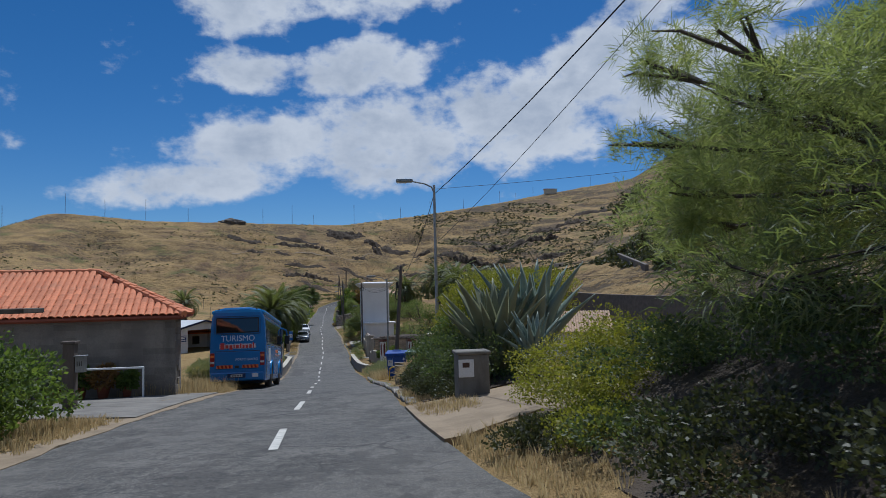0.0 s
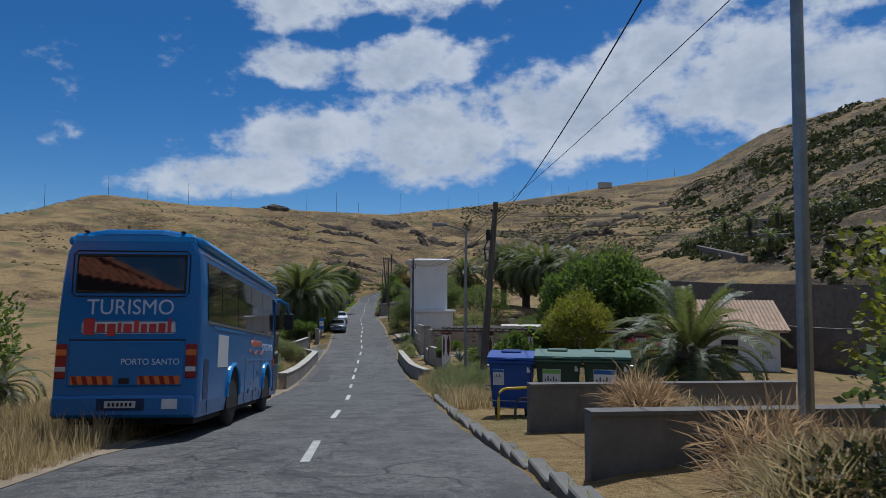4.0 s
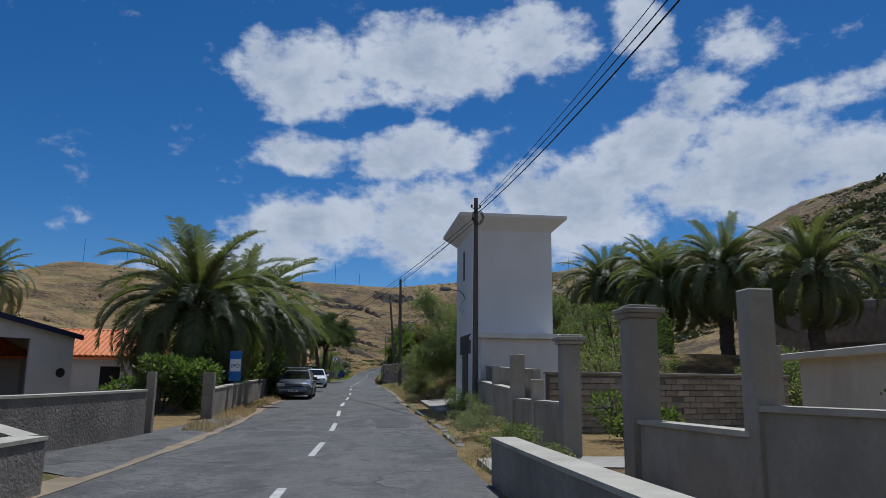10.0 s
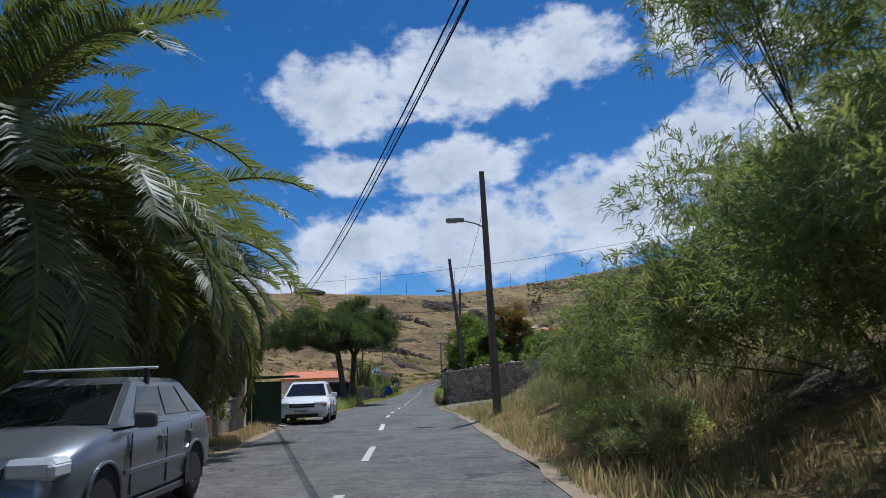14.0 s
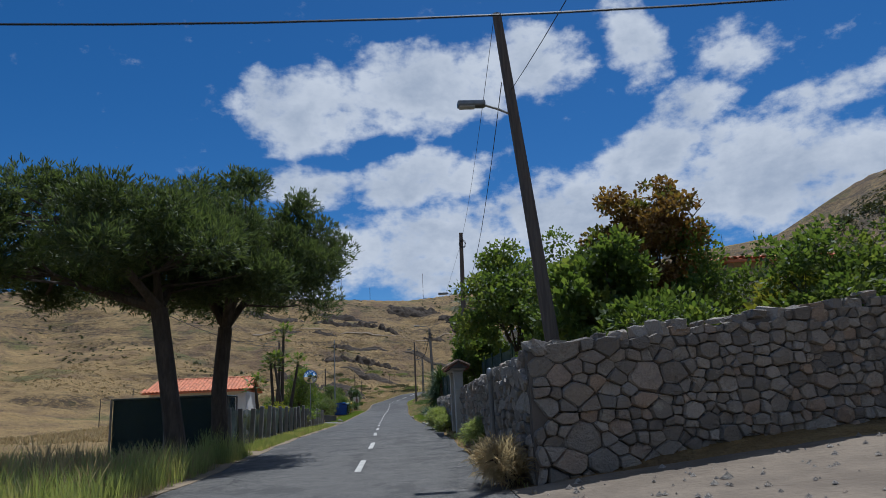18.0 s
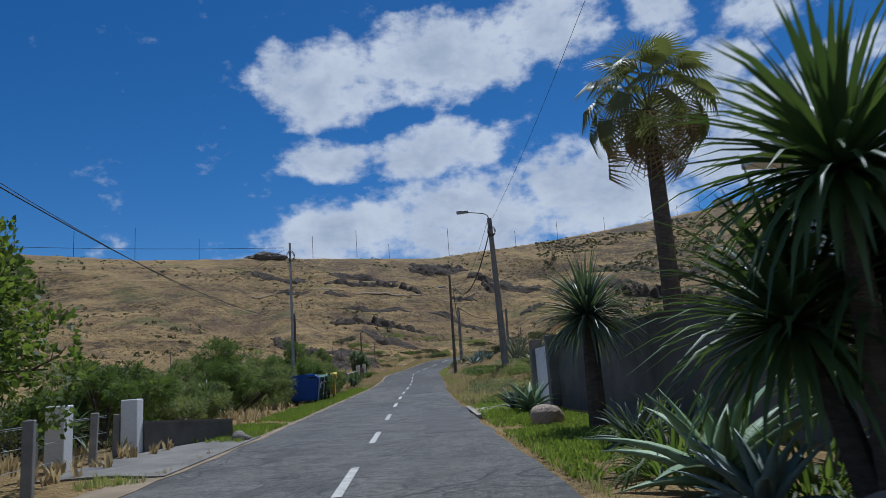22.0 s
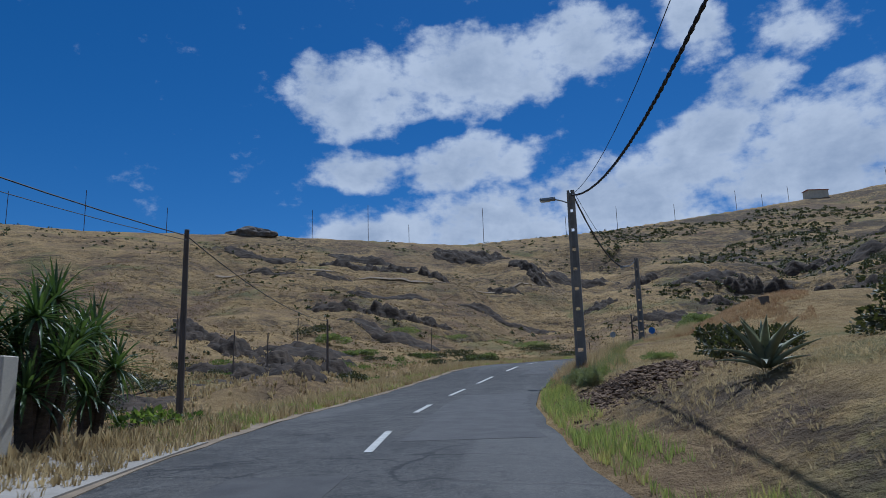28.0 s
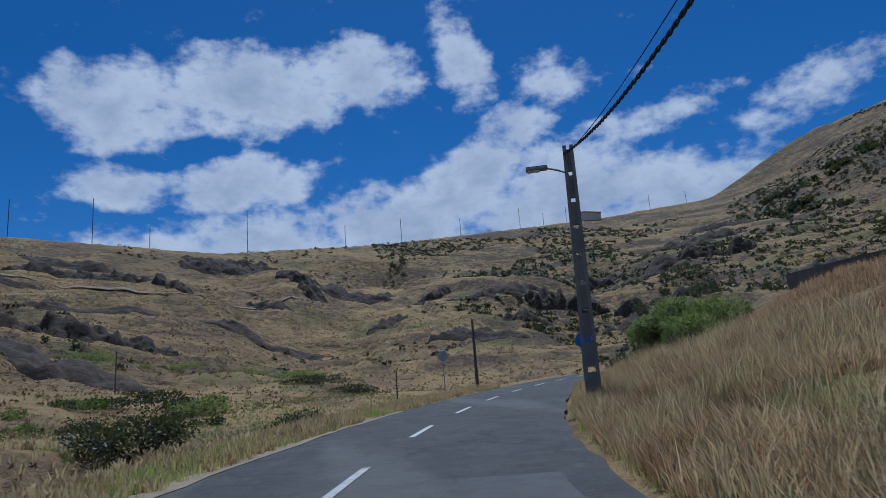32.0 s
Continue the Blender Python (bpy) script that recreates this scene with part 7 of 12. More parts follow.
# buildings of the yard and beyond
yh = house_box("yard_house", 74.0, 14.5, -12, 9.0, 6.0, 2.1, "low cream yard building with a shaded opening", M_CREAM, holes=(("f", -2.2, 0.1, 2.6, 1.7, "dark"), ("f", 2.4, 0.7, 1.0, 1.0, "dark")))
flat_roof(yh, 9.0, 6.0, 2.1)
th = house_box("pale_tiled_house", 63.5, 20.5, -18, 10.0, 7.0, 2.6, "white house with a faded clay tile roof and chimney", M_WHITE, holes=(("f", -2.0, 0.8, 1.0, 1.2, "dark"), ("f", 2.0, 0.8, 1.0, 1.2, "dark")))
roof_board(th, [(-5.4, -0.5, 2.6), (5.4, -0.5, 2.6), (5.4, 3.5, 4.4), (-5.4, 3.5, 4.4)], M_TILE_P)
roof_board(th, [(-5.4, 7.5, 2.6), (-5.4, 3.5, 4.4), (5.4, 3.5, 4.4), (5.4, 7.5, 2.6)], M_TILE_P)
tile_slope(th, (-5.4, -0.5, 2.6), (5.4, -0.5, 2.6), (5.4, 3.5, 4.4), (-5.4, 3.5, 4.4), M_TILE_P, 11, maxn=280)
part("chimney", boxes((-1.6, -1.1, 2.6, 3.1, 3.8, 5.2), (-1.68, -1.02, 2.52, 3.18, 5.2, 5.32), bevel=0.01), M_CREAM, th)
rh = house_box("hillside_house", 150.0, 14.0, 0, 6.0, 8.0, 3.6, "cream house with a red tile edge among trees", M_CREAM, h0=1.6, holes=(("f", -1.2, 1.2, 1.1, 1.1, "dark"),))
roof_board(rh, [(-3.4, -0.4, 3.6), (3.4, -0.4, 3.6), (3.4, 4, 4.1), (-3.4, 4, 4.1)], M_TILE)
roof_board(rh, [(-3.4, 8.4, 3.6), (-3.4, 4, 4.1), (3.4, 4, 4.1), (3.4, 8.4, 3.6)], M_TILE)
tile_slope(rh, (-3.4, -0.4, 3.6), (3.4, -0.4, 3.6), (3.4, 4, 4.1), (-3.4, 4, 4.1), M_TILE, 9, maxn=200)
for x, y, w in ((70, 210, 4.0), (50, 300, 3.0)):
    z = land1(x, y)
    hut = thing("stone_hut", pose(x, y, z, 0, 0, 20), "small ruined stone hut on the hillside", "hut", "hillside huts")
    part("wall", boxes((-w / 2, w / 2, -1.5, 1.5, -1, 2.4), bevel=0.05), M_STONE, hut)
    part("doorway", boxes((-0.5, 0.5, -1.52, -1.49, 0, 1.8)), M_DARK, hut)
p = land1(94, 592)
hut = thing("ridge_house", pose(94, 592, p - 0.5, 0, 0, 10), "small pale house on the skyline", "house")
part("wall", boxes((-5, 5, -2.5, 2.5, -1, 3.5)), M_CREAM, hut)
part("roof", boxes((-5.4, 5.4, -2.9, 2.9, 3.5, 3.8)), M_RIDGE, hut)
for x, y, q in ((-136, 450, 5.5), (-131, 451, 4.0), (-141, 449, 3.5)):
    bm = bmesh.new()
    bmesh.ops.create_icosphere(bm, subdivisions=3, radius=1.0)
    for v in bm.verts:
        v.co *= 1 + 0.35 * noise.noise(v.co * 1.7 + Vector((x, y, 0)))
        v.co = Vector((v.co.x * q, v.co.y * q * 0.7, v.co.z * q * 0.42))
    solid("rock_outcrop", bm_mesh("rock_outcrop", bm, M_STONE_D), pose(x, y, land1(x, y) + 0.6), "dark rock outcrop on the ridge", "rock", "ridge rocks")

# fences with shade net on the left
def net_fence(s0, s1, d, h, label, gap=1.5, net=True, wires=False):
    ob = thing("post_fence", stand(s0, d, h=0), label, "fence")
    inv = ob.matrix_world.inverted()
    n = int((s1 - s0) / gap)
    rng = random.Random(int(s0))
    for i in range(n + 1):
        s = s0 + (s1 - s0) * i / n
        p = place(s, d, 0)
        g = place(s, d).z - 0.3
        o = part("post", boxes((-0.07, 0.07, -0.06, 0.06, g - p.z, h + rng.uniform(-0.05, 0.08)), bevel=0.012), M_POST, ob)
        o.matrix_basis = inv @ pose(p.x, p.y, p.z, rng.uniform(-2, 2), rng.uniform(-3, 3), turn_at(s) + rng.uniform(-8, 8))
    if net:
        vs, fs = [], []
        ss = np.arange(s0, s1 + 0.01, 0.25)
        for i, s in enumerate(ss):
            p = place(s, d - 0.09, 0)
            for j in range(6):
                u = j / 5
                w = 0.05 * noise.noise((s * 1.3, u * 3, 2)) + 0.02 * noise.noise((s * 5, u * 2, 8))
                q = p + Vector((w, w * 0.3, -0.35 + (h + 0.3) * u + 0.03 * math.sin(s * 4.2) * u))
                vs.append(inv @ q)
        for i in range(len(ss) - 1):
            for j in range(5):
                fs.append((i * 6 + j, (i + 1) * 6 + j, (i + 1) * 6 + j + 1, i * 6 + j + 1))
        part("shade_net", mesh_of("shade_net", vs, fs, M_NET, True), None, ob, "dark green shade netting")
    if wires:
        for h2 in (0.25, 0.6, 0.95, h - 0.08):
            part("wire", tubes([inv @ place(s, d, h2) for s in np.arange(s0, s1 + 0.1, 2.0)], 0.006, 4), M_STEEL, ob)
    return ob


net_fence(150.3, 167.5, -4.95, 1.3, "row of grey posts with dark green shade net")
net_fence(167.5, 181.0, -5.0, 1.15, "row of grey posts with wire mesh", net=False, wires=True)
net_fence(183.0, 187.5, -6.6, 1.0, "short garden fence with wire mesh", net=False, wires=True, gap=1.0)
bx = thing("net_shelter", stand(152.6, -7.2, h=0), "dark green netted shelter behind the fence", "shelter")
for dims in ((-1.6, 1.6, -1.2, -1.16, -0.6, 1.72), (-1.6, 1.6, 1.16, 1.2, -0.6, 1.70), (-1.6, -1.56, -1.16, 1.16, -0.6, 1.71), (1.56, 1.6, -1.16, 1.16, -0.6, 1.71)):
    part("side", boxes(dims, bevel=0.01), M_NET, bx)
part("roof", boxes((-1.66, 1.66, -1.26, 1.26, 1.72, 1.77), bevel=0.015), M_NET, bx)
for x, y in ((-1.64, -1.24), (1.64, -1.24), (0.0, -1.24), (1.64, 1.24), (1.64, 0.0)):
    part("post", tubes([(x, y, -0.6), (x, y, 1.74)], 0.035, 7), M_POST, bx)


def net_wall(s0, s1, d0, d1, h0, h1, label):
    ob = thing("garden_net", stand(s0, d0, h=0), label, "fence")
    inv = ob.matrix_world.inverted()
    vs, fs = [], []
    n = int((s1 - s0) / 0.3)
    for i in range(n + 1):
        u = i / n
        s, d = s0 + (s1 - s0) * u, d0 + (d1 - d0) * u
        for j in range(8):
            w = j / 7
            q = place(s, d + 0.06 * noise.noise((s, w * 3, 4)), h0 + (h1 - h0) * w - 0.05 * abs(math.sin(s * 1.05)) * w)
            vs.append(inv @ q)
    for i in range(n):
        for j in range(7):
            fs.append((i * 8 + j, (i + 1) * 8 + j, (i + 1) * 8 + j + 1, i * 8 + j + 1))
    part("shade_net", mesh_of("shade_net", vs, fs, M_NET, True), None, ob)
    for i in range(int((s1 - s0) / 2.2) + 1):
        s = s0 + 2.2 * i
        d = d0 + (d1 - d0) * (s - s0) / (s1 - s0)
        part("post", tubes([inv @ place(s, d - 0.06, h0 - 0.5), inv @ place(s, d - 0.06, h1 + 0.08)], 0.03, 6), M_BING, ob)


net_wall(146.5, 154.6, 3.1, 3.2, 1.6, 2.6, "tall dark green garden net above the stone wall")
net_wall(157.8, 167.4, 2.75, 2.65, 1.1, 2.5, "tall dark green garden net above the low stone wall")

# tiled gateway in the stone wall
gw = thing("tiled_gateway", stand(156.05, 2.33, h=0), "cream gateway with a small tiled roof", "gateway")
for y in (-0.97, 0.97):
    part("post", boxes((-0.16, 0.16, y - 0.2, y + 0.2, -0.4, 2.3), (-0.19, 0.19, y - 0.23, y + 0.23, 2.22, 2.3), bevel=0.012), M_GATEW, gw)
part("half_post", boxes((-0.18, 0.18, -1.48, -1.175, -0.4, 1.55), (-0.21, 0.21, -1.5, -1.175, 1.55, 1.61), bevel=0.012), M_GATEW, gw)
part("lintel", boxes((-0.26, 0.26, -1.35, 1.45, 2.302, 2.37), bevel=0.01), M_GATEW, gw)
for g in (-1.42, 1.4):
    part("gable", prism(bmesh.new(), [(-0.34, 2.37), (0.34, 2.37), (0.34, 2.4), (0.0, 2.58), (-0.34, 2.4)], g, g + 0.12), M_CONC_D, gw, "dark concrete gable end")
roof_board(gw, [(-0.4, -1.42, 2.4), (-0.4, 1.52, 2.4), (0, 1.52, 2.6), (0, -1.42, 2.6)], M_RIDGE, 0.05)
roof_board(gw, [(0.4, -1.42, 2.4), (0, -1.42, 2.6), (0, 1.52, 2.6), (0.4, 1.52, 2.4)], M_RIDGE, 0.05)
tile_slope(gw, (-0.4, 1.52, 2.4), (-0.4, -1.42, 2.4), (0, -1.42, 2.6), (0, 1.52, 2.6), M_TILE_P, 2)
tile_slope(gw, (0.4, -1.42, 2.4), (0.4, 1.52, 2.4), (0, 1.52, 2.6), (0, -1.42, 2.6), M_TILE_P, 2)
ridge_tiles(gw, (0, -1.42, 2.58), (0, 1.52, 2.58), M_CONC_D, 0.08)
part("lamp", lathe(bmesh.new(), [(0.07, 0), (0.1, 0.06), (0.04, 0.12)], 10, (0, 0.1, 2.18)), M_LAMPGL, gw)
gl = part("gate_leaf", boxes((-0.02, 0.02, -0.74, 0.74, 0.1, 0.16), (-0.02, 0.02, -0.74, 0.74, 1.5, 1.56), (-0.02, 0.02, -0.74, -0.69, 0.16, 1.5), (-0.02, 0.02, 0.69, 0.74, 0.16, 1.5)), M_RUST, gw)
for i in range(18):
    part("bar", tubes([(0, -0.66 + i * 0.0776, 0.1), (0, -0.66 + i * 0.0776, 1.62 + 0.16 * math.sin(i / 17 * math.pi))], 0.011, 5), M_RUST, gl)
part("house_number", boxes((-0.175, -0.161, 0.90, 0.92, 1.35, 1.45), (-0.175, -0.161, 0.96, 0.98, 1.35, 1.45), (-0.175, -0.161, 1.02, 1.04, 1.35, 1.45)), M_BLACK, gw)

# road mirror
rm = thing("road_mirror", stand(171.0, -4.9, h=0), "round convex road mirror on a thin post", "mirror")
part("post", tubes([(0, 0, -0.6), (0, 0, 2.75)], 0.03, 8), M_STEEL, rm)
dish = part("rim", lathe(bmesh.new(), [(0.36, 0.06), (0.42, 0.0), (0.42, -0.03), (0.38, -0.05)], 24, (0, 0, 3.05), "y"), M_PAD, rm)
part("mirror_face", lathe(bmesh.new(), [(0.385, -0.05), (0.30, -0.085), (0.18, -0.11), (0.05, -0.12)], 24, (0, 0, 3.05), "y"), M_MIRROR, dish, smooth_shade=True)

# cabinets and boxes by the drive
ub = thing("utility_cabinet", stand(175.6, 4.75, h=0), "tall grey double utility cabinet", "cabinet")
part("body", boxes((-0.5, 0.5, -0.25, 0.25, -0.2, 1.5), (-0.55, 0.55, -0.3, 0.3, 1.5, 1.56), bevel=0.015), M_CONC, ub)
for x in (-0.24, 0.24):
    part("door", boxes((x - 0.22, x + 0.22, -0.27, -0.25, 0.1, 1.42), bevel=0.006), M_STEEL, ub)
mb = thing("meter_box", stand(171.6, 6.2, h=0), "low cream meter box with a small door", "meter box")
part("body", boxes((-0.55, 0.55, -0.3, 0.3, -0.2, 0.85), (-0.6, 0.6, -0.34, 0.34, 0.85, 0.91), bevel=0.02), M_CREAM, mb)
dr = part("door", boxes((-0.42, -0.02, -0.32, -0.3, 0.15, 0.7), bevel=0.006), M_WHITE, mb)
part("window", boxes((-0.26, -0.16, -0.326, -0.321, 0.45, 0.62)), M_BLACK, dr)
for s, d, q in ((175.2, 2.75, 0.42), (187.6, 3.0, 0.36), (74.2, 6.4, 0.3), (189.6, -4.4, 0.22)):
    bm = bmesh.new()
    bmesh.ops.create_icosphere(bm, subdivisions=3, radius=q)
    for v in bm.verts:
        v.co *= 1 + 0.4 * noise.noise(v.co * (0.8 / q) + Vector((s, d, 0)))
        v.co.z *= 0.85
    solid("boulder", bm_mesh("boulder", bm, M_STONE), stand(s, d) @ pose(0, 0, q * 0.35), "rough grey-brown boulder at the road edge", "rock", "roadside boulders")

# white gate between grey pillars
for s, d in ((193.1, 4.35), (196.8, 4.45)):
    pillar(s, d, 2.25, 0.42, "dark grey square gate pillar", M_CONC_D, None, "white gate pillars", "gate_pillar")
wg = thing("white_gate", stand(194.95, 4.42, h=0), "plain white sheet-metal gate, closed", "gate")
part("leaf", boxes((-0.03, 0.03, -1.6, 1.6, 0.1, 1.95), bevel=0.01), M_WHITE, wg)
part("stile", boxes((-0.045, -0.031, -1.6, -1.52, 0.1, 1.95), (-0.045, -0.031, 1.52, 1.6, 0.1, 1.95), (-0.045, -0.031, -1.52, 1.52, 1.87, 1.95)), M_WHITE, wg)
for s, d in ((187.6, -6.3), (185.2, -6.7)):
    pillar(s, d, 1.25, 0.36, "white-capped low rendered gatepost", M_WHITE, None, "low gateposts", "gatepost")
for s, d in ((245.9, -6.75), (248.4, -6.35)):
    pillar(s, d, 1.55, 0.36, "white and grey gatepost of the wooden gate", M_CREAM, None, "wooden gate posts", "gatepost")
bg = thing("wooden_gate", stand(247.15, -6.55, turn=-9, h=0), "arched red-brown wooden gate, closed", "gate")
for i in range(15):
    x = -1.0 + i * 0.143
    o = part("board", boxes((-0.025, 0.025, x - 0.065, x + 0.065, 0.06, 1.12 + 0.22 * math.cos(x * 1.35)), bevel=0.006), M_WOODB, bg)
part("rail", boxes((0.026, 0.06, -1.05, 1.05, 0.3, 0.4), (0.026, 0.06, -1.05, 1.05, 0.95, 1.05)), M_WOODB, bg)
lb = thing("wall_letterbox", stand(244.3, -6.75, h=0), "pale letterbox on the garden wall", "letterbox")
part("box", boxes((0.1, 0.26, -0.2, 0.2, 0.55, 0.85), bevel=0.012), M_CREAM, lb)
part("slot", boxes((0.261, 0.265, -0.12, 0.12, 0.74, 0.77)), M_BLACK, lb)
# the back of a round sign at the bend
rs = thing("round_sign", stand(316.0, -7.0, h=0.2), "back of a round grey road sign on a post", "sign")
part("post", tubes([(0, 0, -0.6), (0, 0, 2.2)], 0.03, 6), M_STEEL, rs)
part("disc", lathe(bmesh.new(), [(0.32, -0.01), (0.33, 0.0), (0.32, 0.01)], 20, (0, 0.02, 2.0), "y"), M_STEEL, rs)
rs = thing("blue_sign", stand(299.0, 2.5, h=0.4), "small round blue road sign at the bend", "sign")
part("post", tubes([(0, 0, -0.6), (0, 0, 1.6)], 0.025, 6), M_STEEL, rs)
part("disc", lathe(bmesh.new(), [(0.26, -0.01), (0.27, 0.0), (0.26, 0.01)], 20, (0, -0.03, 1.5), "y"), M_SIGNB, rs)
# loose rubble bank
rng = random.Random(5)
vs, fs = [], []
for i in range(3000):
    s, d = rng.gauss(254.4, 1.7), max(2.3, rng.gauss(4.0, 1.0))
    p = place(s, d)
    q = rng.uniform(0.02, 0.065)
    hgt = 0.22 * math.exp(-((s - 254.4) / 2.0) ** 2) * math.exp(-((d - 4.2) / 1.2) ** 2) * rng.uniform(0.0, 1.0)
    k = len(vs)
    vs += [(p.x + rng.uniform(-1, 1) * q + a * q, p.y + b * q, p.z + hgt + c * q * 0.7) for a, b, c in ((1, 0, 0), (0, 1, 0.2), (-1, 0.1, 0), (0, -1, -0.1), (0.1, 0.1, 1), (0, 0, -0.8))]
    fs += [(k, k + 1, k + 4), (k + 1, k + 2, k + 4), (k + 2, k + 3, k + 4), (k + 3, k, k + 4), (k + 1, k, k + 5), (k + 2, k + 1, k + 5), (k + 3, k + 2, k + 5), (k, k + 3, k + 5)]
tagged(new("rubble", mesh_of("rubble", vs, fs, M_RUBBLE)), "heap of brown earth and broken stone beside the road", "rubble", "", "stuff")

# ---- vehicles and bins ----
def wheel(parent, x, y, r, w, out, rim=None, name="wheel"):
    """A wheel in the y-z plane; out is the side that shows."""
    bm = bmesh.new()
    lathe(bm, [(r * 0.6, -w / 2), (r * 0.93, -w / 2), (r, -w * 0.32), (r, w * 0.32), (r * 0.93, w / 2), (r * 0.6, w / 2)], 22, (x, y, r), "x")
    wh = part(name, bm, M_BLACK, parent, "black tyre", True)
    bm = bmesh.new()
    lathe(bm, [(r * 0.62, out * w * 0.44), (r * 0.58, out * w * 0.5), (r * 0.5, out * w * 0.36), (r * 0.2, out * w * 0.42), (r * 0.14, out * w * 0.5), (0.01, out * w * 0.5)], 20, (x, y, r), "x")
    for k in range(6):
        a = k * math.pi / 3
        c, sn = math.cos(a) * r * 0.34, math.sin(a) * r * 0.34
        box(bm, x + out * w * 0.40 - 0.01, x + out * w * 0.40 + 0.02, y + c - 0.05 * r * 2, y + c + 0.05 * r * 2, r + sn - 0.1 * r, r + sn + 0.1 * r)
    part("rim", bm, rim or M_ALLOY, wh)
    return wh


def arch(parent, x, y, r, out, material, z0=0.0, name="wheel_arch"):
    bm = bmesh.new()
    vs = []
    for i in range(13):
        a = math.pi * i / 12
        vs.append(((x + out * 0.006), y + math.cos(a) * r, r * 0.95 + math.sin(a) * r))
    vs += [(x + out * 0.006, y - r, z0), (x + out * 0.006, y + r, z0)]
    a = [bm.verts.new(v) for v in vs]
    b = [bm.verts.new((v[0] - out * 0.05, v[1], v[2])) for v in vs]
    bm.faces.new(a)
    bm.faces.new(b[::-1])
    for i in range(len(vs)):
        bm.faces.new((a[i], b[i], b[(i + 1) % len(vs)], a[(i + 1) % len(vs)]))
    part(name, bm, M_DARK, parent)
    part("arch_rim", tubes([(x + out * 0.012, y + math.cos(q) * r * 1.04, r * 0.95 + math.sin(q) * r * 1.04) for q in [math.pi * i / 14 for i in range(15)]], 0.045 if r > 0.45 else 0.02, 6), material, parent)


def on_slope(s0, s1, d0, d1, h=0.02):
    """The pose of a vehicle that stands on the road's slope from s0 to s1."""
    a, b = place(s0, d0, h), place(s1, d1, h)
    v = b - a
    return pose(a.x, a.y, a.z, math.degrees(math.atan2(v.z, math.hypot(v.x, v.y))), 0, math.degrees(math.atan2(-v.x, v.y)))


def coach():
    m = on_slope(33.2, 42.6, -4.42, -4.45) @ Matrix.Diagonal((1, 1, 1.07, 1))
    ob = thing("coach", m, "blue tourist coach parked on the verge", "bus")
    out = []
    for x, z in ((-1.22, 0.34), (-1.25, 0.6), (-1.25, 1.9), (-1.22, 2.6), (-1.17, 3.1), (-1.08, 3.32), (-0.9, 3.44), (-0.5, 3.5)):
        out.append((x, z))
    out = out + [(-x, z) for x, z in out[::-1]]
    bm = bmesh.new()
    rings = []
    for y, k, dz in ((0.0, 0.955, 0.03), (0.05, 0.985, 0.01), (0.16, 1.0, 0), (5.0, 1.0, 0), (9.0, 1.0, 0), (9.35, 0.98, 0.0), (9.5, 0.93, 0.03)):
        rings.append([bm.verts.new((x * k, y, (z - 1.9) * (k if y < 1 else 1.0) + 1.9 - dz)) for x, z in out])
    n = len(out)
    for a, b in zip(rings, rings[1:]):
        for i in range(n):
            bm.faces.new((a[i], a[(i + 1) % n], b[(i + 1) % n], b[i]))
    bm.faces.new(rings[0])
    bm.faces.new(rings[-1][::-1])
    part("body", bm, M_BUS, ob)
    for sx in (-1, 1):
        part("roof_edge", tubes([(sx * 1.10, 0.12, 3.29), (sx * 1.13, 0.5, 3.29), (sx * 1.13, 8.9, 3.29), (sx * 1.1, 9.3, 3.25)], 0.085, 8), M_BUSL, ob, "bright blue roof edge", True)
    part("roof_edge", boxes((-1.06, 1.06, -0.004, 0.3, 3.22, 3.41), bevel=0.05), M_BUSL, ob, "bright blue roof edge")
    # rear: window, panels, lamps
    part("rear_window", boxes((-0.98, 0.98, -0.022, 0.06, 2.38, 3.06), bevel=0.06), M_GLASS, ob, "dark tinted rear window")
    part("window_gasket", boxes((-1.02, 1.02, -0.012, 0.05, 2.33, 3.11), bevel=0.07), M_BLACK, ob)
    part("engine_lid", boxes((-0.98, 0.98, -0.03, 0.04, 0.86, 1.60), bevel=0.02), M_BUS, ob)
    part("lid_gap", boxes((-1.0, 1.0, -0.012, 0.03, 1.60, 1.625)), M_BLACK, ob)
    part("rear_bumper", boxes((-1.2, 1.2, -0.10, 0.12, 0.36, 0.72), bevel=0.05), M_BUS, ob)
    for x0 in (-0.92, 0.22):
        o = part("reflector", boxes((x0, x0 + 0.72, -0.042, -0.02, 0.89, 1.03), bevel=0.006), M_ORANGE, ob, "orange and red striped reflector")
        for k in range(4):
            bm = bmesh.new()
            prism(bm, [(x0 + 0.06 + k * 0.17, 0.893), (x0 + 0.14 + k * 0.17, 0.893), (x0 + 0.10 + k * 0.17, 1.027), (x0 + 0.02 + k * 0.17, 1.027)], -0.046, -0.041)
            part("stripe", bm, M_REDL, o)
    for sx in (-1, 1):
        lamp = part("tail_lamp", boxes((sx * 1.11 - 0.1, sx * 1.11 + 0.1, -0.02, 0.07, 0.98, 1.56), bevel=0.025), M_REDL, ob, "dark red tail lamp cluster")
        part("lamp_band", boxes((sx * 1.11 - 0.09, sx * 1.11 + 0.09, -0.03, 0.0, 1.10, 1.18), bevel=0.01), M_CLEARL, lamp)
        part("lamp_band", boxes((sx * 1.11 - 0.09, sx * 1.11 + 0.09, -0.03, 0.0, 1.36, 1.46), bevel=0.01), M_ORANGE, lamp)
        part("marker", boxes((sx * 0.85 - 0.04, sx * 0.85 + 0.04, 0.0, 0.08, 3.42, 3.46), bevel=0.01), M_BLACK, ob)
    pl = part("number_plate", boxes((-0.28, 0.24, -0.125, -0.102, 0.52, 0.63), bevel=0.004), M_PLATE, ob)
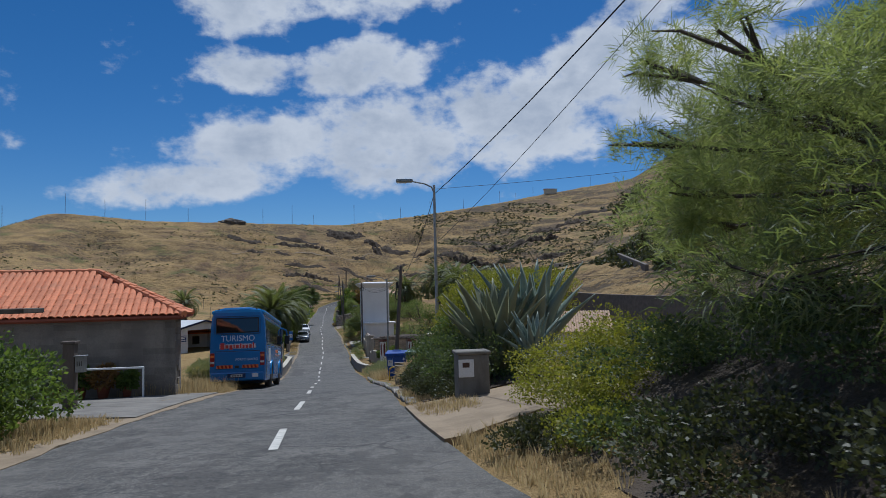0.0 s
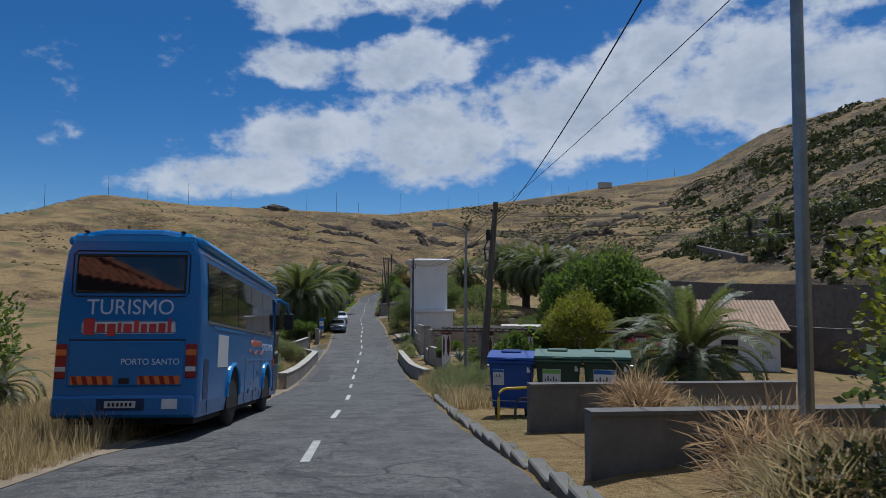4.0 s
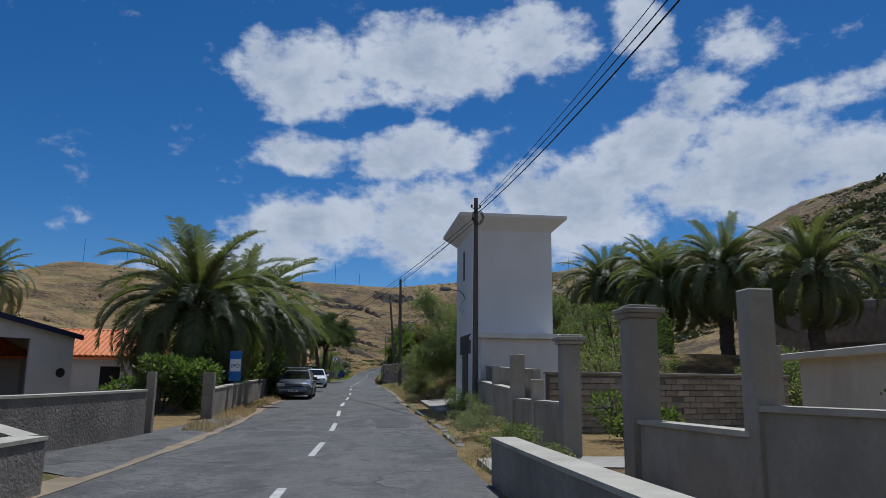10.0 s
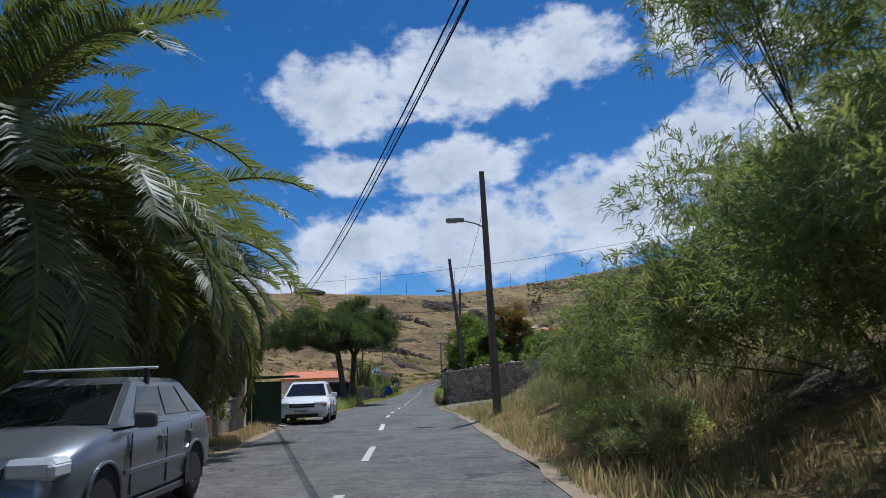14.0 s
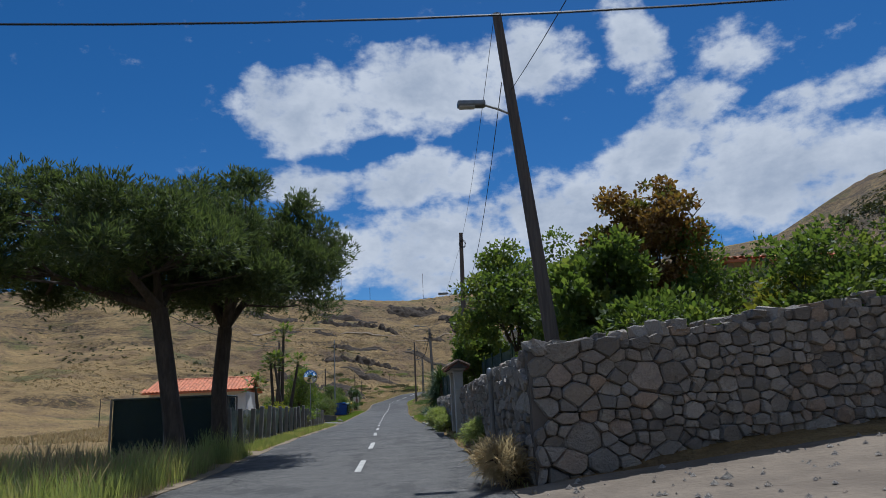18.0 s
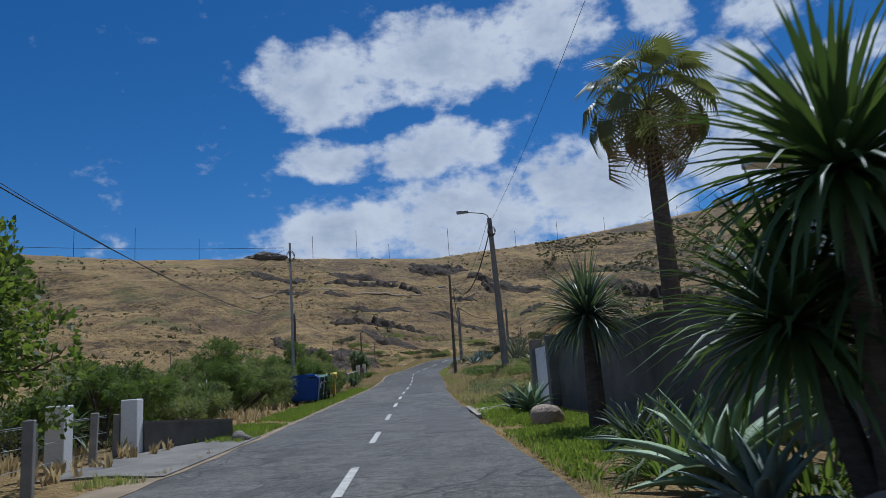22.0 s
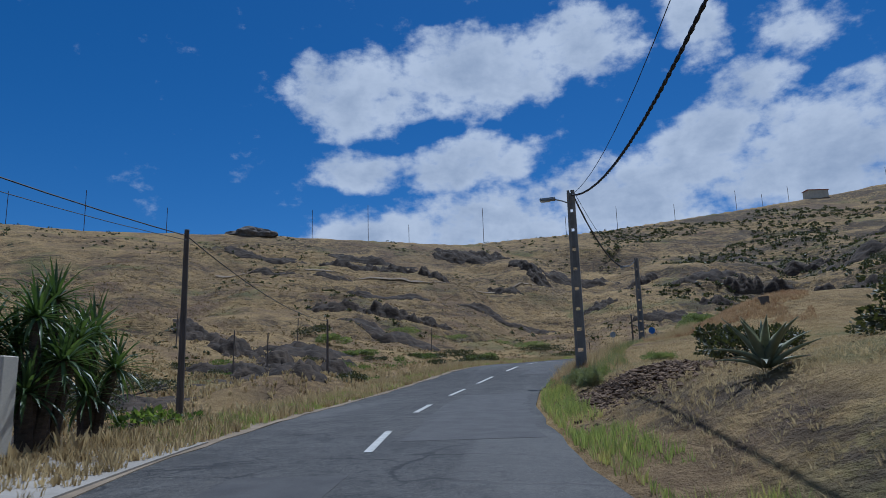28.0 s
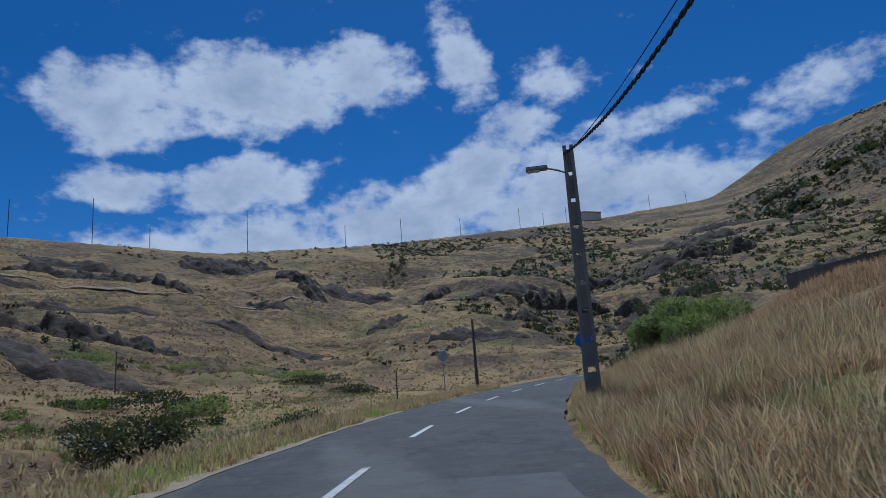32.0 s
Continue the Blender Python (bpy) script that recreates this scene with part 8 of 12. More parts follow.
    for k in range(6):
        part("plate_bar", boxes((-0.22 + k * 0.072, -0.18 + k * 0.072, -0.130, -0.126, 0.545, 0.605)), M_BLACK, pl)
    part("plate_recess", boxes((-0.42, 0.38, -0.112, -0.09, 0.48, 0.67)), M_BUSD, ob)
    part("sticker", boxes((0.68, 0.94, -0.118, -0.101, 0.50, 0.66)), M_SIGNW, ob)
    part("latch", boxes((-0.10, 0.08, -0.045, -0.02, 0.90, 1.0), bevel=0.01), M_BLACK, ob)
    o = part("lettering", letters("TURISMO", 0.36, M_LET), None, ob, "pale blue lettering")
    o.matrix_basis = pose(0.02, -0.004, 2.04, 90, 0, 0)
    o = part("lettering", letters("PORTO SANTO", 0.145, M_LET), None, ob, "pale blue lettering")
    o.matrix_basis = pose(0.42, -0.036, 1.21, 90, 0, 0)
    # the firm's mark: plain red strokes edged white
    mk = part("mark", boxes((-0.80, 0.82, -0.008, 0.02, 1.72, 1.93), bevel=0.03), M_SIGNW, ob, "white-edged red company mark")
    for x0, x1, z0, z1 in ((-0.76, -0.58, 1.70, 1.97), (-0.54, -0.40, 1.74, 1.88), (-0.36, -0.22, 1.68, 1.88), (-0.18, -0.12, 1.74, 1.90), (-0.08, 0.06, 1.74, 1.88), (0.10, 0.18, 1.74, 1.94), (0.22, 0.32, 1.74, 1.88), (0.36, 0.48, 1.74, 1.88), (0.52, 0.64, 1.74, 1.89), (0.68, 0.74, 1.74, 1.97)):
        part("stroke", boxes((x0, x1, -0.014, -0.009, z0, z1), bevel=0.012), M_LETR, mk)
    # sides
    for sx in (-1, 1):
        ys = (0.5, 1.6, 3.2, 4.8, 6.4, 8.1)
        for y0, y1 in zip(ys, ys[1:]):
            bm = bmesh.new()
            zz = ((1.97, 1.253), (2.55, 1.232), (2.98, 1.192))
            a = [bm.verts.new((sx * (w + 0.006), y, z)) for z, w in zz for y in (y0 + 0.02, y1 - 0.02)]
            b = [bm.verts.new((sx * (w - 0.04), y, z)) for z, w in zz for y in (y0 + 0.02, y1 - 0.02)]
            for i in (0, 2):
                bm.faces.new((a[i], a[i + 1], a[i + 3], a[i + 2]))
            bm.faces.new((a[0], a[1], b[1], b[0]))
            bm.faces.new((a[4], a[5], b[5], b[4]))
            bm.faces.new((a[0], a[2], b[2], b[0]))
            bm.faces.new((a[2], a[4], b[4], b[2]))
            bm.faces.new((a[1], a[3], b[3], b[1]))
            bm.faces.new((a[3], a[5], b[5], b[3]))
            part("side_window", bm, M_GLASS, ob, "dark tinted side window")
        part("window_trim", boxes((sx * 1.25 - 0.012, sx * 1.25 + 0.012, 0.5, 8.2, 1.915, 1.955)), M_STEEL, ob)
        part("stripe", boxes((sx * 1.25 - 0.008, sx * 1.25 + 0.008, 4.2, 8.25, 1.275, 1.30)), M_BUSL, ob, "light blue stripe")
        part("stripe", boxes((sx * 1.25 - 0.008, sx * 1.25 + 0.008, 1.0, 4.0, 1.84, 1.88)), M_BUSL, ob, "light blue stripe")
        for y in (0.7, 4.2, 5.3, 6.2):
            part("panel_gap", boxes((sx * 1.25 - 0.006, sx * 1.25 + 0.004, y, y + 0.012, 0.36, 1.27)), M_BUSD, ob)
        for y, z in ((5.75, 0.95), (5.6, 0.55), (7.95, 0.72), (4.6, 0.55)):
            part("flap_catch", boxes((sx * 1.25 - 0.01, sx * 1.25 + 0.008, y, y + 0.16, z, z + 0.1), bevel=0.004), M_BUSD, ob)
        part("side_marker", boxes((sx * 1.25 - 0.01, sx * 1.25 + 0.014, 5.0, 5.1, 0.72, 0.76)), M_ORANGE, ob)
        part("indicator", boxes((sx * 1.25 - 0.02, sx * 1.25 + 0.03, 8.14, 8.26, 1.12, 1.32), bevel=0.012), M_ORANGE, ob)
        for y in (2.95, 7.2):
            arch(ob, sx * 1.245, y, 0.60, sx, M_BUSL, 0.34)
            wheel(ob, sx * 1.08, y, 0.50, 0.30, sx)
        part("grille", boxes((sx * 1.25 - 0.01, sx * 1.25 + 0.006, 0.35, 0.62, 0.62, 1.3)), M_BUSD, ob)
    o = part("lettering", letters("welcome to", 0.30, M_ORANGE), None, ob, "orange lettering")
    o.matrix_basis = pose(1.252, 5.55, 1.60, 90, 0, 90)
    o = part("lettering", letters("PORTO SANTO", 0.25, M_LET), None, ob, "white lettering")
    o.matrix_basis = pose(1.252, 7.25, 1.52, 90, 0, 90)
    part("flourish", tubes([(1.252, 4.7 + 0.1 * i, 1.47 + 0.05 * math.sin(i * 0.75)) for i in range(20)], 0.008, 4), M_ORANGE, ob)
    part("side_poster", boxes((1.24, 1.256, 1.4, 2.3, 1.15, 1.75)), M_SIGNW, ob, "faded side poster")
    d = part("door", boxes((1.20, 1.262, 8.35, 9.22, 0.45, 2.9), bevel=0.02), M_BUSD, ob, "front passenger door")
    part("door_glass", boxes((1.24, 1.270, 8.45, 9.12, 1.15, 2.55), bevel=0.01), M_GLASS, d)
    part("upper_glass", boxes((1.18, 1.236, 8.35, 9.22, 2.62, 2.95), bevel=0.01), M_GLASS, ob)
    part("windscreen", boxes((-1.05, 1.05, 9.45, 9.53, 1.3, 3.1), bevel=0.05), M_GLASS, ob)
    mir = part("mirror_arm", tubes([(1.05, 9.2, 2.98), (1.2, 9.5, 3.02), (1.42, 9.75, 2.92), (1.48, 9.82, 2.6)], 0.05, 8), M_BUS, ob, "blue mirror arm", True)
    part("mirror", boxes((1.32, 1.62, 9.76, 9.92, 2.16, 2.66), bevel=0.05), M_BLACK, mir)
    part("underbody", boxes((-1.1, 1.1, 0.4, 9.2, 0.22, 0.38)), M_BLACK, ob)
    return ob


coach()


def motor_car(name, m, paint, length, width, height, label, hood_z, belt_z, screen_y, roof_y0, roof_y1, tail_y, estate, r=0.31, rack=False, axle=(0.82, 3.42), rim=None):
    """A car with its nose at y = 0; y runs to the tail."""
    ob = thing(name, m, label, "car", "parked cars")
    hw = width / 2
    st = ((0.0, 0.80, 0.30, 0.46, 0.60), (0.10, 0.92, 0.22, 0.50, hood_z - 0.16), (0.35, 0.98, 0.20, 0.52, hood_z - 0.07), (screen_y * 0.6, 1.0, 0.20, 0.55, hood_z + 0.02), (screen_y, 1.0, 0.20, 0.58, belt_z - 0.02),
          (roof_y1 * 0.75, 1.0, 0.20, 0.6, belt_z + 0.02), (tail_y, 0.99, 0.22, 0.6, belt_z + 0.06 if estate else belt_z + 0.03), (length - 0.12, 0.95, 0.26, 0.6, belt_z + 0.02 if estate else belt_z), (length, 0.86, 0.32, 0.58, belt_z - 0.14))
    bm = bmesh.new()
    rings = []
    for y, k, z0, zm, z1 in st:
        w = hw * k
        pts = [(-w * 0.90, z0), (-w * 0.99, z0 + 0.12), (-w, zm), (-w * 0.975, z1 - 0.10), (-w * 0.90, z1 - 0.02), (-w * 0.5, z1 + 0.025), (0, z1 + 0.035)]
        pts = pts + [(-x, z) for x, z in pts[-2::-1]]
        rings.append([bm.verts.new((x, y, z)) for x, z in pts])
    n = len(rings[0])
    for a, b in zip(rings, rings[1:]):
        for i in range(n):
            bm.faces.new((a[i], a[(i + 1) % n], b[(i + 1) % n], b[i]))
    bm.faces.new(rings[0])
    bm.faces.new(rings[-1][::-1])
    part("body", bm, paint, ob, "", True)
    # cabin: roof and pillars
    bw, tw = hw * 0.93, hw * 0.72
    rear = length - 0.22 if estate else tail_y
    b = [(-bw, screen_y), (bw, screen_y), (bw, rear), (-bw, rear)]
    t = [(-tw, roof_y0), (tw, roof_y0), (tw * 0.97, roof_y1), (-tw * 0.97, roof_y1)]
    bm = bmesh.new()
    lo = [bm.verts.new((x, y, belt_z - 0.03)) for x, y in b]
    hi = [bm.verts.new((x, y, height - 0.06)) for x, y in t]
    cap = [bm.verts.new((x * 0.86, y + (0.10 if i < 2 else -0.10), height)) for i, (x, y) in enumerate(t)]
    for i in range(4):
        j = (i + 1) % 4
        bm.faces.new((lo[i], lo[j], hi[j], hi[i]))
        bm.faces.new((hi[i], hi[j], cap[j], cap[i]))
    bm.faces.new(cap)
    bm.faces.new(lo[::-1])
    part("cabin", bm, paint, ob, "roof and pillars")
    zb, zt = belt_z - 0.03, height - 0.06

    def pane(pname, a, c, e, g, glass=M_GLASS):
        """A thin pane between four points, a little proud."""
        q = [Vector(v) for v in (a, c, e, g)]
        nrm = (q[1] - q[0]).cross(q[3] - q[0]).normalized()
        mid = sum(q, Vector()) / 4
        if nrm.dot(mid - Vector((0, length / 2, 0.9))) < 0:
            nrm = -nrm
        bmp = bmesh.new()
        f = [bmp.verts.new(v + nrm * 0.008) for v in q]
        k = [bmp.verts.new(v - nrm * 0.01) for v in q]
        bmp.faces.new(f)
        for i in range(4):
            bmp.faces.new((f[i], f[(i + 1) % 4], k[(i + 1) % 4], k[i]))
        return part(pname, bmp, glass, ob, "dark glass")

    def on(side, u, v):
        """A point of the cabin's side: u along, v up."""
        lo_p, hi_p = Vector((side * bw, screen_y + (rear - screen_y) * u, zb)), Vector((side * tw * 0.985, roof_y0 + (roof_y1 - roof_y0) * u, zt))
        return lo_p.lerp(hi_p, v)

    def end(y0, y1, u, v):
        return Vector((-bw, y0, zb)).lerp(Vector((-tw, y1, zt)), v).lerp(Vector((bw, y0, zb)).lerp(Vector((tw, y1, zt)), v), u)

    pane("windscreen", end(screen_y, roof_y0, 0.05, 0.08), end(screen_y, roof_y0, 0.95, 0.08), end(screen_y, roof_y0, 0.94, 0.95), end(screen_y, roof_y0, 0.06, 0.95))
    pane("rear_window", end(rear, roof_y1, 0.08, 0.25), end(rear, roof_y1, 0.92, 0.25), end(rear, roof_y1, 0.9, 0.92), end(rear, roof_y1, 0.1, 0.92))
    for sd in (-1, 1):
        for u0, u1 in ((0.09, 0.44), (0.48, 0.76), (0.79, 0.94)):
            pane("side_window", on(sd, u0 + (0.05 if u0 < 0.2 else 0), 0.16), on(sd, u1, 0.16), on(sd, u1 - (0.05 if u1 > 0.9 else 0), 0.9), on(sd, u0 + (0.02 if u0 < 0.2 else 0), 0.9))
        for y in (screen_y + 0.25, screen_y + 1.25, screen_y + 2.1):
            part("door_gap", boxes((sd * (hw + 0.001) - 0.006, sd * (hw + 0.001) + 0.003, y, y + 0.012, 0.32, belt_z - 0.1)), M_BLACK, ob)
        for y in (screen_y + 1.02, screen_y + 1.95):
            part("door_handle", boxes((sd * hw - 0.03, sd * hw + 0.022, y, y + 0.18, belt_z - 0.2, belt_z - 0.165), bevel=0.008), paint, ob)
        part("side_strip", boxes((sd * hw - 0.02, sd * hw + 0.012, 1.25, length - 1.25, 0.52, 0.57), bevel=0.006), M_TRIM if not estate else paint, ob)
        part("sill", boxes((sd * hw * 0.95 - 0.03, sd * hw * 0.95 + 0.03, 1.2, length - 1.2, 0.18, 0.26), bevel=0.01), M_TRIM, ob)
        bm = bmesh.new()
        box(bm, sd * (hw + 0.10) - 0.11, sd * (hw + 0.10) + 0.10, screen_y + 0.28, screen_y + 0.42, belt_z - 0.05, belt_z + 0.11, 0.045, 2)
        part("wing_mirror", bm, paint if not estate else M_TRIM, ob, "", True)
        hl = part("headlight", boxes((sd * hw * 0.72 - 0.22, sd * hw * 0.72 + 0.19, 0.02, 0.35, hood_z - 0.27, hood_z - 0.10), bevel=0.04), M_CLEARL, ob, "clear headlight")
        part("indicator", boxes((sd * hw * 0.90 - 0.03, sd * hw * 0.90 + 0.04, 0.0, 0.3, hood_z - 0.25, hood_z - 0.14), bevel=0.02), M_ORANGE if not estate else M_CLEARL, hl)
        part("tail_lamp", boxes((sd * hw * 0.85 - 0.1, sd * hw * 0.85 + 0.08, length - 0.2, length - 0.04, 0.7, 0.95), bevel=0.02), M_REDL, ob)
        for y in axle:
            arch(ob, sd * hw * 0.995, y, r * 1.12, sd, paint, 0.2)
            wheel(ob, sd * (hw - 0.10), y, r, 0.2, sd, rim)
    part("grille", boxes((-0.42, 0.42, -0.015, 0.08, hood_z - 0.28, hood_z - 0.15), bevel=0.012), M_BLACK, ob)
    part("grille_bar", boxes((-0.42, 0.42, -0.022, 0.02, hood_z - 0.225, hood_z - 0.20), bevel=0.004), M_STEEL, ob)
    part("bumper", boxes((-hw * 0.86, hw * 0.86, -0.06, 0.12, 0.34, 0.50), bevel=0.04), paint, ob)
    part("air_intake", boxes((-0.55, 0.55, -0.03, 0.1, 0.22, 0.33), bevel=0.01), M_BLACK, ob)
    pl = part("number_plate", boxes((-0.26, 0.26, -0.075, -0.058, 0.37, 0.48), bevel=0.004), M_PLATE, ob)
    part("plate_end", boxes((0.215, 0.255, -0.080, -0.074, 0.375, 0.475)), M_PLATEY, pl)
    for k in range(6):
        part("plate_bar", boxes((-0.21 + k * 0.066, -0.175 + k * 0.066, -0.080, -0.074, 0.395, 0.455)), M_BLACK, pl)
    for sx in (-0.35, 0.1):
        part("wiper", tubes([(sx, screen_y - 0.02, belt_z + 0.02), (sx + 0.42, screen_y + 0.10, belt_z + 0.09)], 0.008, 5), M_BLACK, ob)
    if rack:
        for sd in (-1, 1):
            part("rack_foot", boxes((sd * tw * 0.98 - 0.02, sd * tw * 0.98 + 0.02, roof_y0 + 0.42, roof_y0 + 0.50, height - 0.08, height + 0.10)), M_BLACK, ob)
        part("roof_bar", boxes((-hw * 0.84, hw * 0.84, roof_y0 + 0.43, roof_y0 + 0.50, height + 0.09, height + 0.12), bevel=0.01), M_SIGNW, ob, "white roof bar")
    return ob


motor_car("estate_car", on_slope(99.8, 104.1, -3.68, -3.72), M_SILVER, 4.3, 1.78, 1.47, "silver-grey estate car with a roof bar", 0.90, 1.0, 1.15, 1.95, 3.55, 3.9, True, rack=True)
motor_car("saloon_car", on_slope(118.2, 122.4, -3.66, -3.70), M_CARW, 4.2, 1.70, 1.41, "white older saloon car parked at a gate", 0.82, 0.90, 1.12, 1.75, 3.0, 3.55, False, axle=(0.8, 3.3), rim=M_PLATE)


def wheelie_bin(s, d, turn, material, lid, label, group, w=1.32, dp=1.0, h=1.15, poster=None, h0=0.04):
    """A four-wheeled bin; its front looks to -y."""
    m = stand(s, d, turn)
    m.translation.z += h0
    ob = thing("wheelie_bin", m, label, "bin", group)
    bm = bmesh.new()
    lo = [(-w * 0.41, -dp * 0.38), (w * 0.41, -dp * 0.38), (w * 0.41, dp * 0.38), (-w * 0.41, dp * 0.38)]
    hi = [(-w * 0.5, -dp * 0.5), (w * 0.5, -dp * 0.5), (w * 0.5, dp * 0.5), (-w * 0.5, dp * 0.5)]
    a = [bm.verts.new((x, y, 0.20)) for x, y in lo]
    b = [bm.verts.new((x * 0.97, y * 0.97, h - 0.02)) for x, y in hi]
    bm.faces.new(a[::-1])
    bm.faces.new(b)
    for i in range(4):
        bm.faces.new((a[i], a[(i + 1) % 4], b[(i + 1) % 4], b[i]))
    bmesh.ops.bevel(bm, geom=[e for e in bm.edges if abs(e.verts[0].co.z - e.verts[1].co.z) > 0.4], offset=0.06, segments=2, affect="EDGES")
    part("body", bm, material, ob)
    part("rim", boxes((-w * 0.52, w * 0.52, -dp * 0.53, dp * 0.52, h - 0.10, h), bevel=0.02), material, ob)
    part("rim_lip", boxes((-w * 0.50, w * 0.50, -dp * 0.545, -dp * 0.52, h - 0.06, h - 0.035)), lid, ob)
    bm = bmesh.new()
    prism(bm, [(-dp * 0.53, h + 0.005), (-dp * 0.51, h + 0.06), (-dp * 0.2, h + 0.11), (dp * 0.1, h + 0.17), (dp * 0.4, h + 0.17), (dp * 0.52, h + 0.10), (dp * 0.52, h + 0.005)], -w * 0.52, w * 0.52)
    for v in bm.verts:
        v.co.x, v.co.y = v.co.y, v.co.x
    lidp = part("lid", bm, lid, ob)
    part("lid_ridge", boxes((-w * 0.25, w * 0.2, -dp * 0.05, dp * 0.3, h + 0.12, h + 0.20), bevel=0.03), lid, lidp)
    part("lid_grip", boxes((-w * 0.12, w * 0.12, -dp * 0.58, -dp * 0.52, h + 0.015, h + 0.045), bevel=0.008), lid, lidp)
    for k in range(7):
        x = -w * 0.42 + k * w * 0.14
        bm = bmesh.new()
        prism(bm, [(x - 0.05, h - 0.11), (x + 0.05, h - 0.11), (x, h - 0.22)], -dp * 0.50, -dp * 0.455)
        part("rib", bm, material, ob)
    for x in (-w * 0.33, w * 0.33):
        for y in (-dp * 0.3, dp * 0.3):
            bm = bmesh.new()
            lathe(bm, [(0.03, -0.025), (0.095, -0.025), (0.1, -0.01), (0.1, 0.01), (0.095, 0.025), (0.03, 0.025)], 14, (x, y, 0.1), "x")
            wl = part("wheel", bm, M_BLACK, ob, "", True)
            part("fork", boxes((x - 0.04, x + 0.04, y - 0.03, y + 0.05, 0.1, 0.21)), M_STEEL, wl)
    for sx in (-1, 1):
        part("trunnion", tubes([(sx * w * 0.46, 0, h - 0.2), (sx * w * 0.58, 0, h - 0.2)], 0.035, 8), M_STEEL, ob)
        part("side_handle", tubes([(sx * w * 0.46, -dp * 0.36, 0.72), (sx * w * 0.55, -dp * 0.50, 0.72), (sx * w * 0.50, -dp * 0.52, 0.60)], 0.014, 6), M_STEEL, ob)
    part("foot_bar", tubes([(-w * 0.46, -dp * 0.40, 0.42), (-w * 0.44, -dp * 0.55, 0.38), (w * 0.44, -dp * 0.55, 0.38), (w * 0.46, -dp * 0.40, 0.42)], 0.016, 6), M_STEEL, ob)
    if poster:
        k = -dp * 0.48
        px0, px1, z0, z1, head = poster
        bm = bmesh.new()

        def fy(z):
            return -(dp * 0.38 + (dp * 0.485 - dp * 0.38) * (z - 0.2) / (h - 0.22)) - 0.008
        vs = [bm.verts.new(v) for v in ((px0, fy(z0), z0), (px1, fy(z0), z0), (px1, fy(z1), z1), (px0, fy(z1), z1), (px0, fy(z0) + 0.006, z0), (px1, fy(z0) + 0.006, z0), (px1, fy(z1) + 0.006, z1), (px0, fy(z1) + 0.006, z1))]
        for f in ((0, 1, 2, 3), (0, 1, 5, 4), (1, 2, 6, 5), (2, 3, 7, 6), (3, 0, 4, 7)):
            bm.faces.new([vs[i] for i in f])
        po = part("paper_notice", bm, M_SIGNW, ob, "printed paper notice")
        wd, ht = px1 - px0, z1 - z0

        def strip(nm, u0, u1, v0, v1, mat):
            q = bmesh.new()
            za, zb = z0 + ht * v0, z0 + ht * v1
            f = [q.verts.new(v) for v in ((px0 + wd * u0, fy(za) - 0.003, za), (px0 + wd * u1, fy(za) - 0.003, za), (px0 + wd * u1, fy(zb) - 0.003, zb), (px0 + wd * u0, fy(zb) - 0.003, zb))]
            g = [q.verts.new(v.co + Vector((0, 0.002, 0))) for v in f]
            q.faces.new(f)
            for i in range(4):
                q.faces.new((f[i], f[(i + 1) % 4], g[(i + 1) % 4], g[i]))
            part(nm, q, mat, po)
        strip("heading", 0.02, 0.98, 0.80, 0.98, head)
        for i in range(5):
            strip("picture", 0.12 + i * 0.15, 0.19 + i * 0.15, 0.48, 0.48 + 0.1 + 0.1 * ((i * 3) % 2), M_TRIM)
        for i in range(4):
            strip("text_bar", 0.08, 0.92 - 0.1 * (i % 2), 0.10 + i * 0.08, 0.13 + i * 0.08, M_LET if head is M_SIGNB else M_STEEL)
        part("sticker", boxes((w * 0.36, w * 0.43, -dp * 0.49, -dp * 0.455, h - 0.28, h - 0.16)), M_SIGNW, ob)
    return ob


M_LIDG = plain("pale_green_bin_lid", (0.055, 0.12, 0.075), (0.075, 0.15, 0.10), 2.0, 0.45, 0.1)
M_NOTE = plain("green_notice_heading", (0.20, 0.42, 0.10), (0.17, 0.38, 0.08), 3.0, 0.5, 0.0)
wheelie_bin(37.52, 3.25, -16, M_BINB, M_BINB, "blue four-wheeled paper bin", "roadside bins", w=1.08, dp=0.9, h=1.34, poster=(-0.42, -0.16, 0.74, 1.12, M_SIGNB))
wheelie_bin(37.22, 4.33, -16, M_BING, M_LIDG, "dark green glass bin with a paper notice", "roadside bins", w=1.08, dp=0.9, h=1.34, poster=(-0.36, 0.06, 0.55, 1.10, M_NOTE))
wheelie_bin(36.92, 5.41, -16, M_BING, M_LIDG, "dark green waste bin with a blue notice", "roadside bins", w=1.08, dp=0.9, h=1.34, poster=(-0.30, 0.2, 0.55, 1.10, M_SIGNB))
hoop = thing("hoop_barrier", stand(36.5, 2.4, 0), "yellow bent tube guard before the bins", "barrier")
part("bent_tube", tubes([(0.35, 0, -0.2), (0.35, 0, 0.50), (0.38, 0, 0.62), (0.46, 0, 0.69), (0.58, 0.0, 0.71), (1.0, 0.0, 0.72)], 0.03, 10), M_BINY, hoop, "", True)
part("bent_tube", tubes([(0.72, -0.1, -0.2), (0.72, -0.1, 0.32), (0.76, -0.1, 0.44), (0.86, -0.1, 0.5), (1.1, -0.1, 0.5)], 0.03, 10), M_TRIM, hoop, "", True)

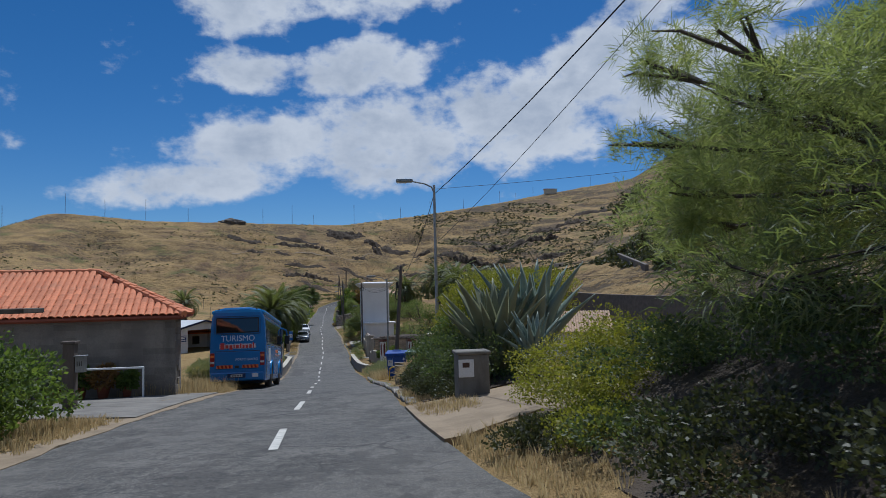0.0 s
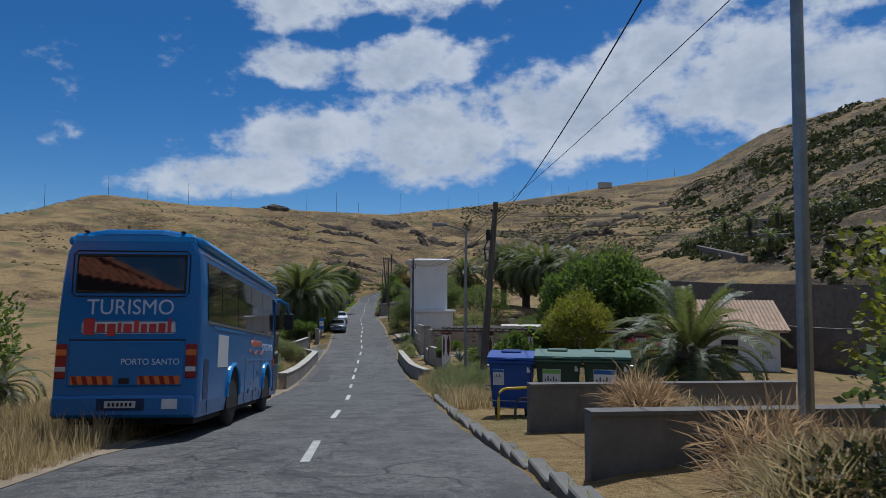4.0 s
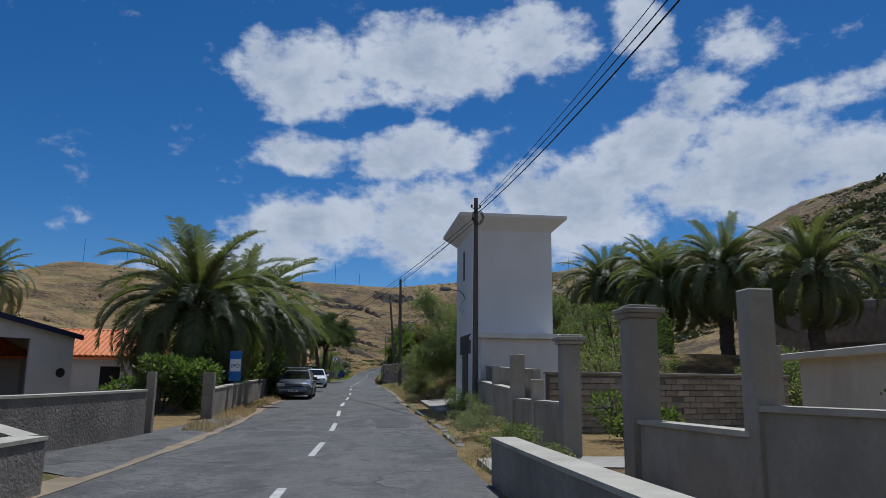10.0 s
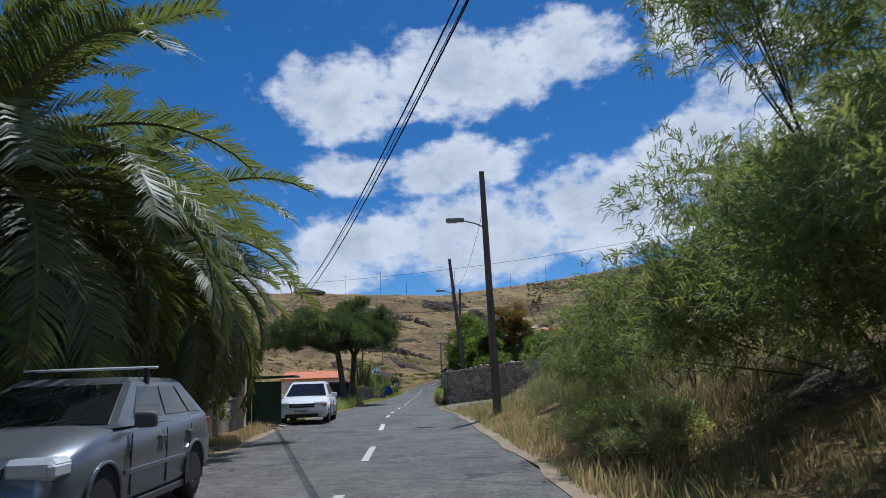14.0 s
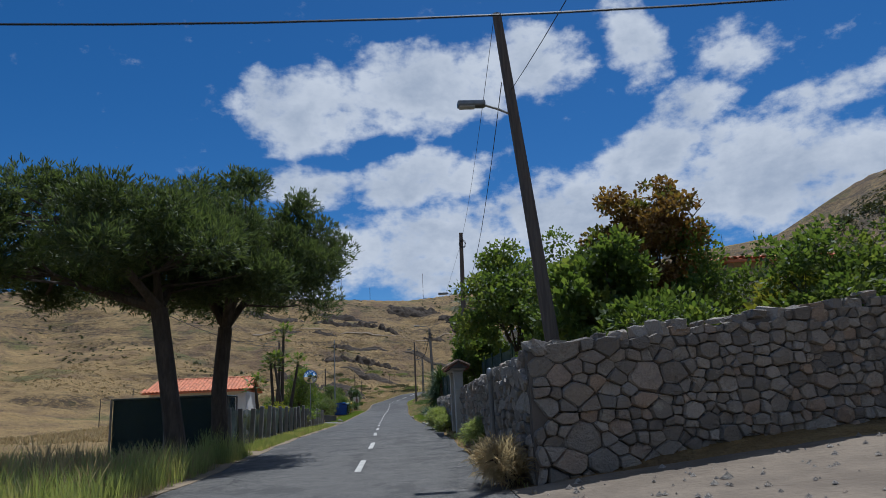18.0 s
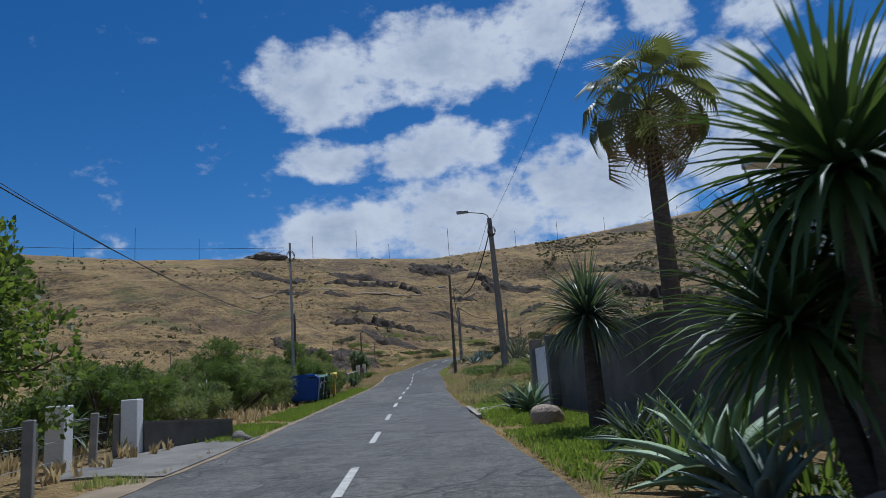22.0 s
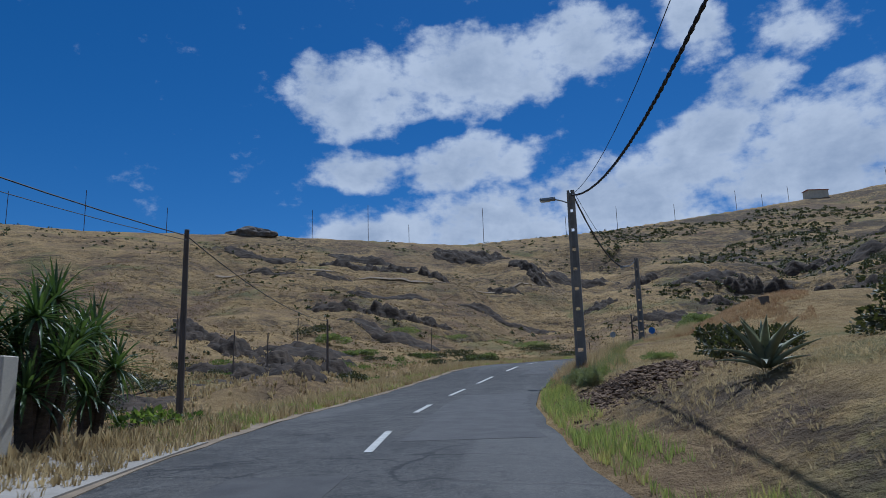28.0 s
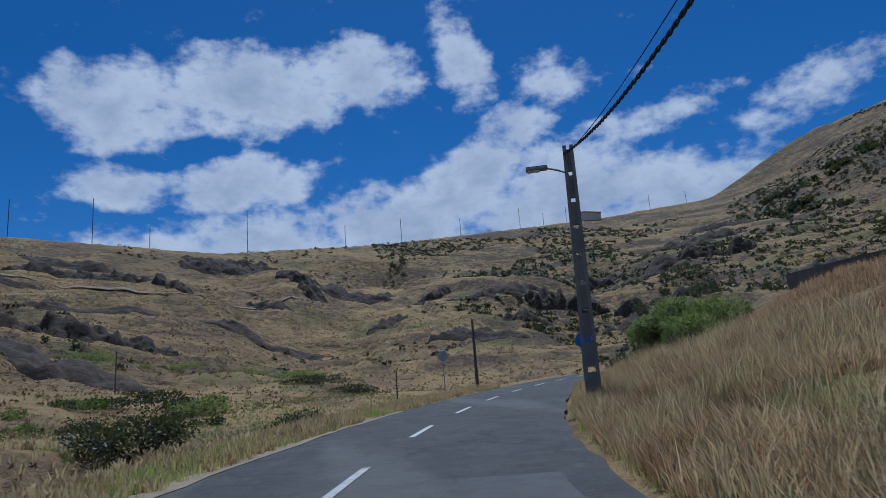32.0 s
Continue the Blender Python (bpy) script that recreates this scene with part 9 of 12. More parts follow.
igloo = thing("paper_bank", stand(208.4, -5.75, 4), "big blue domed paper bin on the grass", "bin", "bins on the green verge")
bm = bmesh.new()
rings = []
for z, k in ((0.20, 0.86), (0.3, 0.9), (1.15, 1.0), (1.2, 1.03), (1.26, 1.03)):
    rings.append([bm.verts.new((x * k, y * k, z)) for x, y in ((-0.72, -0.62), (0.72, -0.62), (0.72, 0.62), (-0.72, 0.62))])
for a, b in zip(rings, rings[1:]):
    for i in range(4):
        bm.faces.new((a[i], a[(i + 1) % 4], b[(i + 1) % 4], b[i]))
bm.faces.new(rings[0][::-1])
bm.faces.new(rings[-1])
bmesh.ops.bevel(bm, geom=[e for e in bm.edges if abs(e.verts[0].co.z - e.verts[1].co.z) > 0.02], offset=0.08, segments=2, affect="EDGES")
part("body", bm, M_BINB, igloo)
bm = bmesh.new()
prism(bm, [(-0.74, 1.262), (-0.72, 1.36), (-0.5, 1.48), (0, 1.54), (0.5, 1.48), (0.72, 1.36), (0.74, 1.262)], -0.64, 0.64)
lid = part("lid", bm, M_BINB, igloo, "curved blue lid")
part("slot", boxes((0.2, 0.6, -0.66, -0.635, 1.30, 1.37), bevel=0.01), M_BLACK, lid)
part("hatch", boxes((-0.2, 0.55, -0.35, 0.35, 1.49, 1.53), bevel=0.01), M_BUSL, lid)
part("notice", boxes((0.735, 0.745, -0.35, 0.0, 0.75, 1.1)), M_TRIM, igloo)
for x in (-0.5, 0.5):
    for y in (-0.42, 0.42):
        bm = bmesh.new()
        lathe(bm, [(0.03, -0.03), (0.1, -0.03), (0.1, 0.03), (0.03, 0.03)], 12, (x, y, 0.1), "x")
        part("wheel", bm, M_BLACK, igloo)
wheelie_bin(210.5, -5.6, 4, M_BING, M_LIDG, "dark green bin on the grass verge", "bins on the green verge", 1.1, 0.85, 1.22, (0.06, 0.4, 0.7, 1.05, M_TRIM))
wheelie_bin(211.8, -5.6, 2, M_BING, M_LIDG, "dark green bin on the grass verge", "bins on the green verge", 1.1, 0.85, 1.24, (0.06, 0.4, 0.7, 1.05, M_TRIM))
wheelie_bin(213.1, -5.55, 3, M_BING, M_LIDG, "dark green bin on the grass verge", "bins on the green verge", 1.1, 0.85, 1.24, (0.06, 0.4, 0.7, 1.05, M_TRIM))
wheelie_bin(214.2, -5.45, 5, M_BINY, M_BINY, "yellow packaging bin on the grass verge", "bins on the green verge", 1.2, 1.15, 1.32, (0.06, 0.4, 0.75, 1.1, M_SIGNW))
# ---- plants ----
def heap(rng, w, l, h, n, r=0.3, base=0.0, dome=True):
    """Rounded masses that together fill a mound w by l and h high."""
    out = []
    for i in range(n):
        a, q = rng.uniform(0, 2 * math.pi), math.sqrt(rng.random())
        x, y = math.cos(a) * q * w / 2, math.sin(a) * q * l / 2
        top = h * (1 - 0.55 * q * q if dome else rng.uniform(0.7, 1.0)) * rng.uniform(0.8, 1.05)
        z = base + (top - base) * rng.uniform(0.35, 0.86)
        k = rng.uniform(0.7, 1.25) * r
        out.append((x, y, z, k * w / 2 + 0.12, k * l / 2 + 0.12, max(k * h * 0.62, 0.12)))
    return out


def shrub(name, s, d, w, l, h, material, label, n=900, size=0.1, seed=1, blobs=7, kind="leaf", category="bush", group="", base=0.0, turn=0.0, r=0.34, lift=0.0, **more):
    rng = random.Random(seed)
    m = stand(s, d, turn)
    m.translation.z += lift
    return bush(name, m, heap(rng, w, l, h, blobs, r, base), material, label, n, size, seed, kind, category, group, **more)


def tree(name, m, height, blobs, material, label, n=2500, size=0.14, seed=1, trunk_r=0.16, fork=0.45, kind="leaf", bark=None, lean=(0, 0), category="tree", group="", limbs=3, **more):
    """A tapered trunk, limbs into every mass of the crown, and the crown of single leaves."""
    rng = random.Random(seed)
    ob = thing(name, m, label, category, group)
    fk = Vector((lean[0] * fork, lean[1] * fork, height * fork))
    bm = tubes([(0, 0, -0.3), (0.02, 0.01, 0.1), (fk.x * 0.5 + rng.uniform(-.05, .05), fk.y * 0.5, fk.z * 0.55), tuple(fk)], [trunk_r * 1.5, trunk_r * 1.1, trunk_r, trunk_r * 0.85], 9)
    part("trunk", bm, bark or M_BARK, ob)
    for b in blobs:
        c = Vector(b[:3])
        mid = fk.lerp(c, 0.5) + Vector((rng.uniform(-.2, .2), rng.uniform(-.2, .2), rng.uniform(-.1, .25)))
        bm = tubes([tuple(fk), tuple(mid), tuple(c)], [trunk_r * 0.5, trunk_r * 0.3, trunk_r * 0.14], 6)
        for _ in range(limbs):
            e = c + Vector((rng.uniform(-1, 1) * b[3], rng.uniform(-1, 1) * b[4], rng.uniform(-.4, 1) * b[5])) * 0.85
            tube(bm, [tuple(mid.lerp(c, 0.6)), tuple(c.lerp(e, 0.55)), tuple(e)], [trunk_r * 0.25, trunk_r * 0.15, trunk_r * 0.06], 4)
        part("limb", bm, bark or M_BARK, ob)
    if "clump" in more:
        blobs = clumped(blobs, *more.pop("clump"), seed)
    if kind == "leaf":
        part("crown", leaf_mesh("crown", blobs, n, size, material, seed, **more), None, ob)
    else:
        part("crown", spray_mesh("crown", blobs, n, size, material, seed, **more), None, ob)
    return ob


def crown(rng, w, l, z0, z1, n, r=0.36, flat=1.0):
    out = []
    for i in range(n):
        a, q = i * 2.4 + rng.uniform(-.4, .4), math.sqrt((i + 0.5) / n)
        k = rng.uniform(0.8, 1.15) * r
        out.append((math.cos(a) * q * w / 2 * 0.85, math.sin(a) * q * l / 2 * 0.85, z0 + (z1 - z0) * (0.30 + (0.45 * (1 - q * q) + rng.uniform(-.08, .12)) * flat), k * w * 0.6, k * l * 0.6, k * (z1 - z0)))
    return out


# first bend: tamarisk, creeper mound, agaves, flowering shrubs
rng = random.Random(5)
tree("tamarisk", stand(5.2, 6.0), 5.0, [(-0.6, -0.6, 2.5, 1.5, 1.7, 1.1), (1.3, 0.9, 3.0, 1.9, 1.9, 1.2), (-0.6, 2.3, 2.1, 1.1, 1.4, 0.9), (2.6, -1.5, 3.6, 2.0, 2.0, 1.4), (-1.4, 0.8, 1.9, 1.0, 1.4, 0.9), (0.3, -2.6, 2.6, 1.7, 1.7, 1.4),
      (2.4, 2.4, 3.0, 1.8, 1.8, 1.3), (0.2, 3.4, 1.9, 1.4, 1.5, 1.0), (1.4, 4.4, 2.2, 1.5, 1.4, 1.1), (-1.3, 1.9, 2.6, 0.7, 0.9, 0.45), (-0.3, 4.4, 1.2, 1.1, 1.2, 0.8), (0.9, 3.0, 0.9, 1.5, 1.7, 0.8), (-1.0, 3.4, 1.6, 0.7, 0.9, 0.5), (3.4, 4.0, 3.0, 1.6, 1.6, 1.1), (-1.9, 2.6, 3.1, 0.6, 0.8, 0.25), (-2.1, 0.9, 2.9, 0.5, 0.7, 0.25), (-1.8, 3.3, 2.3, 0.5, 0.7, 0.25)],
     M_TAMAR, "large feathery tamarisk leaning over the road bank", 6400, 0.21, 3, 0.13, 0.25, kind="spray", width=0.0048, twigs=12, droop=0.12, inner=0.15, up=0.35, clump=(22, 0.3))
bush("creeper_mound", stand(9.4, 4.0) @ pose(0, 0, -0.25), [(-0.6, -1.1, 0.3, 0.6, 1.0, 0.5), (-0.1, 0.3, 0.5, 0.75, 1.1, 0.6), (-0.4, 1.3, 0.4, 0.6, 0.8, 0.55), (0.5, -0.2, 0.75, 0.7, 1.0, 0.5), (0.5, 1.2, 0.85, 0.6, 0.8, 0.5), (-1.0, -2.2, 0.15, 0.5, 0.8, 0.35)],
     M_YELLOW, "yellow-green creeper mound over the bank", 18000, 0.036, 8, slim=0.7, clump=(26, 0.5), stem=False)
# low fill in the darkest leaf colours, standing for the tamarisk's shade
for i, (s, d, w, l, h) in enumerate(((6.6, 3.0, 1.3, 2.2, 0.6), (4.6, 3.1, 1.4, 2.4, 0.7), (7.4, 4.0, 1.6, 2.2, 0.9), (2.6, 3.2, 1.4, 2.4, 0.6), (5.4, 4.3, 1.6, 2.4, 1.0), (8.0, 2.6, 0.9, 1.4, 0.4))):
    shrub("dark_shrub", s, d, w, l, h, M_SCRUB if i % 2 else M_PINE, "undergrowth on the litter bank, leaf colours darkened for shade", 2600, 0.045, 640 + i, 8, group="undergrowth below the tamarisk", stem=False)
# more fill below the crown, its dark green doing the work of shade
bush("dark_shrub", stand(3.6, 5.0), [(-0.6, 0.2, 0.7, 1.1, 2.0, 0.8), (0.2, -1.6, 0.9, 1.2, 1.8, 0.9), (-1.2, 1.9, 0.35, 0.7, 1.0, 0.45), (-0.2, -3.4, 0.8, 1.1, 1.6, 0.8)], M_TAMARD, "undergrowth below the tamarisk, coloured dark for its shade", 1500, 0.22, 9, "spray", width=0.006, twigs=8, up=0.4)
bush("leafy_shrub", stand(13.2, -6.1), [(0.2, -1.0, 0.9, 1.1, 1.5, 1.0), (-0.5, 0.6, 1.2, 1.3, 1.5, 1.0), (0.3, 1.6, 0.7, 0.8, 0.9, 0.8), (-1.5, -0.8, 1.2, 1.3, 1.6, 1.1), (0.5, 0.2, 0.6, 0.8, 1.3, 0.7), (-0.5, -0.5, 2.0, 0.9, 1.1, 0.7), (-1.0, 0.4, 2.5, 0.5, 0.6, 0.45)],
     M_SHRUB, "dense dark green garden shrub beside the forecourt", 12000, 0.085, 10, slim=0.6, clump=(8, 0.45))
bush("leafy_shrub", stand(8.4, -8.2), [(0, 0, 1.2, 1.6, 1.8, 1.2), (0.6, 1.4, 0.9, 1.2, 1.2, 0.9), (1.0, -1.4, 0.7, 1.0, 1.2, 0.7)], M_FRESH, "bright green leafy garden shrub", 4000, 0.13, 11, slim=0.5)
for i, (s, d, sz, lift) in enumerate(((19.3, 4.6, 2.3, 0.5), (20.4, 5.9, 2.6, 0.75), (21.3, 4.6, 1.9, 0.5), (17.6, 5.2, 1.2, 0.5))):
    m = stand(s, d, 40 * i)
    m.translation.z += lift * 0.5
    agave("agave", m, sz * 1.1, "large grey-green agave on a stony mound", 30, M_AGAVE if i % 2 else M_AGAVEY, i + 2, 0.12, "agave clump on the mound", 36)
shrub("leafy_shrub", 21.6, 4.4, 3.2, 4.2, 2.6, M_SHRUB, "dark green shrub below the agaves", 9000, 0.065, 21, 8)
# extra top layer in lighter yellow-green: sunlight on the shrub, put into colour
bush("sun_tinted_shrub", stand(22.9, 5.3), [(-1.0, -0.2, 2.3, 0.8, 1.2, 0.5), (0.0, 0.7, 2.8, 1.1, 1.3, 0.5), (0.4, -1.4, 2.8, 1.2, 1.2, 0.5), (1.6, 0.2, 2.9, 1.2, 1.4, 0.5), (-1.1, 1.6, 1.6, 0.6, 0.9, 0.6)], M_YELLOW, "upper twigs of a roadside shrub, sunlight put into their yellow-green", 9000, 0.062, 24, slim=0.6)
# the shrub itself takes the same lighter colour, to look sunlit
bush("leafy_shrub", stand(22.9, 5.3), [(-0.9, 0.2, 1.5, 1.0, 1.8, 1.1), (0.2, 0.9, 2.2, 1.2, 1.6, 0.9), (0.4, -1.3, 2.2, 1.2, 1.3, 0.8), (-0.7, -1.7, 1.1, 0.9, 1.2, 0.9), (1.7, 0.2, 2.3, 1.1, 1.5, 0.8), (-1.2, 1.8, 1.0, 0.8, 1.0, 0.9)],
     M_YELLOW, "tall shrub, leaves coloured yellow-green for the sun on its top", 15000, 0.062, 22, slim=0.6)
# the shrub's and agaves' shaded lower half, done with dark pine-needle colour
bush("dark_shrub", stand(22.2, 3.9), [(-0.6, -1.6, 0.7, 0.8, 1.4, 0.8), (-0.6, 1.0, 0.8, 0.8, 1.5, 0.9), (0.6, 0, 1.0, 1.0, 2.0, 1.1)], M_PINE, "undergrowth below the tall shrub, shade put into its leaf colour", 8000, 0.06, 23)
bush("dark_shrub", stand(19.4, 3.7), [(-0.5, -1.2, 0.5, 0.8, 1.3, 0.7), (-0.6, 0.9, 0.6, 0.8, 1.3, 0.8), (0.5, 0, 0.8, 1.0, 2.0, 0.9)], M_PINE, "undergrowth below the agaves, shade put into its leaf colour", 7000, 0.06, 26)
# scrub colour, the darkest leaf, paints the shade down to the kerb
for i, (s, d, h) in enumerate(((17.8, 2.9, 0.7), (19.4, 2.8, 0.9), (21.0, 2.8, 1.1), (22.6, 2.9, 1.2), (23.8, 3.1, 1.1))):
    shrub("dark_shrub", s, d, 1.2, 2.0, h, M_SCRUB, "undergrowth filling the gutter edge, darkest leaf colour for shade", 2600, 0.05, 660 + i, 8, group="tangle at the gutter", stem=False)
for i, (s, d, h) in enumerate(((25.2, 3.0, 0.9), (24.6, 2.6, 0.8), (30.0, 3.6, 0.9), (31.8, 5.0, 1.0))):
    shrub("dry_weed", s, d, 1.2, 1.6, h, M_HAYRED if i % 2 == 0 else M_STRAW, "dry brown weed by the block wall", 260, 0.30, 30 + i, 4, "spray", "weed", width=0.006, twigs=6, droop=0.1)
bush("leafy_shrub", stand(29.5, -16.0), [(0, 0, 1.6, 2.0, 2.0, 1.4), (1.5, 1.0, 1.1, 1.3, 1.3, 1.0)], M_SHRUB, "dark green shrub behind the tiled house", 3500, 0.13, 25)
tree("garden_tree", stand(38.5, -11.5), 3.4, crown(random.Random(3), 4.4, 5.0, 0.5, 3.7, 8), M_SHRUB, "low dark green tree beside the shed", 5000, 0.14, 26, 0.12, 0.35)
tree("garden_tree", stand(33.0, -13.0), 3.0, crown(random.Random(4), 3.6, 4.0, 0.4, 3.0, 7), M_SHRUB, "low dark green tree behind the house", 3800, 0.13, 27, 0.1, 0.35)
date_palm(stand(45.5, -13.0), 0.8, "small date palm beside the shed", 36, 1.9, 41, 0.24)
date_palm(stand(57.0, -24.0), 2.6, "date palm beyond the shed", 60, 3.6, 42, 0.4)
date_palm(stand(66.0, -27.0), 1.8, "short date palm beyond the shed", 44, 2.2, 43, 0.3)


# flower pots on the forecourt
def flower_pot(s, d, r, h, material, label, leaf, size, seed, lk="leaf"):
    m = stand(s, d)
    m.translation.z += 0.05
    ob = thing("flower_pot", m, label, "flower pot", "pots on the forecourt")
    bm = bmesh.new()
    lathe(bm, [(r * 0.68, 0), (r * 0.95, h * 0.82), (r * 1.08, h * 0.83), (r * 1.08, h), (r * 0.93, h), (r * 0.88, h * 0.85), (0.02, h * 0.84)], 18)
    part("pot", bm, material, ob, "", True)
    if lk == "sword":
        v, f = sword_rosette(46, size, 0.022, seed, 1.3, 0.5)
        me = quick("plant", [tuple(q) for q in v], f, leaf)
        o = part("plant", me, None, ob)
        o.location.z = h * 0.9
    else:
        part("plant", leaf_mesh("plant", [(0, 0, h + size * 0.6, size, size, size * 0.8), (0.1, 0.1, h + size * 1.1, size * 0.6, size * 0.6, size * 0.5)], 420, 0.13, leaf, seed), None, ob)
    return ob


flower_pot(25.4, -7.0, 0.17, 0.34, M_POT, "small terracotta pot with a leafy plant", M_FRESH, 0.3, 1)
flower_pot(25.35, -7.75, 0.22, 0.40, M_POT, "terracotta pot with a reddish leafy plant", M_MAROON, 0.42, 2)
flower_pot(25.3, -8.5, 0.24, 0.42, M_POT, "terracotta pot with a bushy plant", M_FRESH, 0.36, 3)
flower_pot(25.2, -9.3, 0.27, 0.44, M_POT, "broad terracotta pot with a strap-leaved plant", M_YUCCA, 0.75, 4, "sword")
flower_pot(25.15, -10.1, 0.25, 0.40, M_POTB, "dark blue glazed pot with a green plant", M_SHRUB, 0.4, 5)
flower_pot(25.1, -10.9, 0.22, 0.38, M_POT, "terracotta pot with trailing leaves", M_YELLOW, 0.35, 6)

# shrubs and weeds along the two parapets
for i in range(8):
    s = 44.5 + i * 4.0
    shrub("grey_shrub", s, -6.6 - (i % 3) * 0.9, 3.6, 4.4, 2.3 + 0.25 * ((i * 7) % 3), M_OLIVE, "grey-green wild shrub behind the parapet", 1300, 0.19, 50 + i, 9, "spray", group="grey shrubs behind the parapet", width=0.008, twigs=9, droop=0.05, up=0.6, r=0.26, r0=0.015)
for i, (s, d, h) in enumerate(((41.5, 4.2, 1.3), (43.5, 3.4, 1.35), (45.3, 5.6, 1.4), (46.8, 3.1, 1.2), (49.2, 5.2, 1.45), (52.0, 3.8, 1.3), (54.0, 5.6, 1.4), (56.5, 4.4, 1.2), (44.0, 7.4, 1.4), (50.5, 8.0, 1.4))):
    shrub("wild_weed", s, d, 2.4, 2.8, h, M_STRAW if i % 4 == 0 else M_OLIVE, "tall grey-green weeds among dry grass", 520, 0.17, 70 + i, 9, "spray", "weed", "roadside weeds", width=0.0045, twigs=10, droop=0.1, up=0.7, stem=False)
date_palm(stand(43.4, 10.3), 1.2, "low date palm behind the bins", 64, 3.4, 44, 0.36)
tree("round_tree", stand(59.6, 11.3), 4.6, crown(random.Random(6), 3.5, 3.6, 0.7, 4.1, 12, 0.44), M_YELLOW, "rounded yellow-green garden tree", 13000, 0.13, 90, 0.14, 0.3)
tree("broad_tree", stand(66.6, 15.5), 8.0, crown(random.Random(8), 8.2, 8.0, 1.2, 7.3, 16, 0.34), M_SHRUB, "broad dense dark green tree behind the pergola", 19000, 0.22, 91, 0.28, 0.32)
bush("bougainvillea", stand(57.5, 14.6), [(0, 0, 1.3, 1.3, 1.3, 0.8), (1.2, 0.6, 1.1, 1.0, 1.0, 0.7)], M_BOUG, "magenta bougainvillea by the pale roof", 1600, 0.10, 92)
bush("leafy_shrub", stand(56.4, 14.0), [(0, 0, 1.0, 1.6, 1.5, 0.9), (1.4, 0.4, 0.9, 1.3, 1.2, 0.8)], M_SHRUB, "dark shrub below the bougainvillea", 2200, 0.12, 93)
bush("ivy", stand(66.4, 4.3), [(0.0, -0.5, 1.2, 0.3, 0.6, 0.16), (-0.16, -0.3, 0.95, 0.12, 0.5, 0.25), (-0.16, 0.2, 1.1, 0.12, 0.35, 0.14)], M_SHRUB, "ivy trailing over the yard wall", 900, 0.07, 94, slim=0.9, category="ivy", stem=False)
for i, (s, d, h, mat, lb) in enumerate(((64.0, 8.2, 0.7, M_FRESH, "bright green garden plant behind the railing"), (66.0, 9.5, 1.5, M_SHRUB, "dark garden shrub in the pergola yard"), (70.5, 8.2, 1.3, M_FRESH, "leafy garden plant in the yard"),
                                        (62.2, 9.0, 0.6, M_SHRUB, "low garden plant at the railing"), (60.5, 10.4, 1.1, M_SHRUB, "low garden shrub at the railing"), (73.5, 7.4, 1.1, M_FRESH, "leafy shrub near the yard wall"),
                                        (79.5, 6.2, 1.6, M_FRESH, "leafy shrub behind the yard wall"), (76.0, 11.0, 2.2, M_FRESH, "sunlit green shrub behind the yard"), (80.0, 12.6, 2.4, M_SHRUB, "green shrub behind the yard"), (68.4, 8.6, 1.4, M_SHRUB, "dark leafy plant before the brick wall"), (71.8, 8.9, 1.2, M_OLIVE, "grey-green plant before the brick wall"), (69.6, 7.2, 0.8, M_SHRUB, "low potted greenery in the yard"), (66.8, 7.6, 0.9, M_SHRUB, "low dark plant behind the railing"))):
    shrub("garden_plant", s, d, 1.9, 2.0, h, mat, lb, 1500, 0.085, 100 + i, 6, group="garden plants in the yard", slim=0.6)
for i, (s, d, h, sz) in enumerate(((69.2, 4.6, 0.75, 0.6), (64.9, 6.0, 0.1, 0.7), (71.0, 6.2, 0.1, 0.9))):
    agave("agave", stand(s, d, 30 * i), sz, "small spiky agave in the yard", 16, M_AGAVE, 20 + i, 0.2)
bush("pergola_vine", stand(60.6, 9.6), [(0, -0.4, 2.0, 0.5, 0.6, 0.5), (0.4, 0.5, 1.4, 0.5, 0.6, 0.7), (-0.4, 1.1, 2.3, 0.4, 0.8, 0.3)], M_FRESH, "vine with large leaves on the pergola", 700, 0.2, 110, slim=0.8, category="vine")
bush("pergola_vine", stand(57.4, 7.2), [(0, 0, 1.5, 0.9, 0.9, 0.9), (0.8, 0.4, 1.0, 0.9, 0.8, 0.7)], M_SHRUB, "broad-leaved climber beside the pergola", 900, 0.2, 111, slim=0.8, category="vine")

# garden weeds at the tower and along the kerbs
for i, (s, d, w, h) in enumerate(((86.8, 3.1, 1.1, 1.2), (84.4, 3.0, 1.1, 0.8), (80.6, 2.8, 1.2, 0.7), (77.2, 2.7, 1.1, 0.8), (88.8, 3.1, 0.8, 0.5), (74.0, 2.7, 0.9, 0.6), (96.6, 4.6, 1.4, 0.9))):
    shrub("leafy_weed", s, d, w, w * 1.3, h, M_OLIVE if i % 3 else M_TAMARD, "grey-green leafy weed at the wall foot", 1800, 0.042, 120 + i, 8, group="weeds at the wall foot", slim=0.5, stem=False)

# date palms
for i, (s, d, th, fr, ln) in enumerate(((101.4, 20.6, 7.2, 76, 4.4), (110.9, 20.7, 8.0, 76, 4.5), (114.6, 18.4, 8.0, 72, 4.4), (106.2, 19.2, 7.0, 72, 4.3), (96.5, 23.0, 6.6, 70, 4.2), (118.0, 13.4, 6.4, 70, 4.0))):
    date_palm(stand(s, d, 50 * i), th - (place(s, d).z - line_at(s)[0][2]), "tall Canary date palm behind the tower", fr, ln, 140 + i, 0.38)
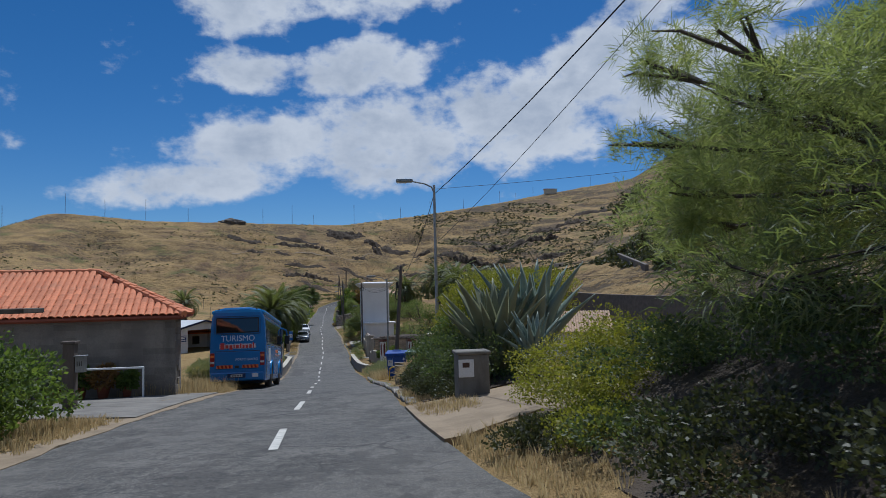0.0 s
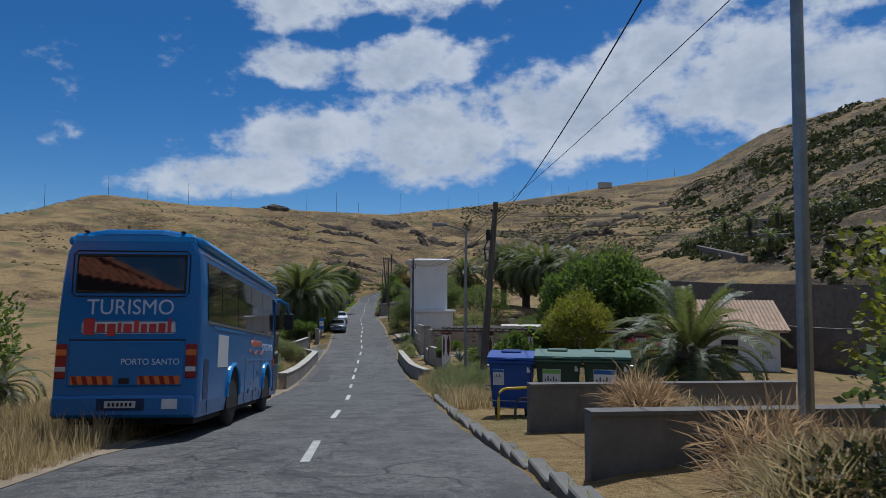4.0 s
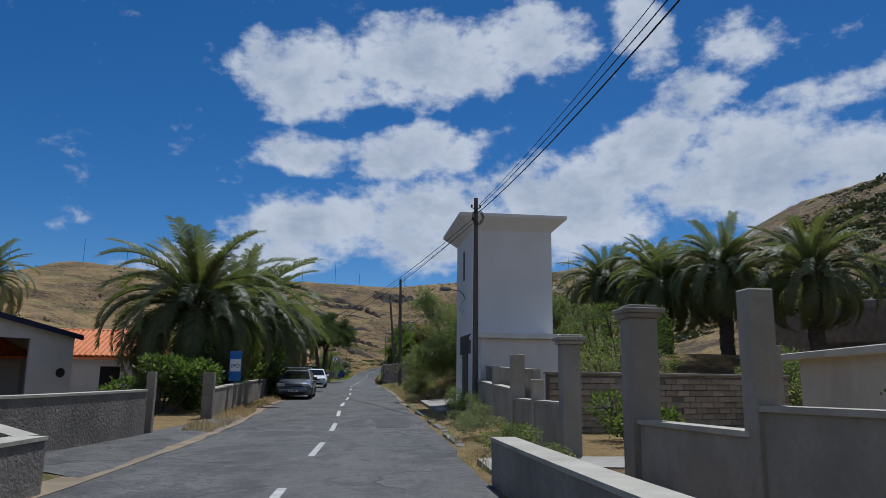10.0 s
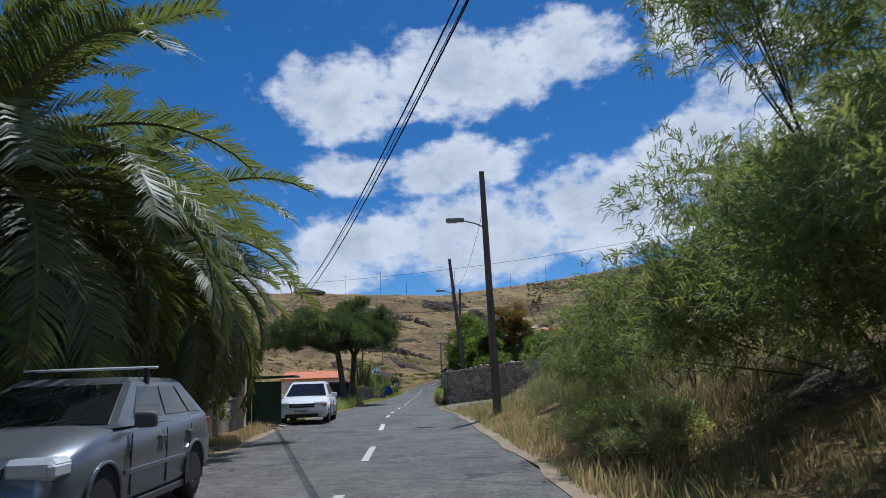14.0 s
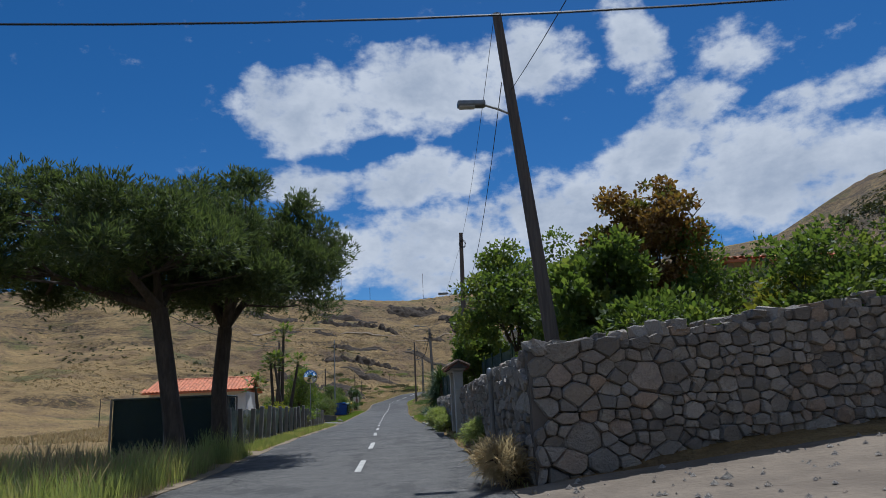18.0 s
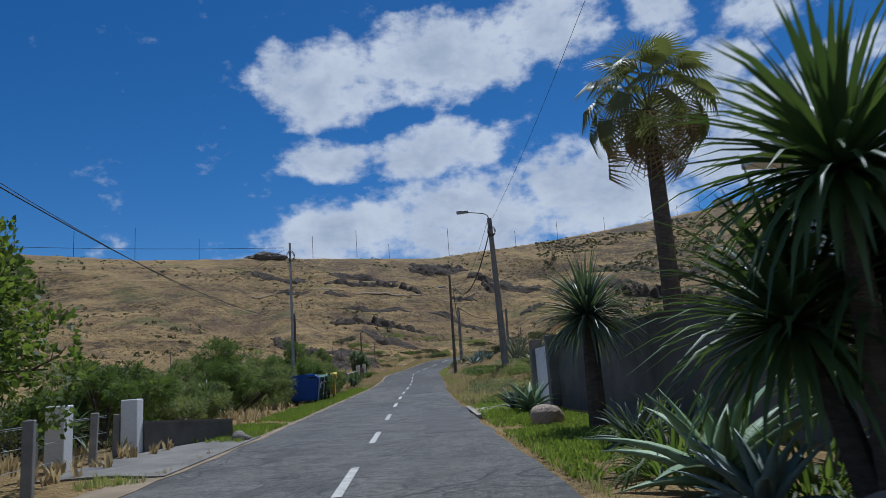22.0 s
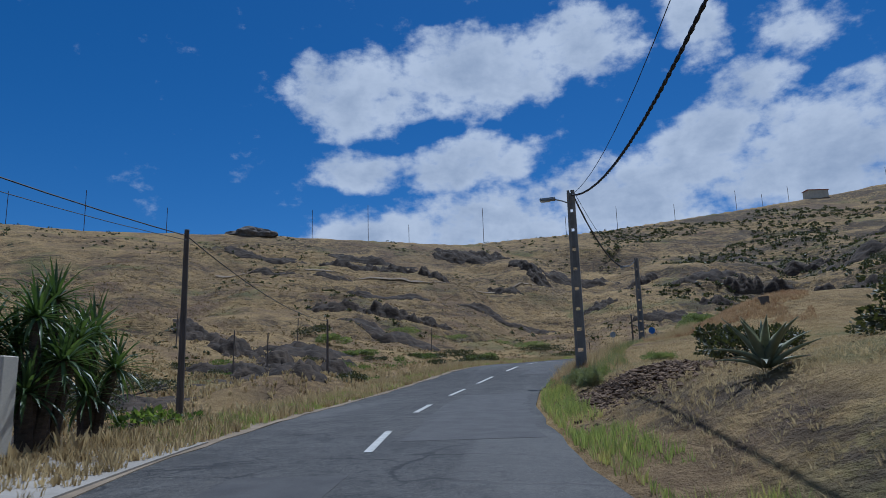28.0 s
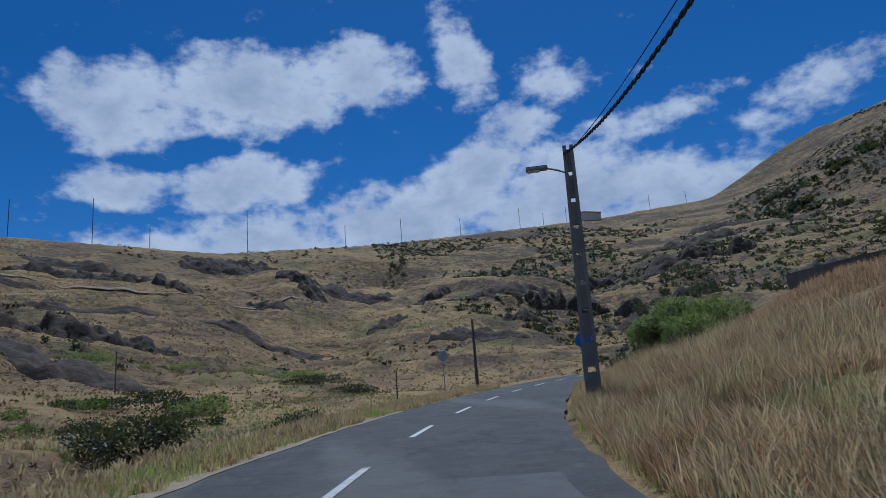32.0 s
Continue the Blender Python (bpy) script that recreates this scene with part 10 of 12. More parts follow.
for i, (s, d, th, fr, ln) in enumerate(((95.0, -7.6, 3.8, 100, 4.9), (104.6, -7.2, 3.9, 100, 5.5), (111.0, -7.3, 3.7, 96, 5.5), (117.6, -8.2, 3.5, 80, 4.8))):
    date_palm(stand(s, d, 70 * i), th, "large Canary date palm arching over the garden wall", fr, ln, 150 + i, 0.48, "roadside date palms")
date_palm(stand(100.6, -19.6), 5.6, "date palm behind the orange roof", 60, 2.8, 160, 0.4)
for i, (x, y, th) in enumerate(((60.2, 191.5, 8.5), (64.5, 186.0, 7.0), (57.5, 209.0, 5.5), (61.5, 213.0, 6.5), (71.0, 181.0, 6.0), (54.0, 222.0, 4.5), (48.5, 150.0, 4.5), (75.0, 176.0, 5.0))):
    date_palm(pose(x, y, land1(x, y), 0, 0, 60 * i), th * 0.62, "date palm on the terraced slope", 44, 3.2, 170 + i, 0.4, "palms on the slope")
for i, (s, d, w, h, mat) in enumerate(((89.0, -7.4, 3.4, 2.6, M_SHRUB), (92.6, -7.0, 3.2, 2.9, M_FRESH), (96.6, -6.9, 2.6, 2.3, M_SHRUB), (100.4, -6.7, 4.0, 3.9, M_FRESH), (103.4, -6.6, 3.4, 3.4, M_FRESH), (107.0, -7.3, 3.2, 2.2, M_SHRUB), (113.4, -7.4, 3.2, 2.1, M_SHRUB))):
    shrub("garden_shrub", s, d, w, w * 1.3, h, mat, "leafy garden shrub behind the grey wall", 2600, 0.15, 180 + i, 7, group="shrubs under the palms", slim=0.6)
bush("dry_fern", stand(75.2, -7.0), [(0, 0, 0.5, 0.6, 0.8, 0.5)], M_HAYRED, "patch of rust-brown dead fronds at the gate", 260, 0.3, 189, "spray", width=0.02, twigs=6)

# tamarisk thicket after the tower
bush("tamarisk", stand(101.2, 5.6), [(-1.3, -1.6, 2.2, 1.3, 1.8, 1.3), (-1.2, 1.2, 1.9, 1.3, 1.9, 1.3), (0.6, -0.4, 3.5, 1.6, 2.0, 1.3), (1.4, -2.4, 3.3, 1.8, 1.7, 1.5), (1.6, 1.8, 3.1, 1.8, 1.9, 1.4), (-2.3, -1.0, 3.7, 1.0, 1.0, 0.5), (2.6, -0.4, 4.2, 1.7, 1.9, 1.3), (0.1, 3.4, 2.2, 1.5, 1.7, 1.4),
     (0.2, -3.4, 1.7, 1.3, 1.4, 1.3), (-1.9, -2.2, 1.1, 1.2, 1.8, 1.0), (-1.6, 0.0, 0.9, 1.3, 3.4, 1.0), (-2.2, 2.6, 0.9, 1.0, 2.2, 0.9), (-2.6, 5.0, 0.6, 0.9, 2.0, 0.7), (-2.6, -1.4, 4.2, 0.6, 0.6, 0.35)],
     M_TAMARD, "tall feathery tamarisk thicket on the bank", 8400, 0.18, 190, "spray", "tree", r0=0.016, width=0.008, twigs=10, clump=(20, 0.42), inner=0.15)
bush("tamarisk", stand(97.4, 7.2), [(0, 0, 2.6, 1.9, 1.9, 1.8), (1.6, 1.0, 3.4, 1.9, 2.0, 1.7), (0.2, -1.0, 1.4, 1.6, 1.2, 1.2)], M_TAMARD, "feathery tamarisk behind the tower", 3400, 0.20, 191, "spray", "tree", r0=0.016, width=0.010, twigs=9, clump=(14, 0.34), inner=0.15)
for i, (s, d, w, h, mat) in enumerate(((107.0, 5.2, 3.2, 1.9, M_OLIVE), (111.4, 6.0, 3.4, 1.5, M_OLIVE), (116.0, 6.2, 3.2, 1.1, M_OLIVE), (104.0, 3.2, 1.5, 0.9, M_WEED), (120.0, 7.4, 4.0, 1.1, M_OLIVE), (122.5, 10.2, 3.8, 1.2, M_WEED))):
    shrub("wild_shrub", s, d, w, w * 1.5, h, mat, "wild grey-green shrub on the dry bank", 4200, 0.045, 195 + i, 10, r0=0.012, group="shrubs on the bank", slim=0.5)
for i, (s, d, w, h) in enumerate(((91.0, 10.5, 4.6, 3.4), (97.0, 13.0, 5.0, 4.2), (103.0, 13.5, 5.0, 4.0), (109.0, 13.0, 5.0, 3.6), (86.0, 14.5, 4.4, 3.2), (78.0, 17.0, 4.6, 3.4))):
    shrub("leafy_tree", s, d, w, w, h, M_SHRUB if i % 2 else M_TAMARD, "spreading green shrub behind the yard", 4200, 0.095, 205 + i, 9, group="green shrubs behind the yard", slim=0.5)
for i, (s, d, w, h) in enumerate(((105.5, 3.4, 1.8, 1.2), (108.4, 3.8, 2.0, 1.3), (111.6, 4.2, 2.2, 1.4), (114.0, 4.6, 2.0, 1.1), (103.2, 2.9, 1.4, 0.9), (116.4, 5.2, 2.2, 1.1), (109.8, 5.6, 2.4, 1.6), (113.0, 7.2, 2.6, 1.6))):
    shrub("grey_weed", s, d, w, w * 1.3, h, M_OLIVE, "tall twiggy grey-green weed on the bank", 700, 0.15, 680 + i, 10, "spray", "weed", "weeds on the bank", width=0.0045, twigs=9, droop=0.1, up=0.7, stem=False, clump=(4, 0.6), inner=0.1)
tree("garden_tree", stand(131.6, 13.2), 4.0, crown(random.Random(12), 5.0, 5.0, 0.6, 4.4, 9), M_SHRUB, "dark green tree on the drive bank", 5000, 0.14, 212, 0.16, 0.35)

# umbrella pines
def pine(s, d, height, w, label, seed, lean, n, z0, tufts):
    """A trunk that forks into a few steep limbs, branches off them, and a crown of small clumps of needles."""
    rg = random.Random(seed)
    ob = thing("umbrella_pine", stand(s, d), label, "tree", "umbrella pines")
    fk = Vector((lean[0] * 0.3, lean[1] * 0.3, z0 - 0.4))
    part("trunk", tubes([(0, 0, -0.3), (0.03, 0.02, 0.3), (fk.x * 0.3 - 0.06, fk.y * 0.4, fk.z * 0.5), tuple(fk)], [0.33, 0.25, 0.21, 0.2], 10), M_BARK, ob)
    mains = []
    for i in range(5):
        a = i * 2.4 + rg.uniform(-.3, .3)
        out = w * (0.05 if i == 0 else rg.uniform(0.2, 0.3))
        e = Vector((lean[0] + math.cos(a) * out, lean[1] + math.sin(a) * out, height - rg.uniform(0.9, 2.2)))
        m = fk.lerp(e, 0.5) + Vector((math.cos(a), math.sin(a), 0)) * 0.25
        mains.append((fk, m, e))
        part("limb", tubes([tuple(fk), tuple(m), tuple(e)], [0.13, 0.085, 0.03], 7), M_BARK, ob)
    blobs = []
    for i in range(tufts):
        a, q = i * 2.4 + rg.uniform(-.3, .3), math.sqrt((i + 0.4) / tufts) * rg.uniform(0.88, 1.03)
        k = rg.uniform(0.75, 1.3)
        top = z0 + 0.3 + (height - z0 - 0.4) * math.sqrt(max(0.0, 1.06 - q * q))
        c = Vector((lean[0] + math.cos(a) * q * w * 0.47, lean[1] + math.sin(a) * q * w * 0.47, top - (top - z0) * rg.random() ** 1.2 * 0.9))
        blobs.append((*c, 0.6 * k, 0.6 * k, 0.42 * k))
        near = min((f.lerp(m, u) if u < 1 else m.lerp(e, u - 1) for f, m, e in mains for u in (0.6, 1.0, 1.4, 1.8)), key=lambda v: (v - c).length + max(0, v.z - c.z))
        part("branch", tubes([tuple(near), tuple(near.lerp(c, 0.5) + Vector((0, 0, -0.08))), tuple(c)], [0.04, 0.026, 0.01], 5), M_BARK, ob)
    part("crown", spray_mesh("crown", blobs, n, 0.16, M_PINE, seed, width=0.014, twigs=7, droop=0.0, inner=0.05, up=0.7), None, ob)
    return ob


pine(146.0, -5.2, 6.9, 8.8, "umbrella pine with a broad flat dense crown", 220, (-1.7, 0.0), 10500, 4.2, 110)
pine(149.2, -5.0, 8.0, 6.6, "umbrella pine with a dense crown over the road", 221, (0.4, 0.0), 9000, 4.0, 90)
shrub("leafy_shrub", 128.0, -8.6, 3.0, 4.0, 1.3, M_SHRUB, "green shrub in the long grass", 1300, 0.12, 225, 5)
shrub("leafy_shrub", 134.0, -9.4, 3.4, 4.0, 1.2, M_FRESH, "green shrub in the long grass", 1300, 0.12, 226, 5)
tree("small_tree", stand(139.0, -10.5), 2.6, crown(random.Random(14), 1.8, 1.8, 1.2, 2.8, 5), M_SHRUB, "small dark tree before the tiled roof", 900, 0.13, 227, 0.07, 0.5)

# garden above the stone wall
rng = random.Random(30)
for i, (s, d, w, z0, z1, mat, lb, sz) in enumerate(((144.8, 5.2, 3.2, 1.4, 4.3, M_FRESH, "fig tree with broad fresh green leaves", 0.24), (149.0, 5.6, 4.2, 1.2, 5.4, M_FRESH, "dense dark green tree above the wall", 0.17),
        (156.8, 6.6, 4.0, 0.8, 4.2, M_SHRUB, "dense dark shrub tree behind the gateway", 0.17), (155.9, 4.8, 4.8, 2.0, 6.4, M_FRESH, "tall fig tree overhanging the gateway", 0.24), (147.2, 8.4, 4.4, 1.0, 4.8, M_FRESH, "leafy green tree in the walled garden", 0.18), (147.6, 7.4, 2.8, 3.2, 7.0, M_MAROON, "bronze-leaved tree in the walled garden", 0.19),
        (142.0, 9.0, 4.0, 0.6, 4.0, M_FRESH, "yellow-green garden shrub above the wall", 0.17), (142.6, 13.5, 4.6, 0.6, 5.0, M_SHRUB, "green tree behind the garden wall", 0.17), (161.6, 4.2, 2.8, 1.4, 4.0, M_FRESH, "sunlit fig tree behind the garden net", 0.22),
        (165.8, 5.0, 3.6, 1.6, 4.5, M_FRESH, "sunlit leafy tree behind the garden net", 0.2), (158.6, 7.6, 4.8, 0.8, 4.4, M_SHRUB, "dark green tree behind the gateway", 0.18))):
    m = stand(s, d)
    tree("garden_tree", m, z1 - 1.0, crown(random.Random(i + 40), w, w, z0 - 0.9, z1 - 0.9, 9, 0.38), mat, lb, 7000, sz * 0.62, 230 + i, 0.1, 0.3, group="walled garden trees", slim=0.66, inner=0.2, clump=(9, 0.42))
for i, (s, d) in enumerate(((141.6, 5.5), (141.9, 8.5), (142.2, 11.0))):
    shrub("leafy_shrub", s + 0.6, d, 2.2, 2.2, 1.9, M_FRESH if i != 1 else M_YELLOW, "sunlit green shrub above the stone wall", 1200, 0.14, 245 + i, 5, lift=0.6)
shrub("wild_weed", 157.6, 2.1, 0.7, 1.6, 0.7, M_WEED, "green weed at the foot of the stone wall", 500, 0.2, 250, 5, "spray", "weed", width=0.010, twigs=7, up=0.9)
shrub("wild_weed", 160.6, 2.1, 0.9, 3.6, 1.1, M_WEED, "tall weeds at the foot of the stone wall", 900, 0.24, 251, 6, "spray", "weed", width=0.010, twigs=7, up=0.9)
shrub("wild_weed", 147.0, 2.2, 0.7, 1.6, 0.8, M_WEED, "weeds at the foot of the stone wall", 300, 0.22, 252, 4, "spray", "weed", width=0.010, twigs=7, up=0.9)
shrub("wild_weed", 140.0, 1.9, 0.8, 1.8, 0.8, M_STRAW, "dry weeds at the wall corner", 300, 0.24, 253, 4, "spray", "weed", width=0.008, twigs=7, up=0.9)


# papayas: bare stems with a crown of deeply cut leaves
def papaya(s, d, height, lean, seed, n=13):
    ob = thing("papaya_tree", stand(s, d), "papaya tree with a bare grey stem", "papaya", "papaya trees")
    rg = random.Random(seed)
    part("trunk", tubes([(0, 0, -0.2), (lean[0] * 0.3, lean[1] * 0.3, height * 0.4), (lean[0], lean[1], height)], [0.13, 0.09, 0.06], 8), M_BARK, ob)
    for i in range(n):
        az, el = i * 2.4, radians(75 - 95 * (i / n)) + rg.uniform(-.1, .1)
        ln = rg.uniform(0.45, 0.62)
        a = Vector((lean[0], lean[1], height - 0.12 + 0.12 * (1 - i / n)))
        b = a + Vector((math.cos(az) * math.cos(el), math.sin(az) * math.cos(el), math.sin(el))) * ln
        bm = tubes([tuple(a), tuple(b)], [0.014, 0.008], 4)
        out = (b - a).normalized()
        side = out.cross(Vector((0, 0, 1))).normalized()
        for k in range(7):
            w = radians(-120 + 40 * k)
            dr = (out * math.cos(w) + side * math.sin(w) + Vector((0, 0, -0.35))).normalized() * rg.uniform(0.24, 0.34)
            cr = dr.cross(Vector((0, 0, 1))).normalized() * 0.075
            vs = [bm.verts.new(q) for q in (b, b + dr * 0.5 + cr, b + dr, b + dr * 0.5 - cr)]
            bm.faces.new(vs)
        part("leaf", bm, M_FRESH, ob)
    return ob


for i, (s, d, h, lean) in enumerate(((166.2, -5.9, 5.0, (0.1, 0)), (165.0, -5.6, 3.4, (-0.5, 0.2)), (167.2, -5.7, 3.5, (0.5, 0.1)), (166.7, -6.3, 3.6, (0.25, 0)), (165.8, -6.2, 3.5, (-0.2, 0)), (163.8, -6.6, 2.3, (-0.2, 0)))):
    papaya(s, d, h, lean, 260 + i)
for i, (s, d, w, h, mat) in enumerate(((167.6, -6.4, 2.2, 1.9, M_SHRUB), (163.6, -6.0, 2.0, 1.7, M_YELLOW), (170.2, -6.6, 2.6, 1.6, M_OLIVE), (160.6, -6.6, 2.0, 1.4, M_YELLOW), (173.5, -6.4, 3.0, 1.7, M_SHRUB), (177.0, -6.8, 3.2, 1.6, M_SHRUB), (169.0, -5.6, 1.4, 1.3, M_OLIVE))):
    shrub("garden_shrub", s, d, w, w * 1.3, h, mat, "garden shrub behind the wire fence", 1500, 0.12, 270 + i, 6, group="shrubs behind the fence", slim=0.6)
tree("small_tree", stand(182.6, -6.9), 3.4, crown(random.Random(15), 2.8, 3.2, 0.6, 4.0, 9), M_FRESH, "small leafy tree by the fence", 3600, 0.12, 280, 0.08, 0.4)


# sword-leaved plants
def yucca(s, d, trunk_h, heads, label, seed, length=0.85, material=None, name="yucca", n=70, width=0.032, group="", lift=0.0, trunk_r=0.1, cat="yucca"):
    m = stand(s, d)
    m.translation.z += lift
    ob = thing(name, m, label, cat, group)
    rg = random.Random(seed)
    for k, (hx, hy, hz) in enumerate(heads):
        part("stem", tubes([(hx * 0.15, hy * 0.15, -0.2), (hx * 0.5, hy * 0.5, (trunk_h + hz) * 0.5), (hx, hy, trunk_h + hz)], [trunk_r * 1.2, trunk_r, trunk_r * 0.85], 8), M_PALMT, ob)
        v, f = sword_rosette(n, length * rg.uniform(0.9, 1.08), width, seed + k, 1.45, 0.22, 4, 0.0, 0.04, -0.55)
        o = part("leaf_head", quick("leaf_head", [tuple(q) for q in v], f, material or M_YUCCA), None, ob)
        o.location = (hx, hy, trunk_h + hz)
    return ob


yucca(176.2, 3.3, 2.2, ((0, 0, 0.4), (0.5, 0.4, -0.3), (-0.2, 0.6, -0.7)), "tall yucca with dark sword leaves", 290, 1.35, n=210, width=0.045, group="yuccas at the white house")
yucca(175.7, 4.5, 1.9, ((0, 0, 0.3), (0.4, -0.3, -0.5)), "yucca with dark sword leaves", 293, 1.2, n=170, width=0.042, group="yuccas at the white house")
yucca(179.2, 4.8, 0.9, ((0, 0, 0.0), (0.3, 0.4, 0.3)), "low yucca with dark sword leaves", 296, 0.95, n=70, width=0.038, group="yuccas at the white house")
yucca(185.7, 3.7, 2.3, ((0, 0, 0),), "ball-headed dragon tree with stiff blue-green leaves", 299, 1.4, M_DRAGON, "dragon_tree", 280, 0.036, trunk_r=0.17, cat="dragon tree")
yucca(199.0, -8.0, 0.9, ((0, 0, 0.2), (0.4, 0.2, -0.3), (-0.4, 0.1, -0.2)), "clump of yucca by the scrub", 301, 0.7, n=50)
for i, (s, d) in enumerate(((249.4, -6.5), (250.4, -6.9), (251.6, -6.9), (248.9, -7.4))):
    yucca(s, d, 1.6 + 0.5 * (i % 2), ((0, 0, 0.6), (0.35, 0.2, -0.1), (-0.35, 0.1, 0.15), (0.1, -0.3, -0.6)), "bright green yucca beside the wooden gate", 305 + 4 * i, 0.85, n=60, width=0.036, group="yuccas by the gate")
yucca(187.0, -7.4, 0.3, ((0, 0, 0.3),), "strap-leaved plant in the front garden", 330, 0.8, n=50)
for i, (s, d) in enumerate(((236.8, -6.2), (237.8, -6.7), (227.6, -5.6))):
    yucca(s, d, 0.5, ((0, 0, 0.2), (0.3, 0.3, 0.0)), "small dark spiky palm beside the verge", 335 + i, 0.75, M_YUCCA, n=60, group="small spiky plants")
for i, (s, d, sz, mat, lb) in enumerate(((178.3, 3.0, 1.25, M_SOFTAG, "broad agave with pale-edged leaves"), (176.9, 2.7, 0.8, M_AGAVE, "agave with pale-edged leaves"), (191.9, 3.3, 1.0, M_SOFTAG, "pale green broad-leaved agave by the drive"), (192.8, 3.0, 0.8, M_AGAVED, "dark green agave by the drive"), (182.0, 3.3, 0.8, M_AGAVED, "dark agave on the lawn edge"),
        (221.0, 6.9, 1.7, M_AGAVEY, "large grey agave on the bank"), (222.8, 7.7, 1.35, M_AGAVEY, "large grey agave on the bank"), (244.0, 9.6, 1.4, M_AGAVEY, "large grey agave on the bank"), (245.5, 9.0, 1.3, M_AGAVEY, "grey agave on the bank"), (248.4, 4.5, 0.85, M_AGAVEY, "single agave in the mown hay"),
        (243.0, 10.4, 1.3, M_AGAVEY, "grey agave among the weeds"), (209.5, 6.3, 1.05, M_AGAVEY, "large upright grey agave on the bank"), (210.6, 7.3, 1.01, M_AGAVEY, "large upright grey agave on the bank"), (211.5, 9.2, 1.01, M_AGAVEY, "upright grey agave on the bank"), (223.2, 6.2, 0.9, M_AGAVEY, "upright grey agave beside the road"), (222.0, 9.2, 1.48, M_AGAVEY, "large grey agave among the weeds"), (240.5, 6.5, 1.0, M_AGAVE, "grey agave in dry grass"), (219.6, 11.2, 1.40, M_AGAVEY, "large grey agave on the bank"), (234.0, 4.6, 1.2, M_AGAVE, "grey agave beside the road"), (236.0, 5.3, 1.4, M_AGAVE, "grey agave beside the road"))):
    agave("agave", stand(s, d, 77 * i), sz, lb, 20, mat, 340 + i, 0.3 if sz < 1.3 else 0.1, "roadside agaves", 66 if sz < 1.3 else 38)
for i, (s, d) in enumerate(((180.6, 3.4), (177.8, 3.6), (182.9, 3.6), (179.5, 2.9), (184.6, 4.6), (174.0, 3.8))):
    m = stand(s, d)
    ob = thing("strap_leaf_plant", m, "clump of glossy strap leaves in the front bed", "garden plant", "strap-leaved clumps")
    v, f = sword_rosette(90, 0.85, 0.026, 360 + i, 1.3, 1.1, 5, 0.0, 0.22, 0.1)
    part("leaves", quick("leaves", [tuple(q) for q in v], f, M_SHRUB), None, ob)


# fan palm with a skirt of dead leaves
def fan_leaf(name, r, rays, material, hang):
    vs, fs = [(0, 0, 0)], []
    for i in range(rays):
        a = radians(-125 + 250 * i / (rays - 1))
        for off in (-0.055, 0.055):
            q = a + off
            vs.append((math.sin(q) * r * 0.5, math.cos(q) * r * 0.5, (0.06 if off > 0 else 0.0) * r))
        q = a
        vs.append((math.sin(q) * r, math.cos(q) * r, -hang * r * 0.45))
        k = 1 + i * 3
        fs += [(0, k, k + 1), (k, k + 2, k + 1)]
    return quick(name, vs, fs, material)


fp = thing("fan_palm", stand(190.8, 7.4), "tall fan palm with a skirt of dead leaves", "palm tree")
FPH = 8.6 - (place(190.8, 7.4).z - line_at(190.8)[0][2])
part("trunk", tubes([(0, 0, -0.3), (0, 0, 0.4), (0.03, 0, FPH * 0.5), (0, 0, FPH)], [0.42, 0.30, 0.25, 0.22], 12), M_PALMT, fp)
FAN, FAND = fan_leaf("fan_leaf", 1.0, 26, M_PALM, 0.9), fan_leaf("dead_fan", 0.95, 18, M_PALMD, 1.5)
for i in range(34):
    u = (i + 0.5) / 34
    az, el = math.degrees(i * 2.39996), 78 - 118 * u
    pm = pose(0, 0, FPH, 0, 0, az) @ pose(0, 0, 0, el, 0, 0)
    o = part("fan_leaf" if u < 0.92 else "dead_fan", FAN if u < 0.92 else FAND, None, fp)
    o.matrix_basis = pm @ pose(0, 1.55, 0, -20 - 55 * u, 0, 0)
    o = part("leaf_stalk", tubes([(0, 0, 0), (0, 1.55, 0)], 0.018, 4), M_RACHIS, fp)
    o.matrix_basis = pm
for i in range(13):
    az = math.degrees(i * 2.39996)
    o = part("dead_fan", FAND, None, fp)
    o.matrix_basis = pose(0, 0, FPH - 0.2 - 1.5 * i / 13, 0, 0, az) @ pose(0, 0.55 + 0.35 * (i % 3), 0, -78 + 10 * math.sin(i), 0, 0)

# scrub of the upper road
for i in range(13):
    s, d = 191.5 + i * 2.7, (-8.6 if i < 7 else -7.3) - (i * 5 % 4) * 0.5
    shrub("tamarisk_scrub", s, d, 5.0, 5.2, (2.7 if i < 4 else 3.6) + 0.35 * ((i * 5) % 3) / 2, M_TAMARD if i % 4 else M_SHRUB, "dense green tamarisk scrub beside the verge", 1900, 0.17, 400 + i, 9, "spray", group="scrub beside the verge", width=0.012, twigs=8, up=0.4, clump=(9, 0.36), inner=0.15)
for i in range(8):
    s, d = 192.0 + i * 5.5, -12.5 - (i % 3) * 1.6
    shrub("scrub", s, d, 5.5, 6.0, 2.0, M_SCRUB, "dark green scrub in the valley", 1500, 0.16, 420 + i, 7, group="valley scrub")
for i in range(16):
    s, d = 198.0 + i * 0.92, 4.3 + (i * 7 % 5) * 1.2
    shrub("creeper_plant", s, d, 3.2, 3.4, 0.5 + 0.14 * (i % 3), (M_TAMARD, M_OLIVE, M_SHRUB, M_TAMARD)[i % 4], "broad-leaved green creeper on the bank", 1900, 0.054, 430 + i, 9, stem=False, group="creepers on the bank", slim=0.95)
